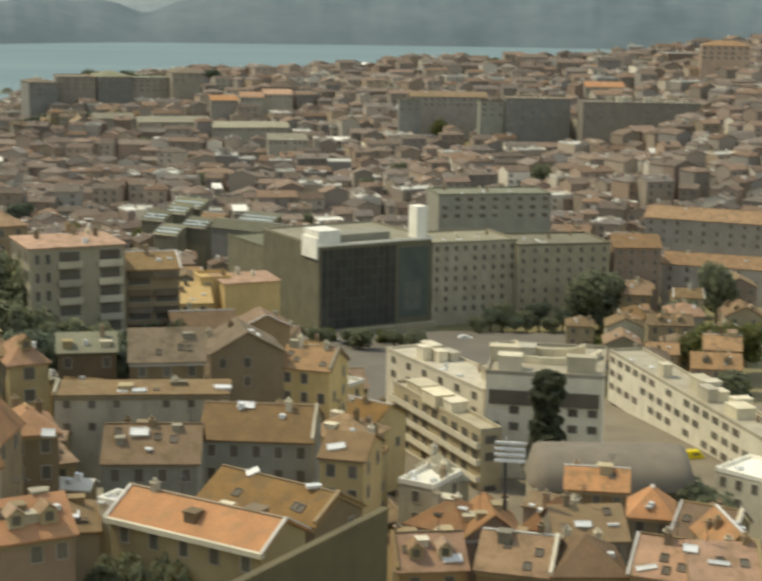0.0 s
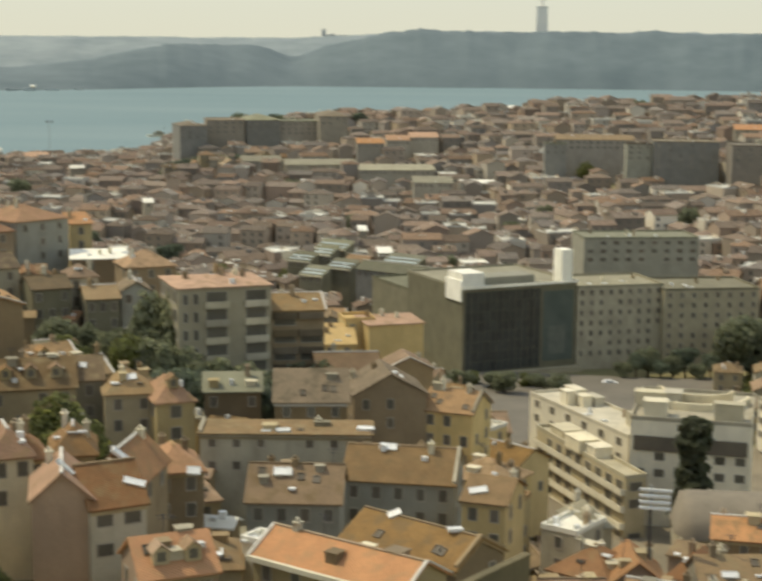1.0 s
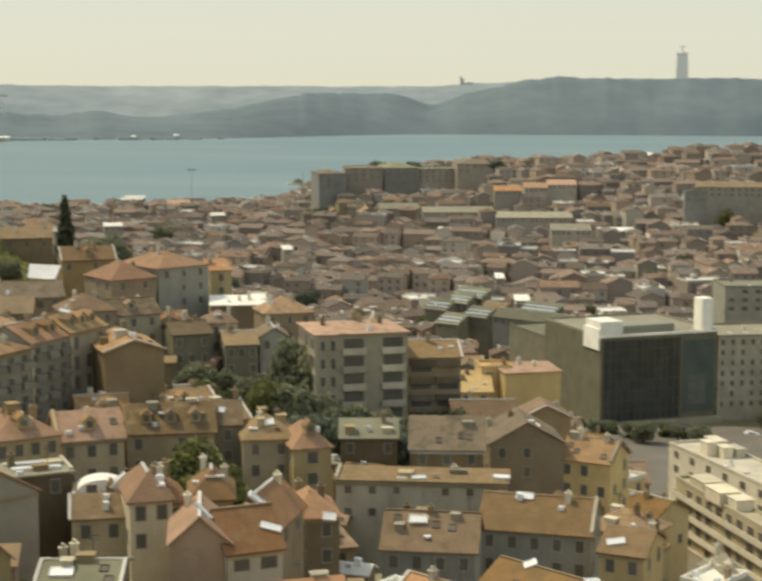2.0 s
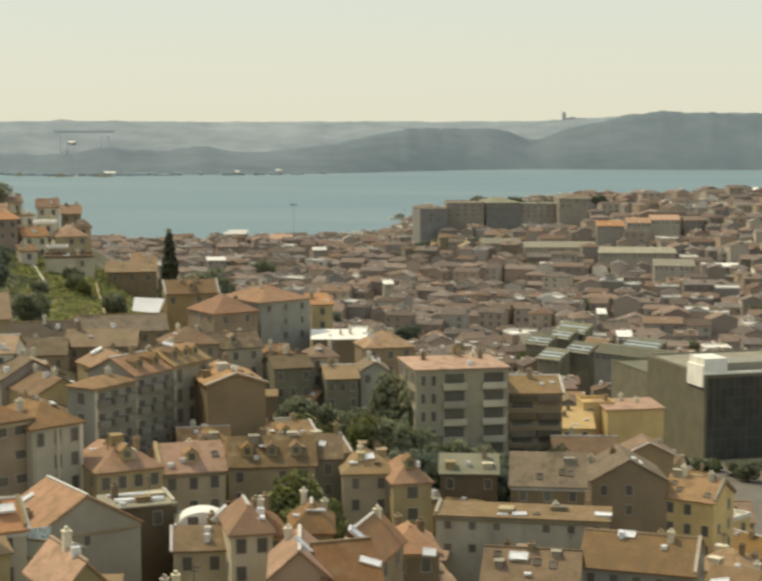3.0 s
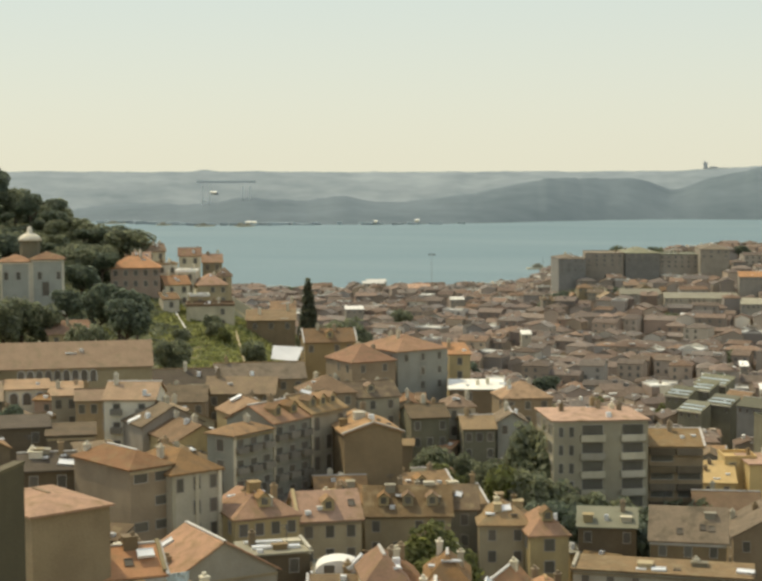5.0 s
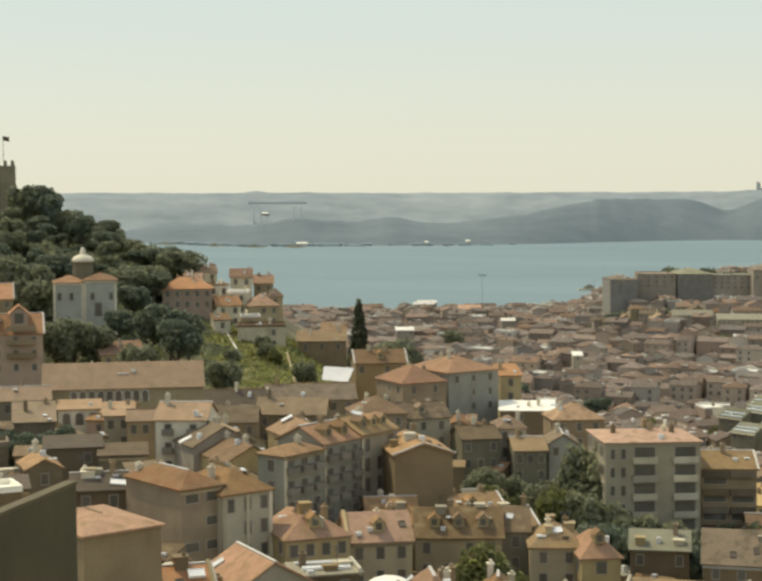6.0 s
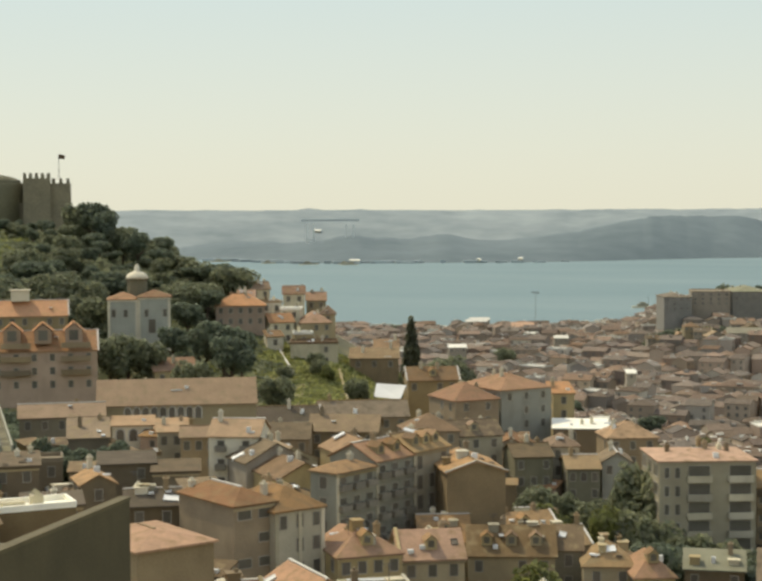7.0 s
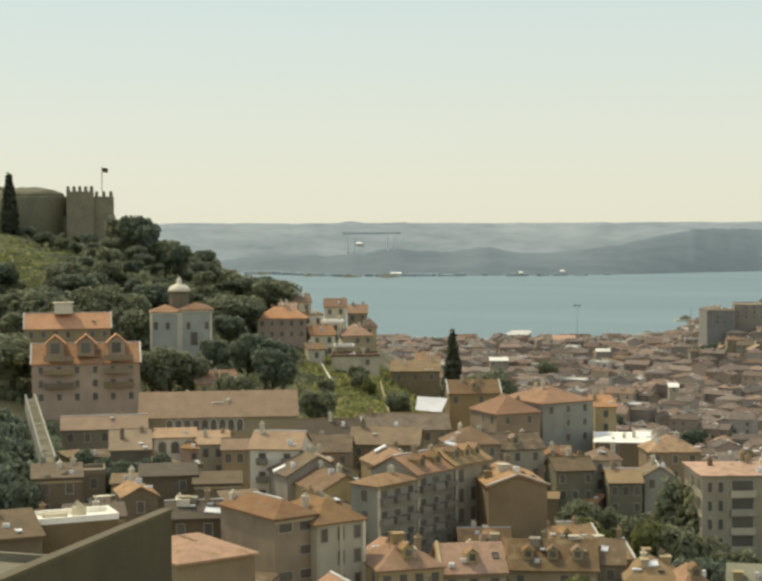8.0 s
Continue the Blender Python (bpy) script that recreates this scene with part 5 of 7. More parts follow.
# ---- white sheets and skylights that lie on the roofs ----
def roof_sheet(x, y, z, nx, ny, w, d, turn):
    """A pale sheet panel lying on a roof whose slope has the upward direction nx, ny."""
    up = Vector((nx, ny, math.sqrt(max(0.1, 1 - nx * nx - ny * ny))))
    side = Vector((math.cos(radians(turn)), math.sin(radians(turn)), 0))
    side = (side - up * side.dot(up)).normalized()
    m = Matrix((side, up.cross(side), up)).transposed().to_4x4()
    ob = new("roof_sheet", mesh_of("roof_sheet", *tray(w, d, 0.34, 0.07, 0.28), BRIGHT))
    ob.matrix_basis = Matrix.Translation((x, y, z)) @ m @ pose(0, 0, -0.12)
    tagged(ob, "bright white sheet panel lying on a tiled roof", "roof panel", "white panels on the roofs")


roof_sheet(-45.1, 145.8, 67.61, 0.63, 0.19, 2.2, 1.1, 2)
roof_sheet(-41.3, 152.5, 67.19, 0.71, -0.04, 2.2, 1.1, 11)
roof_sheet(-38.6, 147.6, 65.80, 0.32, -0.49, 2.2, 0.8, 2)
roof_sheet(-63.9, 183.5, 50.62, 0.09, 0.12, 2.2, 1.1, 3)
roof_sheet(-39.6, 207.1, 43.73, 0.49, 0.11, 2.2, 1.1, 7)
roof_sheet(-40.5, 198.3, 44.66, 0.22, 0.05, 2.2, 1.1, 26)
roof_sheet(-45.2, 228.8, 44.10, 0.23, 0.05, 2.2, 1.1, 22)
roof_sheet(-43.3, 233.5, 42.70, 0.51, 0.10, 2.2, 1.1, 20)
roof_sheet(-28.3, 177.4, 58.84, 0.03, -0.58, 2.2, 1.1, 0)
roof_sheet(-31.3, 196.4, 58.95, 0.01, -0.16, 1.9, 1.1, 10)
roof_sheet(-20.6, 198.2, 59.08, 0.01, -0.16, 2.2, 1.1, -2)
roof_sheet(-16.9, 191.2, 58.59, -0.04, -0.54, 2.2, 1.1, -6)
roof_sheet(-55.0, 208.2, 62.79, 0.18, -0.53, 2.2, 1.1, 30)
roof_sheet(-74.1, 138.8, 71.29, 0.31, -0.39, 1.7, 1.1, 39)
roof_sheet(-78.0, 150.8, 69.20, -0.33, -0.38, 1.9, 1.1, 38)
roof_sheet(-117.7, 256.0, 68.86, -0.32, -0.31, 2.2, 1.1, 35)
roof_sheet(-62.4, 211.4, 63.61, 0.15, -0.48, 1.0, 1.1, 5)
roof_sheet(-62.4, 184.8, 56.33, 0.45, -0.69, 0.9, 1.1, 11)
roof_sheet(-84.7, 206.9, 54.04, 0.36, 0.11, 2.2, 1.1, 26)
roof_sheet(-5.1, 179.8, 56.66, -0.10, -0.39, 2.2, 1.1, 9)
roof_sheet(-13.0, 154.9, 61.21, -0.28, -0.39, 1.4, 1.0, 17)
roof_sheet(-6.5, 150.2, 61.30, 0.00, 0.00, 1.5, 1.0, 16)
roof_sheet(55.0, 422.3, 17.00, -0.05, 0.04, 2.2, 1.1, -22)
roof_sheet(22.9, 286.4, 40.30, 0.00, 0.00, 2.2, 1.1, 0)
roof_sheet(24.1, 425.2, 16.17, 0.01, 0.04, 2.2, 1.1, 2)
roof_sheet(-83.9, 318.4, 64.68, 0.03, -0.11, 2.2, 1.1, 15)
roof_sheet(-103.2, 172.6, 72.79, 0.22, -0.35, 2.2, 1.1, 19)
roof_sheet(-118.4, 218.7, 70.58, -0.31, -0.36, 2.2, 1.1, 27)
roof_sheet(-89.0, 219.7, 75.98, 0.28, -0.24, 2.2, 1.1, 7)
roof_sheet(-108.4, 292.5, 62.30, 0.00, 0.00, 2.2, 1.1, 35)
roof_sheet(-45.3, 227.7, 44.19, 0.23, 0.05, 2.0, 1.1, 24)
roof_sheet(-28.4, 177.4, 58.82, 0.03, -0.58, 1.9, 1.1, 10)
roof_sheet(-1.7, 206.0, 30.64, 0.20, 0.08, 2.2, 1.1, -6)
roof_sheet(28.0, 153.4, 51.90, -0.19, -0.49, 2.2, 0.6, 4)
roof_sheet(34.6, 149.6, 53.95, -0.02, -0.47, 2.2, 0.5, -10)
roof_sheet(23.8, 172.0, 50.07, 0.06, -0.52, 1.9, 0.9, 5)
roof_sheet(8.1, 159.2, 50.45, 0.07, -0.50, 2.1, 1.1, 9)
roof_sheet(32.0, 151.3, 54.82, -0.02, -0.47, 1.5, 1.0, -11)
roof_sheet(-36.1, 164.0, 62.43, 0.20, -0.53, 1.4, 1.1, 9)
roof_sheet(-59.1, 159.7, 66.57, -0.62, -0.32, 2.2, 1.1, 23)
roof_sheet(-36.2, 164.0, 62.42, 0.20, -0.53, 1.4, 1.1, 10)


roof_sheet(-54.4, 131.6, 65.2, 0.05, -0.3, 2.2, 1.4, 12)
roof_sheet(-72.0, 164.6, 66.68, 0.08, -0.11, 5.2, 0.6, 31)
roof_sheet(-70.2, 163.2, 66.6, 0.08, -0.11, 5.6, 0.6, 31)


def tarpaulin(x, y, z, rot, w, h):
    """A crumpled pale sheet hanging down a roof edge."""
    ob = new("tarpaulin")
    n, m = 10, 16
    v = [((i / n - 0.5) * w * (1 - 0.3 * j / m), -0.35 * j / m + 0.3 * noise.noise((i * 0.9, j * 0.9, 4)), -h * j / m + 0.25 * noise.noise((i, j * 0.5, 9))) for j in range(m + 1) for i in range(n + 1)]
    k = len(v)
    v += [(a, b + 0.06, c) for a, b, c in v]
    q = [(j * (n + 1) + i, j * (n + 1) + i + 1, (j + 1) * (n + 1) + i + 1, (j + 1) * (n + 1) + i) for j in range(m) for i in range(n)]
    f = [t[::-1] for t in q] + [tuple(a + k for a in t) for t in q]
    rim = [i for i in range(n + 1)] + [(j + 1) * (n + 1) + n for j in range(m)] + [m * (n + 1) + n - 1 - i for i in range(n)] + [(m - 1 - j) * (n + 1) for j in range(m - 1)]
    f += [(a, b, b + k, a + k) for a, b in zip(rim, rim[1:] + rim[:1])]
    ob.matrix_basis = pose(x, y, z, 0, 0, rot)
    part("sheet", mesh_of("sheet", v, f, surface("pale_tarpaulin", (0.62, 0.68, 0.64), (0.42, 0.48, 0.46), scale=0.8, vary=0, rough=0.5)), ob)
    tagged(ob, "crumpled pale blue tarpaulin hanging from a roof edge", "tarpaulin")


tarpaulin(-72.6, 142.9, 68.4, 49, 2.6, 4.6)


# ---- the castle, its flag and the church ----
def castle(x, y, top, rot):
    ob = thing("castle", x, y, top - 30, rot, "old stone castle tower with battlements on a wooded hill", "castle")
    part("tower", mesh_of("tower", *joined([box(9.5, 12, 28.2, -3.2, 0), box(7.2, 10, 26.4, 5.0, 0.6)]), STONE), ob)
    mer = shared("merlon", lambda: mesh_of("merlon", *joined([box(1.15, 0.8, 1.5), box(0.8, 0.6, 0.35, 0, 0, 1.5)]), STONE))
    for i in range(5):
        for yy in (-5.6, 5.6):
            part("merlon", mer, ob, pose(-7.3 + 2.05 * i, yy, 28.2))
    for i in range(3):
        part("merlon", mer, ob, pose(-7.5, -3.4 + 2.6 * i, 28.2, 0, 0, 90))
        part("merlon", mer, ob, pose(2.6 + 2.5 * i, -4.0, 26.4))
    part("curtain_wall", mesh_of("curtain_wall", *box(44, 3, 19.5, -29, 2), STONE), ob)
    part("bastion", mesh_of("bastion", *lathe([(15.4, 0), (14.2, 21.0), (13.2, 26.2), (12.9, 26.6), (12.2, 26.8)], 40, -21, 9), MOSS, smooth=True), ob)
    top = [(12.6, 26.5)] + [(12.6 * math.cos(q * math.pi / 16), 26.6 + 3.3 * math.sin(q * math.pi / 16)) for q in range(1, 8)] + [(0.2, 30.0)]
    v, f = lathe(top, 40, -21, 9)
    v = [(a, b, c + (0.55 * noise.noise((a * 0.3, b * 0.3, 2)) if c > 26.8 else 0)) for a, b, c in v]
    part("earth_top", mesh_of("earth_top", v, f, MOSS, smooth=True), ob, None, "grassed earth on the bastion")
    for i in range(16):
        part("merlon", mer, ob, pose(-49 + 2.6 * i, 0.9, 19.5))
    TAKEN.append((x, y, 12))


castle(-326.5, 462.3, 123.4, 36)


def flagpole(x, y, z):
    ob = thing("flagpole", x, y, z, 35, "thin pole with a small dark flag on the tower", "flagpole")
    part("pole", mesh_of("pole", *lathe([(0.14, 0), (0.12, 4), (0.08, 8.6)], 8), METAL), ob)
    v = [(0.1 + 0.35 * i, 0.18 * math.sin(i * 1.3), 6.9 + 1.6 * k - 0.05 * i) for k in (0, 1) for i in range(7)]
    v += [(a, b + 0.05, c) for a, b, c in v]
    f = [(i, i + 1, i + 8, i + 7) for i in range(6)] + [(i + 14, i + 21, i + 22, i + 15) for i in range(6)] + [(i + 7, i + 8, i + 22, i + 21) for i in range(6)] + [(i, i + 14, i + 15, i + 1) for i in range(6)]
    part("flag", mesh_of("flag", v, f, surface("flag_cloth", (0.09, 0.14, 0.08), (0.2, 0.06, 0.05), scale=1.2)), ob)


flagpole(-322.8, 465.0, 121.7)


def church(x, y, top, rot):
    """A whitewashed church front of two wings with a domed lantern behind."""
    low = land(x, y) - 3
    h = top - low
    ob = thing("church", x, y, low, rot, "pale church with low tiled wings and a white lantern dome", "church")
    part("wall", mesh_of("wall", *joined([box(7.8, 10, h, -3.8, 0), box(8.2, 9, h + 0.5, 3.9, -0.6)]), PLASTER["church"]), ob)
    part("roof", mesh_of("roof", *roof_shape(7.6, 10, 1.5, "hip"), ROOF["orange"]), ob, pose(-3.9, 0, h))
    part("roof", mesh_of("roof", *roof_shape(8.2, 9, 1.6, "hip"), ROOF["orange"]), ob, pose(3.9, -0.6, h + 0.5))
    part("drum", mesh_of("drum", *lathe([(2.6, h - 2), (2.6, h + 4.4), (2.9, h + 4.5), (2.9, h + 4.9)], 8, -0.4, 4), PLASTER["slate"]), ob)
    part("dome", mesh_of("dome", *lathe([(3.0, h + 4.9), (2.8, h + 5.5), (2.2, h + 6.2), (1.2, h + 6.7), (0.7, h + 6.8), (0.7, h + 7.9), (0.5, h + 8.2), (0.05, h + 8.7)], 16, -0.4, 4), PLASTER["white"], smooth=True), ob, None, "white dome with a small lantern")
    part("door", mesh_of("door", *box(1.7, 0.2, 3.4, 3.4, -5.15, h - 8.5), SHUTTER), ob)
    for px, py in ((-7.4, -5.05), (-0.5, -5.05), (0.15, -5.15), (7.7, -5.15)):
        part("pilaster", mesh_of("pilaster", *box(0.6, 0.2, h - 0.2, px, py), PLASTER["white"]), ob, None, "pale corner pilaster")
    part("cornice", mesh_of("cornice", *joined([box(8.0, 0.3, 0.4, -3.8, -5.05, h - 0.5), box(8.4, 0.3, 0.4, 3.9, -5.15, h)]), PLASTER["white"]), ob, None, "pale cornice")
    for i, dx in enumerate((-6.2, -3.2, 2.0, 6.6)):
        add_window(ob, dx, -5 if dx < 0 else -5.1, h - 4.4, 0.9, 1.8, 0)
    TAKEN.append((x, y, 9))


church(-213.0, 341.0, 87.6, 31)


# ---- trees ----
def crown_mesh(kind, seed, blobs, leaf=0.55, count=900):
    """Many small leaf sprays on the outside of several uneven clumps."""
    rnd = random.Random(seed)
    v, f = [], []
    total = sum(b[3] * b[4] for b in blobs)
    for bx, by, bz, r, rz in blobs:
        for i in range(int(count * r * rz / total)):
            u, t = rnd.uniform(-1, 1), rnd.uniform(0, 2 * math.pi)
            s = math.sqrt(1 - u * u)
            n = Vector((s * math.cos(t), s * math.sin(t), u))
            k = 1 + 0.3 * noise.noise((bx + n.x * 1.7, by + n.y * 1.7, seed + n.z * 1.7)) - abs(rnd.gauss(0, 0.12))
            c = Vector((bx + n.x * r * k, by + n.y * r * k, bz + n.z * rz * k))
            out = (n + Vector((rnd.uniform(-0.8, 0.8), rnd.uniform(-0.8, 0.8), rnd.uniform(-0.4, 0.9)))).normalized()
            a = out.orthogonal().normalized() * leaf * rnd.uniform(0.6, 1.5)
            b = out.cross(a) * rnd.uniform(0.5, 0.9)
            q = len(v)
            v += [tuple(c + a), tuple(c + b * 0.9 + out * leaf * 0.2), tuple(c - a), tuple(c - b)]
            f.append((q, q + 1, q + 2, q + 3))
    return mesh_of("crown", v, f, LEAF[kind])


def trunk_mesh(h, r, limbs, seed):
    rnd = random.Random(seed)
    shapes = [lathe([(r * 1.5, -0.8), (r, 0.5), (r * 0.8, h * 0.55), (r * 0.45, h)], 7)]
    for i in range(limbs):
        t = 2 * math.pi * i / limbs + rnd.uniform(-0.4, 0.4)
        m = pose(0, 0, h * rnd.uniform(0.45, 0.7), 0, 0, math.degrees(t)) @ pose(0, 0, 0, 0, rnd.uniform(38, 60))
        shapes.append(shaped(*lathe([(r * 0.5, 0), (r * 0.35, h * 0.3), (r * 0.12, h * 0.55)], 5), m))
    return mesh_of("trunk", *joined(shapes), BARK)


def tree_kind(kind, seed):
    """Meshes for a tree about ten metres high and its words."""
    rnd = random.Random(seed)
    if kind == "cypress":
        blobs = [(rnd.uniform(-0.1, 0.1), rnd.uniform(-0.1, 0.1), 1.4 + 1.1 * i, 1.45 * (1 - (i / 8.2) ** 1.6) + 0.15, 1.1) for i in range(8)]
        return trunk_mesh(7, 0.22, 0, seed), crown_mesh(kind, seed, blobs, 0.32, 2300)
    if kind == "clipped":
        blobs = [(rnd.uniform(-0.15, 0.15), rnd.uniform(-0.15, 0.15), 1.6 + 1.1 * i, (1.35, 1.45, 1.4, 1.3, 1.15, 0.95, 1.3, 1.2)[i], 1.0) for i in range(8)]
        return trunk_mesh(7, 0.22, 0, seed), crown_mesh("cypress", seed, blobs, 0.32, 2600)
    if kind == "pine":
        blobs = [(rnd.uniform(-2.6, 2.6), rnd.uniform(-2.6, 2.6), rnd.uniform(5.6, 8.2), rnd.uniform(1.6, 2.5), rnd.uniform(1.2, 1.8)) for i in range(8)]
    else:
        blobs = [(rnd.uniform(-2.3, 2.3), rnd.uniform(-2.3, 2.3), rnd.uniform(3.4, 7.6), rnd.uniform(1.5, 2.4), rnd.uniform(1.4, 2.2)) for i in range(10)]
    return trunk_mesh(6.2, 0.34, 5, seed), crown_mesh(kind, seed, blobs, 0.36, 2700)


TREES = {}
NAMES = {"pine": "dark umbrella pine with a dense uneven crown", "oak": "dark green broadleaf tree on the hillside", "green": "fresh green broadleaf tree between the houses", "cypress": "tall slim dark cypress", "clipped": "dark columnar tree with a rounded head before the white block"}


def tree(kind, x, y, height, wide=1.0, variant=0, group=""):
    key = (kind, variant % 3)
    if key not in TREES:
        TREES[key] = tree_kind(kind, 10 * len(TREES) + 3)
    trunk, crown = TREES[key]
    ob = thing("cypress_tree" if kind == "cypress" else "tree", x, y, land(x, y) - 0.2, (x * 37 + y * 11) % 360, NAMES[kind], "tree", group)
    k = height / 10
    ob.scale = (k * wide, k * wide, k)
    part("trunk", trunk, ob)
    part("crown", crown, ob)
    return ob


def wood():
    rnd = random.Random(21)
    n = 0
    for i in range(1500):
        a, d = rnd.uniform(27.6, 41), rnd.uniform(395, 640)
        x, y = polar(a, d)
        if not free(x, y, 2.4) or n >= 205:
            continue
        if (a < 30 and d < 440) or (29.2 < a < 33.5 and d < 432) or (a > 36.2 and 430 < d < 545 and noise.noise((x * 0.04, y * 0.04, 5)) > -0.25):
            continue
        n += 1
        low = 0.5 if a > 34.7 and 470 < d < 575 else 0.68 if 29.5 < a <= 34.7 and d > 440 else 1
        tree(rnd.choice(("pine", "oak", "oak", "pine", "oak")), x, y, low * rnd.choice((7, 8.5, 10, 12, 14)) * rnd.uniform(0.9, 1.1), rnd.uniform(0.95, 1.4), n, "trees of the castle hill")
        TAKEN.append((x, y, 2.2))


wood()


def tree_at(kind, x, y, top, wide=1.0, variant=0):
    """A tree whose tip is at the height top."""
    tree(kind, x, y, max(3.0, top - land(x, y)), wide, variant)
    TAKEN.append((x, y, 3.0))


tree_at("cypress", -151.8, 375.5, 81.3, 0.8)
for tx, ty, top, k in ((-176.5, 223.7, 78.8, 0), (-168.0, 213.9, 77.9, 1), (-158.4, 199.8, 77.6, 2), (-151.1, 192.9, 76.2, 0), (-144.2, 181.8, 76.2, 1), (-138.6, 177.3, 74.8, 2)):
    tree_at("pine", tx, ty, top, 0.65, k)
tree_at("cypress", -335.9, 429.2, 127.4, 0.9, 1)
for tx, ty, top, k in ((-291.2, 430.8, 115.4, 0), (-284.8, 429.1, 114.4, 1), (-279.5, 429.0, 111.5, 2), (-273.2, 428.3, 107.4, 0), (-267.7, 428.2, 104.3, 1)):
    tree_at("pine" if k else "oak", tx, ty, top, 0.75, k)
tree_at("pine", -179.9, 325.6, 84.9, 0.75, 0)
tree_at("pine", -185.2, 326.1, 83.1, 0.7, 1)
tree_at("pine", -177.1, 329.4, 82.6, 0.6, 2)
tree_at("pine", -173.6, 317.6, 82.2, 0.7, 1)
tree_at("pine", -222.2, 379.8, 89.5, 1.1, 1)
tree_at("oak", -199.3, 314.1, 83.1, 1.0, 0)
tree_at("oak", -200.7, 308.4, 82.1, 1.0, 1)
tree_at("oak", -194.3, 314.8, 80.9, 0.8, 2)
tree_at("oak", -227.9, 291.5, 86.4, 1.5, 2)
tree_at("oak", -173.0, 343.9, 72.2, 1.0, 1)
tree_at("green", -165.4, 353.2, 71.7, 0.9, 1)
tree_at("oak", -169.7, 356.7, 72.7, 1.0, 1)
tree_at("oak", -150.8, 392.0, 72.2, 1.0, 0)
tree_at("oak", -148.4, 392.9, 72.6, 0.8, 1)
tree_at("green", -176.5, 403.1, 70.4, 1.0, 2)
for tx, ty, top, kind, wide, k in (
        (-176.5, 304.5, 77.9, "oak", 0.8, 1), (-156.5, 307.5, 75.1, "oak", 0.8, 0),
        (-172.4, 360.9, 74.5, "oak", 0.8, 0), (-146.5, 328.8, 72.0, "oak", 0.7, 1),
        (-197.1, 330.7, 82.5, "pine", 0.8, 1), (-206.6, 354.2, 87.0, "pine", 0.9, 2)):
    tree_at(kind, tx, ty, top, wide, k)
for tx, ty, top, k in ((-55.3, 239.7, 61.0, 0), (-51.5, 241.6, 60.1, 1), (-47.1, 242.5, 60.3, 2), (-42.4, 242.3, 59.7, 0), (-38.5, 247.0, 58.4, 1), (-58.3, 243.1, 62.8, 2), (-36.5, 252.4, 56.9, 1)):
    tree_at("oak", tx, ty, top, 0.8, k)
tree_at("green", -61.2, 193.6, 63.9, 1.0, 0)
tree_at("green", -59.0, 196.3, 62.9, 0.9, 1)
tree_at("green", -61.2, 186.2, 62.4, 0.8, 2)
tree_at("oak", -60.9, 254.8, 70.2, 0.55, 1)
tree_at("pine", -64.0, 260.3, 61.5, 0.6, 0)
tree_at("oak", -70.7, 265.8, 60.8, 0.8, 0)
tree_at("oak", -73.7, 261.8, 60.2, 0.8, 1)
tree_at("oak", -78.2, 263.6, 60.6, 0.8, 2)
tree_at("oak", -81.3, 257.5, 64.0, 0.8, 0)
tree_at("green", -74.6, 247.0, 62.2, 0.9, 1)
tree_at("green", -62.8, 244.0, 62.8, 0.9, 0)
tree_at("oak", -57.0, 243.4, 62.2, 0.8, 2)
tree_at("oak", -53.2, 241.2, 60.8, 0.8, 1)
tree_at("pine", -40.1, 235.6, 58.6, 0.75, 0)
tree_at("pine", -44.7, 233.8, 58.6, 0.75, 2)
tree_at("pine", -48.9, 231.9, 59.2, 0.75, 1)
tree_at("pine", -35.8, 237.3, 57.5, 0.9, 1)
tree_at("pine", -53.2, 234.0, 60.0, 0.9, 2)
tree_at("oak", -36.8, 252.3, 58.0, 0.7, 2)
tree_at("clipped", 28.6, 256.5, 47.6, 0.95, 2)
tree_at("oak", 59.4, 436.0, 37.6, 0.9, 0)
tree_at("oak", 64.9, 440.2, 34.9, 0.7, 1)
tree_at("oak", 96.7, 439.5, 37.9, 0.7, 2)
for i in range(9):
    tx, ty = polar(3.6 - 0.62 * i + 0.2 * (i % 2), 414 - 6 * (i % 3))
    tree_at("oak" if i % 3 else "green", tx, ty, land(tx, ty) + 5.0 + 1.2 * (i % 3), 1.2, i)
for i in range(11):
    tx, ty = polar(-3.68 - 0.45 * i, 436 + 3 * (i % 3))
    tree_at("pine" if i % 2 else "oak", tx, ty, land(tx, ty) + 6.5 + 1.5 * (i % 3), 1.0, i)
tree_at("oak", 80.8, 412.2, 31.3, 1.0, 2)
tree_at("oak", 74.0, 321.6, 35.1, 0.9, 0)
tree_at("green", 79.1, 371.7, 33.7, 1.0, 1)
tree_at("green", 87.9, 369.7, 36.0, 1.0, 2)
tree_at("oak", 48.7, 226.8, 40.5, 0.8, 0)
tree_at("oak", 50.1, 216.3, 40.8, 0.7, 1)
for tx, ty, top, k in ((-155.0, 217.4, 73.2, 0), (-151.7, 215.1, 71.8, 0), (-149.2, 216.3, 71.4, 1), (-146.7, 217.9, 71.4, 2), (-144.3, 219.0, 72.0, 0), (-142.4, 222.0, 72.6, 1), (-147.0, 212.6, 71.0, 1)):
    tree_at("pine", tx, ty, top, 0.55, k)
tree_at("oak", -60.5, 252.9, 67.9, 0.7, 1)
tree_at("oak", -24.3, 137.9, 59.4, 0.7, 1)
tree_at("oak", -20.0, 136.5, 59.7, 0.7, 2)
tree_at("oak", -50.9, 130.4, 65.4, 0.9, 0)
tree_at("green", -48.6, 131.8, 64.8, 0.6, 1)
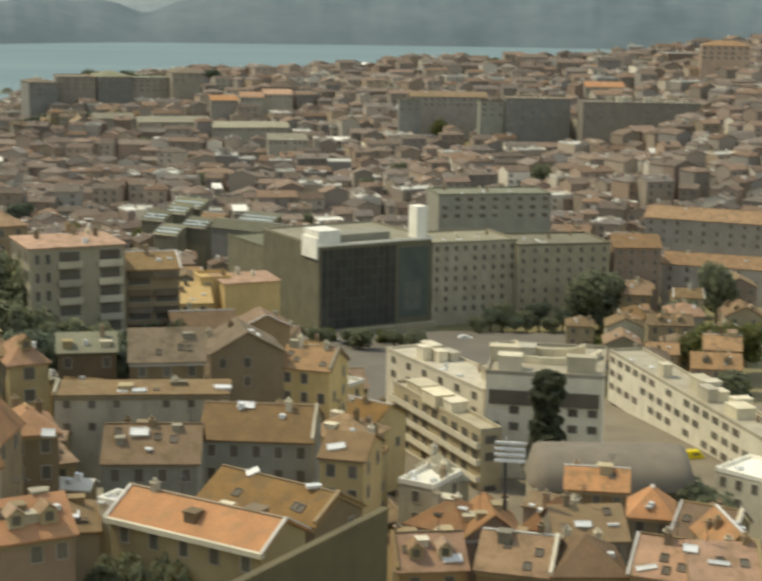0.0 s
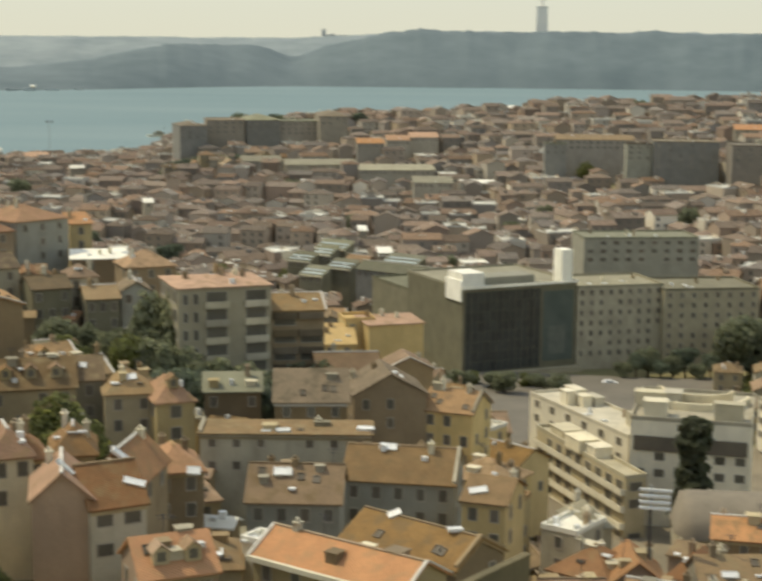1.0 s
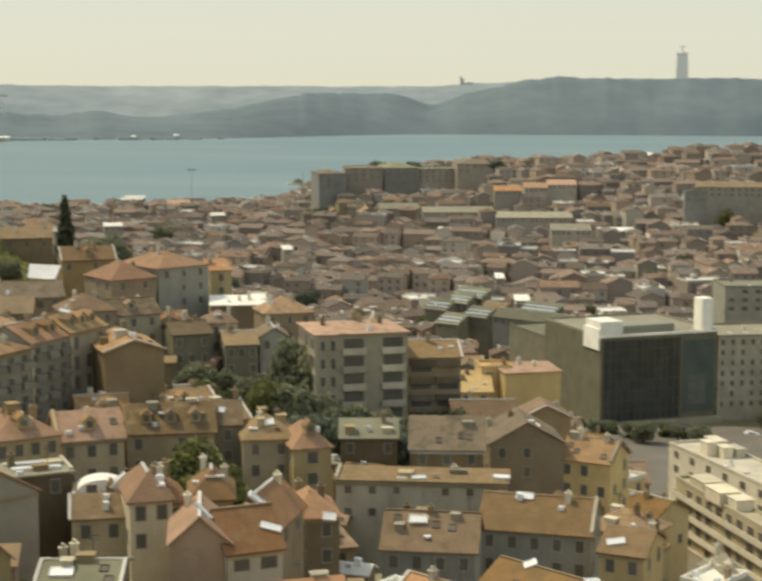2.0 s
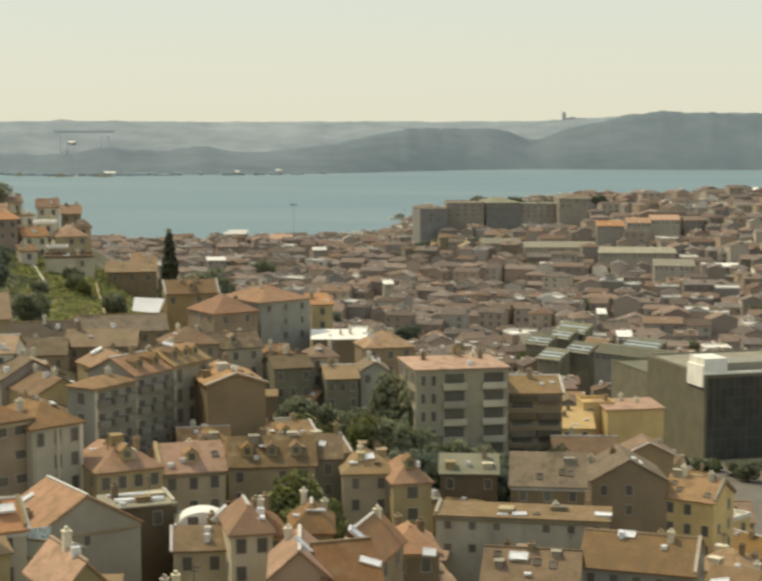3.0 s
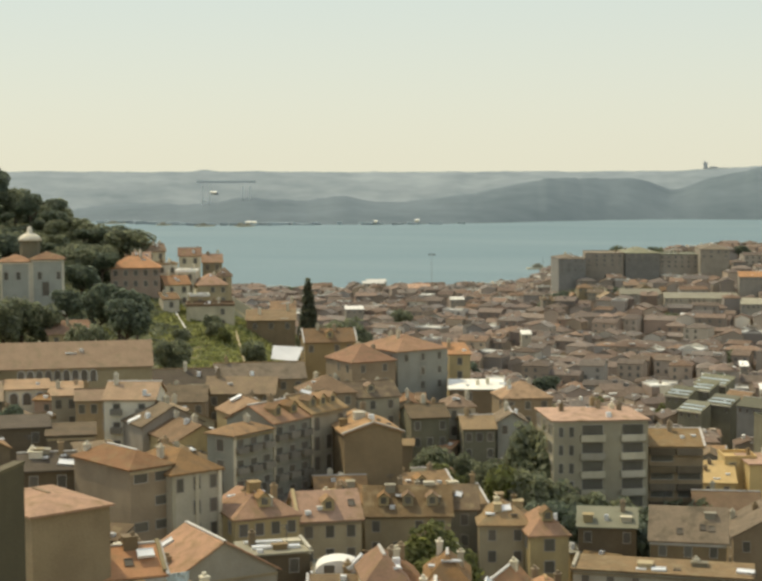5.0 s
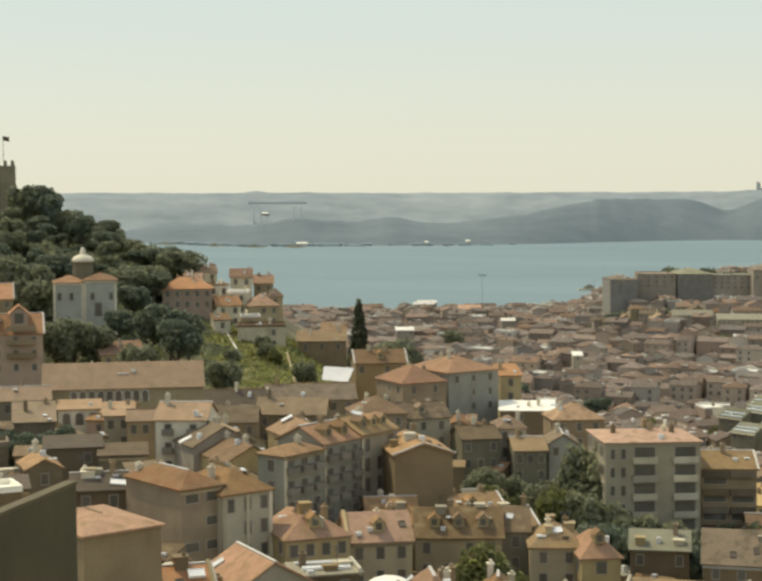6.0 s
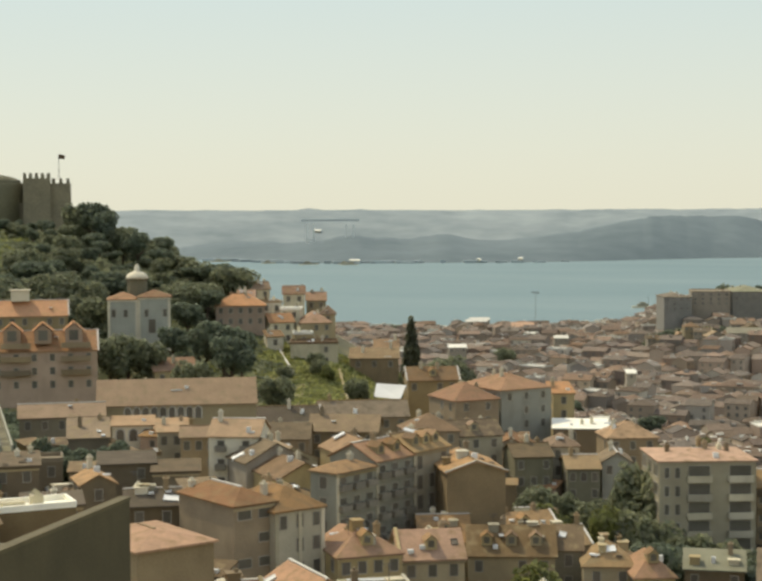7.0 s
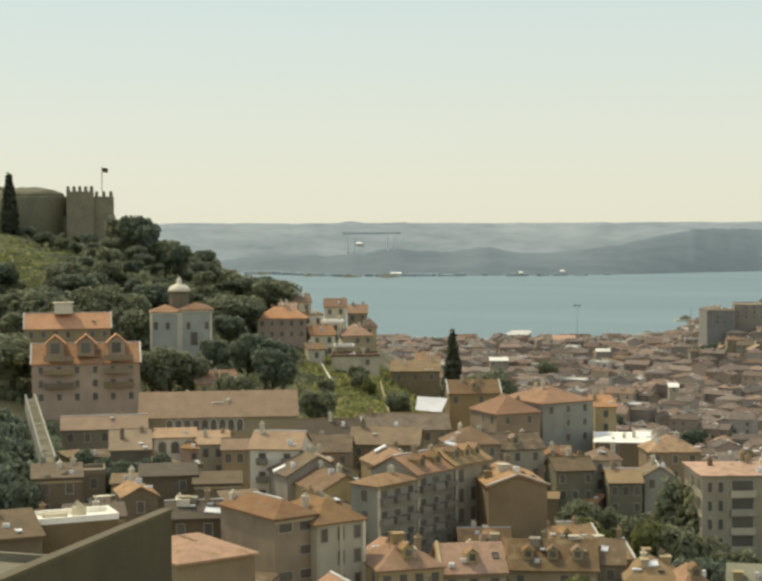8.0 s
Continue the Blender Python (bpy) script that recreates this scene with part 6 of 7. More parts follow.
tree_at("oak", -56.6, 128.2, 64.6, 0.6, 2)
tree_at("green", -53.6, 128.6, 63.6, 0.6, 0)


for tx, ty, top, wide in ((-399.6, 1110.3, 18.2, 0.9), (-356.2, 1177.3, 20.6, 0.9), (-337.7, 1151.5, 20.2, 1.1), (-303.6, 900.2, 27.5, 1.0), (-167.6, 1137.7, 17.7, 1.2), (-214.7, 1160.3, 12.3, 1.0), (-130.9, 1092.2, 44.1, 1.1), (-33.5, 639.1, 22.6, 1.0), (89.7, 552.8, 29.1, 1.0), (78.6, 755.9, 32.2, 1.0)):
    tree_at("oak", tx, ty, max(top, land(tx, ty) + 9), wide, 1)


for i in range(9):
    tx, ty = polar(8.7 + 0.36 * i + 0.12 * (i % 2), 1096 + 5 * (i % 3))
    tree_at("oak" if i % 2 else "pine", tx, ty, 55.5 + 1.4 * (i * 3 % 4), 0.35, i)
for i in range(11):
    tx, ty = polar(9.6 + 0.36 * i, 1000 + 9 * (i * 5 % 4))
    tree_at("oak" if i % 3 else "pine", tx, ty, land(tx, ty) + 11 + 2 * (i * 3 % 4), 1.1, i)


# ---- small things on the slopes and the square ----
def floodlight_mast(x, y, top):
    low = land(x, y)
    ob = thing("floodlight_mast", x, y, low, -8, "tall dark mast with four white light bars", "floodlight")
    h = top - low
    part("pole", mesh_of("pole", *lathe([(0.26, 0), (0.2, h * 0.6), (0.14, h)], 8), METAL), ob)
    for i in range(4):
        part("light_bar", mesh_of("light_bar", *joined([box(3.6, 0.35, 0.3, 0.5, -0.3, h - 0.5 - 0.72 * i), box(0.12, 0.4, 0.72, 0, 0, h - 0.5 - 0.72 * i)]), BRIGHT), ob)


floodlight_mast(14.9, 175.4, 59.2)


def awning(x, y, z):
    ob = thing("awning", x, y, z - 3.2, 20, "taut white canvas awning on thin posts", "awning")
    v = [(-3.4, -2.6, 3.0), (2.4, -2.9, 2.4), (3.6, 2.4, 5.0), (-3.2, 2.6, 5.4), (0, 0, 3.7)]
    v += [(a, b, c - 0.06) for a, b, c in v]
    f = [(0, 1, 4), (1, 2, 4), (2, 3, 4), (3, 0, 4), (6, 5, 9), (7, 6, 9), (8, 7, 9), (5, 8, 9), (1, 0, 5, 6), (2, 1, 6, 7), (3, 2, 7, 8), (0, 3, 8, 5)]
    part("canopy", mesh_of("canopy", v, f, surface("white_canvas", (0.86, 0.85, 0.8), (0.78, 0.77, 0.72), bump=0.05)), ob)
    for px, py, pz in ((-3.3, -2.5, 3.0), (2.3, -2.8, 2.4), (3.5, 2.3, 5.0), (-3.1, 2.5, 5.4)):
        part("post", mesh_of("post", *lathe([(0.07, -4), (0.07, pz - 0.03)], 6, px, py), METAL), ob)


awning(-134.1, 318.9, 68.7)


def stairway(ax, ay, az, bx, by, bz):
    """Steps with a white wall on each side, from a (high) down to b (low)."""
    ob = thing("stairway", bx, by, bz, math.degrees(math.atan2(-(ax - bx), ay - by)), "steep public stairs between pale grey walls", "stairs")
    long, rise = math.hypot(ax - bx, ay - by), az - bz
    n = 30
    for i in range(n):
        part("step", shared("stair_step", lambda: mesh_of("step", *box(1.5, long / n, 1.2), PLASTER["slate"])), ob, pose(0, (i + 0.5) * long / n, rise * i / n - 1.0))
    for s in (-0.9, 0.9):
        v = [(s - 0.15, 0, -2), (s + 0.15, 0, -2), (s + 0.15, long, rise - 2), (s - 0.15, long, rise - 2), (s - 0.15, 0, 1.1), (s + 0.15, 0, 1.1), (s + 0.15, long, rise + 1.1), (s - 0.15, long, rise + 1.1)]
        part("side_wall", mesh_of("side_wall", v, box(1, 1, 1)[1], PLASTER["stone"]), ob)


stairway(-193.2, 252.5, 75.0, -143.7, 192.2, 73.7)


def retaining_wall(ax, ay, bx, by, h, mat):
    za, zb = land(ax, ay), land(bx, by)
    dx, dy = bx - ax, by - ay
    k = math.hypot(dx, dy)
    nx, ny = -dy / k * 0.2, dx / k * 0.2
    v = [(ax - nx, ay - ny, za - 2), (ax + nx, ay + ny, za - 2), (bx + nx, by + ny, zb - 2), (bx - nx, by - ny, zb - 2), (ax - nx, ay - ny, za + h), (ax + nx, ay + ny, za + h), (bx + nx, by + ny, zb + h), (bx - nx, by - ny, zb + h)]
    ob = new("garden_wall", mesh_of("garden_wall", v, box(1, 1, 1)[1], mat))
    tagged(ob, "pale stone garden wall running down the slope", "wall")


retaining_wall(-173.6, 377.0, -153.5, 338.8, 1.2, PLASTER["cream"])
retaining_wall(-179.6, 314.3, -168.8, 318.0, 2.0, TRIM)
retaining_wall(-194.9, 383.3, -175.3, 354.0, 0.9, TRIM)


def vehicle(name, x, y, rot, paint, label, van=False):
    ob = thing(name, x, y, land(x, y) + 0.12, rot, label, "van" if van else "car", "" if van else "cars on the square")
    if van:
        prof = [(-2.4, 0.35), (2.4, 0.35), (2.45, 1.0), (2.0, 1.25), (1.5, 2.1), (-2.35, 2.15)]
    else:
        prof = [(-2.1, 0.35), (2.1, 0.35), (2.1, 0.8), (1.2, 0.92), (0.5, 1.42), (-1.2, 1.45), (-1.9, 0.98), (-2.1, 0.9)]
    n = len(prof)
    v = [(a, s * 0.86 * (0.88 if b > 1.1 else 1), b) for s in (-1, 1) for a, b in prof]
    f = [tuple(range(n)), tuple(range(2 * n - 1, n - 1, -1))] + [((i + 1) % n, i, i + n, (i + 1) % n + n) for i in range(n)]
    key = ("body", van, paint.name)
    part("body", shared(key, lambda: mesh_of("body", v, f, paint)), ob)
    for s in (-1, 1):
        part("side_window", shared(("car_window", van), lambda: mesh_of("side_window", *box(1.5, 0.03, 0.36), GLASS)), ob, pose(-0.35 if not van else 0.6, s * 0.83, 0.98 if not van else 1.3))
        for wx in (-1.35, 1.35):
            part("wheel", shared("wheel", lambda: mesh_of("wheel", *shaped(*lathe([(0.2, -0.11), (0.33, -0.1), (0.33, 0.1), (0.2, 0.11)], 12), pose(0, 0, 0, 90)), METAL)), ob, pose(wx, s * 0.8, 0.33))


WHITE_PAINT = surface("white_car_paint", (0.8, 0.8, 0.78), (0.74, 0.74, 0.72), rough=0.3, bump=0, spec=0.5)
DARK_PAINT = surface("dark_car_paint", (0.06, 0.065, 0.07), (0.045, 0.05, 0.055), rough=0.3, bump=0, spec=0.5)
YELLOW_PAINT = surface("yellow_van_paint", (0.8, 0.66, 0.05), (0.72, 0.58, 0.04), rough=0.35, bump=0, spec=0.5)
for k in range(13):
    vx, vy = polar(7.0 - 0.85 * k + 0.2 * (k % 3), 432 - (k * 7) % 26)
    vehicle("car", vx, vy, 8 + 6 * (k % 4), DARK_PAINT if k % 3 == 1 else WHITE_PAINT, ("dark" if k % 3 == 1 else "white") + " car parked beside the square")
vehicle("van", 59.6, 285.8, 20, YELLOW_PAINT, "bright yellow delivery van beside the white block", True)


def road():
    v, f = [], []
    n, m = 60, 8
    for i in range(n + 1):
        for j in range(m + 1):
            a = -8 + 17 * i / n
            near = 388 - 60 * max(0, (a - 1) / 8) ** 2
            d = near + 48 * j / m - 56 * (1 - j / m) * math.exp(-((a - 0.4) / 1.5) ** 2)
            x, y = polar(a, d)
            v.append((x, y, land(x, y) + 0.9))
    for i in range(n):
        for j in range(m):
            k = i * (m + 1) + j
            f.append((k, k + m + 1, k + m + 2, k + 1)[::-1])
    tagged(new("road", mesh_of("road", v, f, surface("worn_asphalt", (0.2, 0.178, 0.14), (0.14, 0.126, 0.1), scale=0.1, fine=2.0, vary=0.0), smooth=True)), "wide pale asphalt road round the square", "road", kind="structure")


road()


def paved_yard():
    """Paved ground round the white blocks."""
    v, f = [], []
    n, m = 40, 14
    for i in range(n + 1):
        for j in range(m + 1):
            x, y = polar(-14.5 + 17 * i / n, 226 + 122 * j / m)
            v.append((x, y, land(x, y) + 0.7))
    for i in range(n):
        for j in range(m):
            k = i * (m + 1) + j
            f.append((k, k + 1, k + m + 2, k + m + 1))
    tagged(new("pavement", mesh_of("pavement", v, f, surface("pale_paving", (0.27, 0.23, 0.16), (0.19, 0.16, 0.11), scale=0.12, fine=2.0, vary=0.0), smooth=True)), "pale paved yards round the white blocks", "pavement", kind="structure")


paved_yard()


def barrel_hall(x, y, top, w, d, rot):
    """A low hall under one broad rounded lead roof with drawn-in ends."""
    low = land(x, y) - 1
    h = top - low
    ob = thing("hall", x, y, low, rot, "low hall under a broad rounded lead-grey roof", "hall")
    part("wall", mesh_of("wall", *box(w * 0.94, d * 0.9, h), PLASTER["grey"]), ob)
    n, m = 18, 12
    v, f = [], []
    for i in range(n + 1):
        s = -1 + 2 * i / n
        k = (1 - abs(s) ** 16) ** 0.3 if abs(s) < 1 else 0.0
        for j in range(m + 1):
            t = math.pi * j / m
            v.append((s * w / 2, -math.cos(t) * d / 2 * max(0.55, k), h - 0.05 + math.sin(t) ** 0.8 * 5.2 * max(0.04, k)))
    for i in range(n):
        for j in range(m):
            q = i * (m + 1) + j
            f.append((q, q + m + 1, q + m + 2, q + 1))
    part("roof", mesh_of("roof", v, f, ROOF["lead"], smooth=True), ob)
    for i in range(5):
        part("window", window_mesh(1.6, 1.2, GLASS), ob, pose((i - 2) * w * 0.17, -d * 0.45, h - 2.2))
    TAKEN.append((x, y, w * 0.45))


barrel_hall(36.0, 233.1, 36.6, 26, 15, 0)


def scrub(name, count, a0, a1, d0, d1, kind, size, label, seed):
    """Tufts and low bushes over a stretch of slope, thinning out unevenly at its edges."""
    rnd = random.Random(seed)
    v, f = [], []
    for i in range(count):
        a, d = rnd.uniform(a0, a1), rnd.uniform(d0, d1)
        x, y = polar(a, d)
        edge = min((a - a0) / 2, (a1 - a) / 2, (d - d0) / 20, (d1 - d) / 20, 1)
        if noise.noise((x * 0.06, y * 0.06, 7)) * 0.8 + edge < 0.25 or not free(x, y, -2.2):
            continue
        lift = max(0, noise.noise((x * 0.09, y * 0.09, 3))) * 2.2 * size
        z, t, k = land(x, y) + 0.4 + lift * rnd.random(), rnd.uniform(0, math.pi), rnd.uniform(0.35, 0.8) * size
        q = len(v)
        cx, cy = math.cos(t) * k, math.sin(t) * k
        v += [(x - cx, y - cy, z - k), (x + cx, y + cy, z - k), (x + cx * 0.7 + 0.2, y + cy * 0.7 + 0.3, z + k * 0.7), (x - cx * 0.7, y - cy * 0.7 + 0.3, z + k * 0.6)]
        f.append((q, q + 1, q + 2, q + 3))
    tagged(new(name, mesh_of(name, v, f, LEAF[kind])), label, "grass" if kind == "grass" else "scrub", kind="stuff")


scrub("grass", 15000, 21.8, 31.5, 335, 440, "grass", 0.9, "rough green grass and bushes on the slope", 4)
scrub("scrub", 26000, 26.5, 41, 360, 640, "oak", 1.5, "olive undergrowth between the trees of the castle hill", 6)
scrub("meadow", 14000, 35.8, 41, 410, 560, "grass", 1.3, "rough olive meadow on the castle slope", 12)
scrub("slope_scrub", 9000, 33.8, 41, 215, 350, "pine", 1.3, "dark bushes on the shaded slope beside the stairs", 15)
scrub("verge_grass", 6000, -14, -7, 360, 440, "grass", 1.0, "dry green bank beside the square", 8)


# open spots kept free of houses
TAKEN += [(*polar(a, d), r) for a, d, r in CLEAR]


# ---- houses that fill the slopes and the valley ----
def fill_houses():
    rnd = random.Random(5)
    walls = ["cream", "cream", "grey", "pink", "ochre", "cream", "white", "brown", "grey"]
    roofs = ["brown", "old", "orange", "brown", "old", "ochre", "old", "brown"]
    spots = []
    for d in range(150, 660, 13):
        a = -15.0
        while a < 40:
            a += math.degrees(13.5 / d) * rnd.uniform(0.85, 1.2)
            spots.append((a, d + rnd.uniform(-3, 3)))
    count, rest = 0, []
    for a, d in spots:
        x, y = polar(a, d)
        if wooded(a, d) or not free(x, y, 4.5):
            continue
        turn = a + 22 * noise.noise((x * 0.006, y * 0.006, 2)) * 2 + rnd.choice((0, 0, 90))
        w, dp = rnd.uniform(7, 12), rnd.uniform(8, 11)
        eave = land(x, y) + rnd.choice((6, 7.5, 9, 10.5)) * (0.85 if d < 230 else 1)
        spec = (x, y, eave, w, dp, turn, rnd.choice(walls), rnd.choice(roofs), rnd.choice(("gable", "gable", "hip", "front")))
        if count < 165:
            house(*spec, chimneys=rnd.choice((1, 2, 2)), dormers=rnd.choice((0, 0, 0, 1, 2)), floors=2 if d > 300 else 3, cols=max(2, int(w / 3.2)), group="houses of the old town")
            count += 1
        else:
            rest.append(spec)
            TAKEN.append((x, y, 5))
    return rest


def wooded(a, d):
    """True where trees or grass cover the slope below the castle, or a street or square lies open."""
    if 20 < a < 27 and 425 < d < 625:
        return True
    if a > 22.3 and d > 332:
        return d < 480 or a > 26.5
    if d < 150 or (-7 < a < 9 and (388 if a > 2.2 else 320) < d < 440) or (-13.5 < a < 1.5 and 232 < d < 335):
        return True
    return False


REST = fill_houses()


def sheds():
    """Lean-tos and roof terraces crowded between the near houses."""
    rnd = random.Random(17)
    n = 0
    for i in range(4000):
        a, d = rnd.uniform(-14, 39), rnd.uniform(150, 345)
        x, y = polar(a, d)
        if n >= 170 or wooded(a, d) or not free(x, y, 0.3):
            continue
        n += 1
        w, dp = rnd.uniform(3, 5.5), rnd.uniform(2.6, 4.2)
        house(x, y, land(x, y) + rnd.uniform(3.5, 8.5), w, dp, a + rnd.uniform(-35, 35), rnd.choice(("cream", "white", "grey", "ochre", "brown", "pink")), rnd.choice(("white", "grey", "old", "brown", "orange", "old")),
              rnd.choice(("shed", "shed", "flat", "gable")), label=rnd.choice(("small lean-to crowded between the old houses", "little annex with a low roof between houses")), floors=1, cols=1, win=(0.9, 1.1), chimneys=0, name="annex", category="annex", group="annexes of the old town", trim=0.2)
        TAKEN[-1] = (x, y, 1.8)


sheds()


def town(name, specs, label):
    """Many small far houses as one piece of the town: walls, roofs and windows."""
    rnd = random.Random(9)
    vs, fs, ix = [], [], []

    def put(v, f, m, k):
        base = len(vs)
        vs.extend(tuple(m @ Vector(p)) for p in v)
        fs.extend(tuple(i + base for i in q) for q in f)
        ix.extend([k] * len(f))
    for x, y, eave, w, d, rot, wall, roof, kind in specs:
        low = land(x, y) - 2
        h = eave - low
        m = pose(x, y, low, 0, 0, rot)
        rh = (min(w, d) if kind == "hip" else d if kind == "gable" else w) * 0.19
        put(*gable_walls(w, d, h, rh, kind), m, 0)
        pale = rnd.random() < 0.09
        put(*roof_shape(w, d, rh, "flat" if pale else kind, 0.3), m @ pose(0, 0, h), 3 if pale else 1)
        for i in range(3):
            for j in range(2 if w < 11 else 3):
                if rnd.random() < 0.8:
                    put(*box(1.3, 0.1, 1.7, (j + 0.5) * w / (2 if w < 11 else 3) - w / 2, -d / 2 - 0.03, h - 2.6 - 3.2 * i), m, 2)
        for i in range(rnd.choice((0, 1, 1, 2))):
            put(*box(rnd.uniform(0.7, 2.2), 0.8, rnd.uniform(0.8, 1.8), rnd.uniform(-0.3, 0.3) * w, rnd.uniform(-0.1, 0.3) * d, h + rh * 0.5), m, rnd.choice((0, 3)))
        if rnd.random() < 0.4:
            put(*box(rnd.uniform(1.5, 4), rnd.uniform(0.8, 1.6), 0.5, rnd.uniform(-0.35, 0.35) * w, rnd.uniform(-0.4, 0.3) * d, h + rh * 0.55), m, 3)
        if rnd.random() < 0.3:
            put(*box(1.8, 2.4, 1.6, rnd.uniform(-0.3, 0.3) * w, -0.2 * d, h + rh * 0.4), m, 0)
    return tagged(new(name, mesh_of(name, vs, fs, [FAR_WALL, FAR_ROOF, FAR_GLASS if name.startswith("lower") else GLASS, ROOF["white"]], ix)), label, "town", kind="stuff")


def far_specs():
    rnd = random.Random(11)
    out = []
    d = 640.0
    while d < 1345:
        a = -15.5
        while a < 40:
            a += math.degrees(rnd.uniform(10, 16) / d)
            dd = d + rnd.uniform(-4, 4)
            x, y = polar(a, dd)
            if a > 26 and dd < 900 and land(x, y) > 60:
                continue
            if not free(x, y, 5) or land(x, y) < 2:
                continue
            turn = 14 + 60 * noise.noise((x * 0.0028, y * 0.0028, 2)) + rnd.choice((0, 90)) + rnd.uniform(-8, 8)
            w, dp = rnd.uniform(8, 18), rnd.uniform(8, 12)
            out.append((x, y, land(x, y) + rnd.uniform(6, 15), w, dp, turn, "", "", rnd.choice(("gable", "gable", "hip"))))
        d += 13.0
    return out


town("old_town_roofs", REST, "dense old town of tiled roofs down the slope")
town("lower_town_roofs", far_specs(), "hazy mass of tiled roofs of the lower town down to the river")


# ---- across the river ----
def far_buildings():
    """Low quays and sheds along the far bank, thick near the shipyard and thin elsewhere."""
    rnd = random.Random(3)
    shapes = []
    for i in range(95):
        a = rnd.uniform(21.5, 29.5) if i < 70 else rnd.uniform(16, 31)
        d = shoreline(a) + rnd.uniform(-10, 22)
        x, y = polar(a, d)
        shapes.append(shaped(*box(rnd.uniform(6, 30), 12, rnd.uniform(2.5, 6)), pose(x, y, -0.5, 0, 0, a + rnd.uniform(-20, 20))))
    # Pale bluish colour with the haze over the far bank painted in.
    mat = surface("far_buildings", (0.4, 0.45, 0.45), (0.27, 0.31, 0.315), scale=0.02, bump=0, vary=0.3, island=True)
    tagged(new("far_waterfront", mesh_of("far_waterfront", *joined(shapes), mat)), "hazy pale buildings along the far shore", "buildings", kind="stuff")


far_buildings()


def far_shed(a, d, z, wide, high, label="large white shed shining on the far shore"):
    """A long white shed with a shallow roof, across the river."""
    x, y = polar(a, d)
    ob = thing("shed", x, y, z, a, label, "shed", "white sheds on the far shore")
    part("wall", mesh_of("wall", *box(wide, 30, high), PLASTER["white"]), ob)
    part("roof", mesh_of("roof", *roof_shape(wide, 30, high * 0.5, "gable", 1.0, 0.6), ROOF["white"]), ob, pose(0, 0, high))


far_shed(25.45, 4105, 50, 17, 4.8)
far_shed(24.79, 3975, 24, 12, 5.4)
far_shed(24.08, 3185, 3, 21, 3.0)
far_shed(17.36, 3520, 23, 21, 2.3)
far_shed(17.98, 3190, 5, 8, 3.6)
far_shed(19.5, 3175, 4, 6, 3.0)


def hill_block(a, d, low):
    """A tall building with a low wing on the far ridge."""
    x, y = polar(a, d)
    ob = thing("tower_block", x, y, low, a, "hazy tower block with a low wing on the far ridge", "building")
    # Distance haze is part of this concrete's flat grey.
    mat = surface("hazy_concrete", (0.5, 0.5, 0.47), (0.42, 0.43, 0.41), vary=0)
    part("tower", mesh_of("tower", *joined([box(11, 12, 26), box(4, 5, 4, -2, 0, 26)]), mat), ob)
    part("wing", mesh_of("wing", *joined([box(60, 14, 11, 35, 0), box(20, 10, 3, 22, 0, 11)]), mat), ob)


hill_block(7.55, 4480, 104)


def gantry_crane(a0, a1, d, top):
    (ax, ay), (bx, by) = polar(a0, d), polar(a1, d)
    long = math.hypot(bx - ax, by - ay)
    ob = thing("gantry_crane", (ax + bx) / 2, (ay + by) / 2, 0, (a0 + a1) / 2, "huge hazy shipyard gantry crane on the far shore", "crane")
    # Haze painted into the steel: beam pale, legs paler still.
    mat = surface("hazed_beam_steel", (0.5, 0.53, 0.52), (0.45, 0.48, 0.47), vary=0)
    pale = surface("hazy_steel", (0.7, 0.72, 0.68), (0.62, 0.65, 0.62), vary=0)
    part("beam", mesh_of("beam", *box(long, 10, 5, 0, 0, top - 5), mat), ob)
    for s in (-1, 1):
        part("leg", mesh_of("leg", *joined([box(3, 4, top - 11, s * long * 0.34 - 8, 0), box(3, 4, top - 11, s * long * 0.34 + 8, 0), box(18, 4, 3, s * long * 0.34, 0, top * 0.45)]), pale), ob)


gantry_crane(26.05, 23.9, 3560, 88)


def monument(x, y, low, high):
    """A tall pedestal of four piers under a statue with spread arms, far off: one plain shape."""
    h = high - low
    k = h / 110
    sh = [shaped(*lathe([(27 * k, 0), (24 * k, 74 * k), (26 * k, 76 * k), (26 * k, 81 * k), (5 * k, 81 * k)], 4), pose(0, 0, 0, 0, 0, 45)),
          lathe([(4.8 * k, 80 * k), (3.8 * k, 96 * k), (2.2 * k, 103 * k), (2.0 * k, 108 * k), (0.6 * k, 110 * k)], 10), box(22 * k, 3 * k, 3.0 * k, 0, 0, 99 * k)]
    ob = new("monument", mesh_of("monument", *joined(sh), surface("far_concrete", (0.85, 0.8, 0.7), (0.76, 0.72, 0.64), vary=0)))
    ob.matrix_basis = pose(x, y, low, 0, 0, 0)
    tagged(ob, "pale stone monument towering over the far shore", "monument")


MX, MY = polar(-0.35, 4080)
monument(MX, MY, 128, 215)


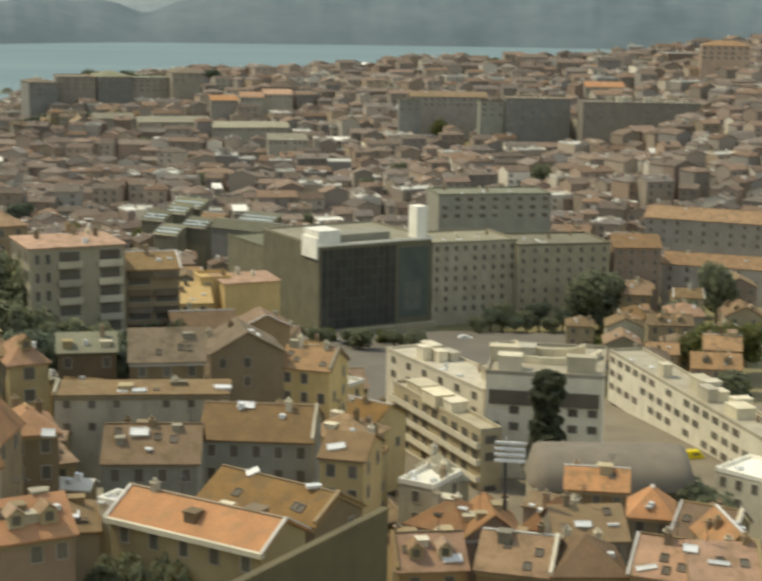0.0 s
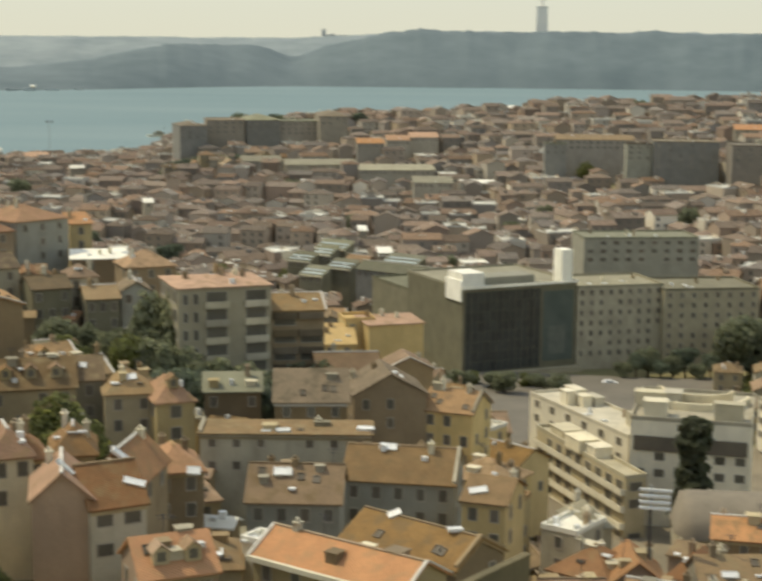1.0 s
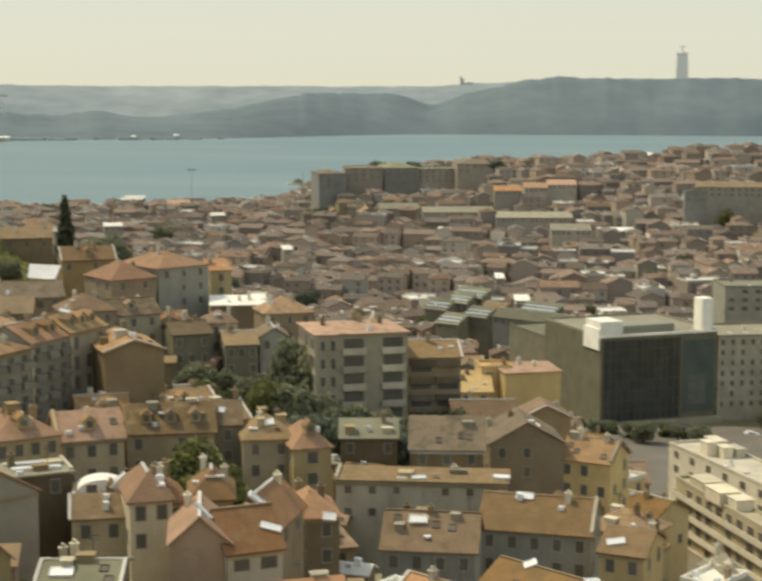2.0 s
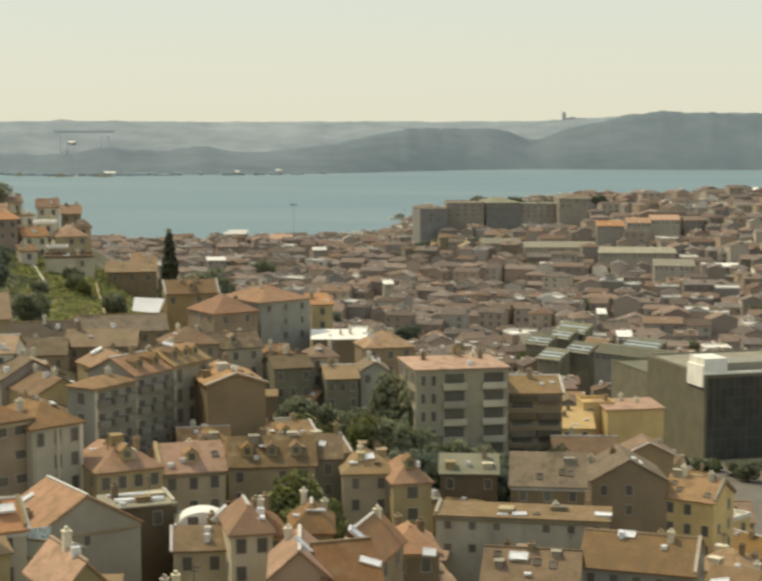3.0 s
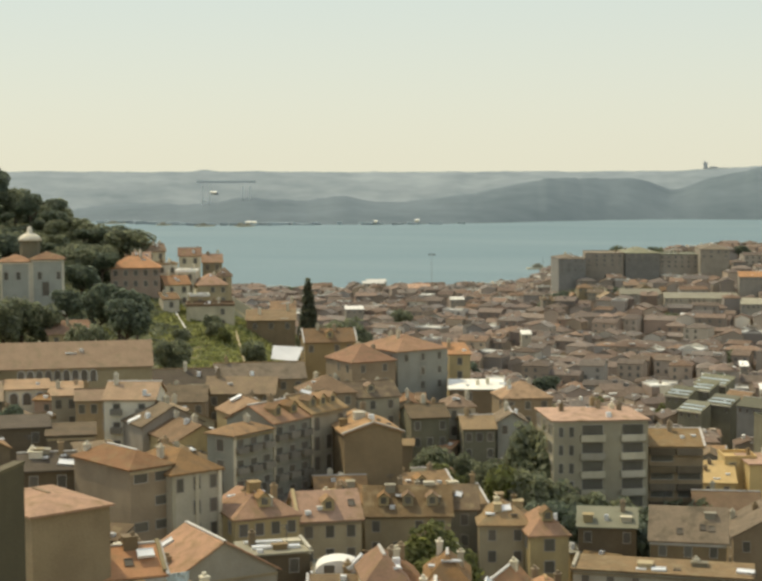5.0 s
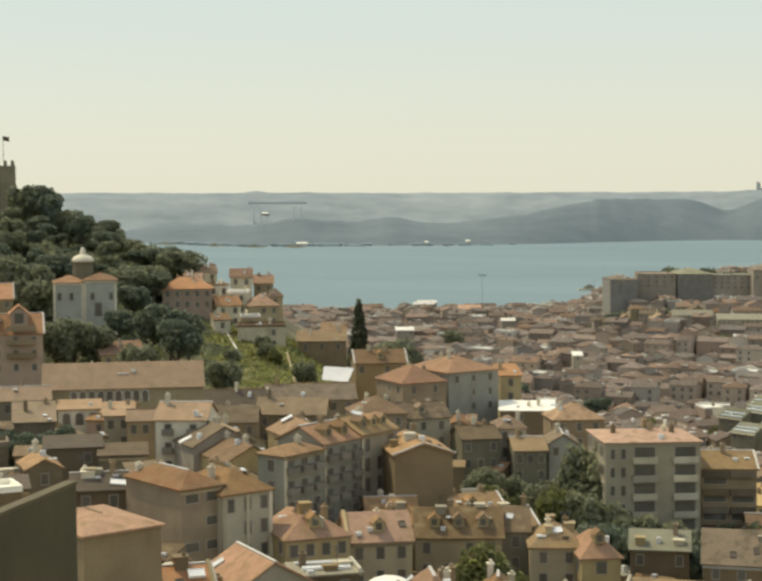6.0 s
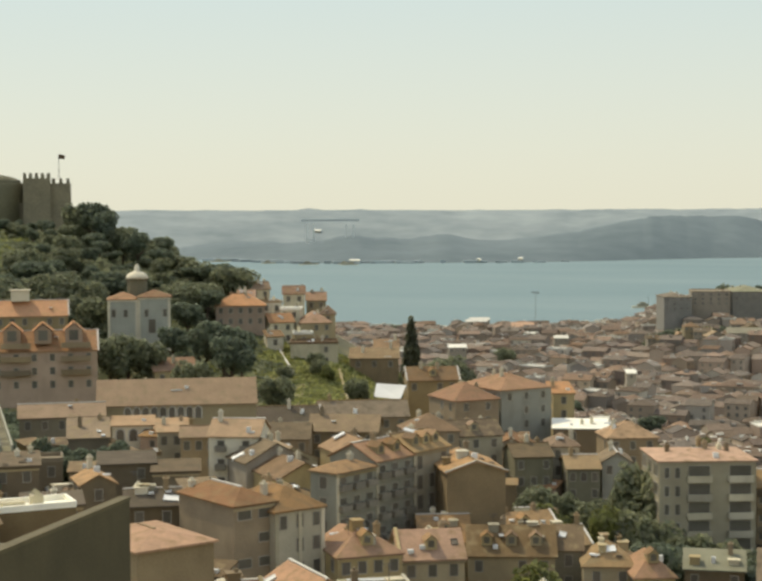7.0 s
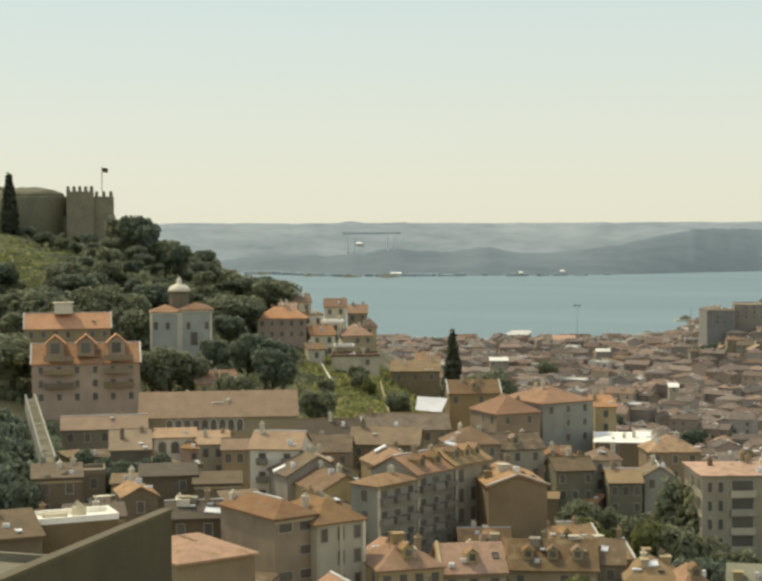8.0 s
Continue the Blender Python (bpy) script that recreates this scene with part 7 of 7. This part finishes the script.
def boat(a, d, long, label, mast):
    x, y = polar(a, d)
    ob = thing("boat", x, y, 0, a + 15, label, "boat")
    white = PLASTER["grey"]
    v = [(-long / 2, -2, 2), (long * 0.3, -2.2, 2), (long / 2, 0, 2.6), (long * 0.3, 2.2, 2), (-long / 2, 2, 2), (-long / 2, -1.4, -0.3), (long * 0.28, -1.5, -0.3), (long * 0.44, 0, -0.3), (long * 0.28, 1.5, -0.3), (-long / 2, 1.4, -0.3)]
    f = [(0, 1, 2, 3, 4), (9, 8, 7, 6, 5)] + [((i + 1) % 5, i, i + 5, (i + 1) % 5 + 5) for i in range(5)]
    part("hull", mesh_of("hull", v, f, PLASTER["white"]), ob)
    part("cabin", mesh_of("cabin", *joined([box(long * 0.4, 2.8, 2.6, -long * 0.1, 0, 2), box(long * 0.2, 2.2, 1.8, -long * 0.1, 0, 4.6)]), white), ob)
    if mast:
        part("mast", mesh_of("mast", *lathe([(0.25, 2), (0.12, 2 + mast)], 6, long * 0.1), METAL), ob)


boat(13.45, 1735, 30, "pale ship moored off the end of the hill", 11)


def moored_boats():
    rnd = random.Random(8)
    for i in range(6):
        a = rnd.uniform(23, 29)
        boat(a, shoreline(a) - 40 - rnd.uniform(0, 40), rnd.uniform(22, 60), "white vessel moored at the far quay", 0)


moored_boats()


def radio_mast(a, d, top, label):
    x, y = polar(a, d)
    ob = thing("street_mast", x, y, land(x, y), a, label, "mast")
    h = top - land(x, y)
    part("pole", mesh_of("pole", *lathe([(0.2, 0), (0.1, h)], 6), IRON), ob)
    part("crosspiece", mesh_of("crosspiece", *joined([box(5.5, 0.9, 0.5, 0, 0, h - 0.5), box(1.6, 1.2, 0.7, -2.2, 0, h - 1.0), box(1.6, 1.2, 0.7, 2.2, 0, h - 1.0)]), METAL), ob, None, "dark lamp crossbar")


radio_mast(17.44, 1290, 41, "slim lamp mast near the river bank")


def town_trees():
    rnd = random.Random(31)
    for i in range(46):
        a, d = rnd.uniform(-13, 24), rnd.uniform(480, 1250)
        x, y = polar(a, d)
        if land(x, y) > 3 and not wooded(a, d):
            tree(rnd.choice(("oak", "oak", "pine", "green")), x, y, rnd.uniform(12, 17), rnd.uniform(0.7, 1.2), i, "trees between the far roofs")


town_trees()
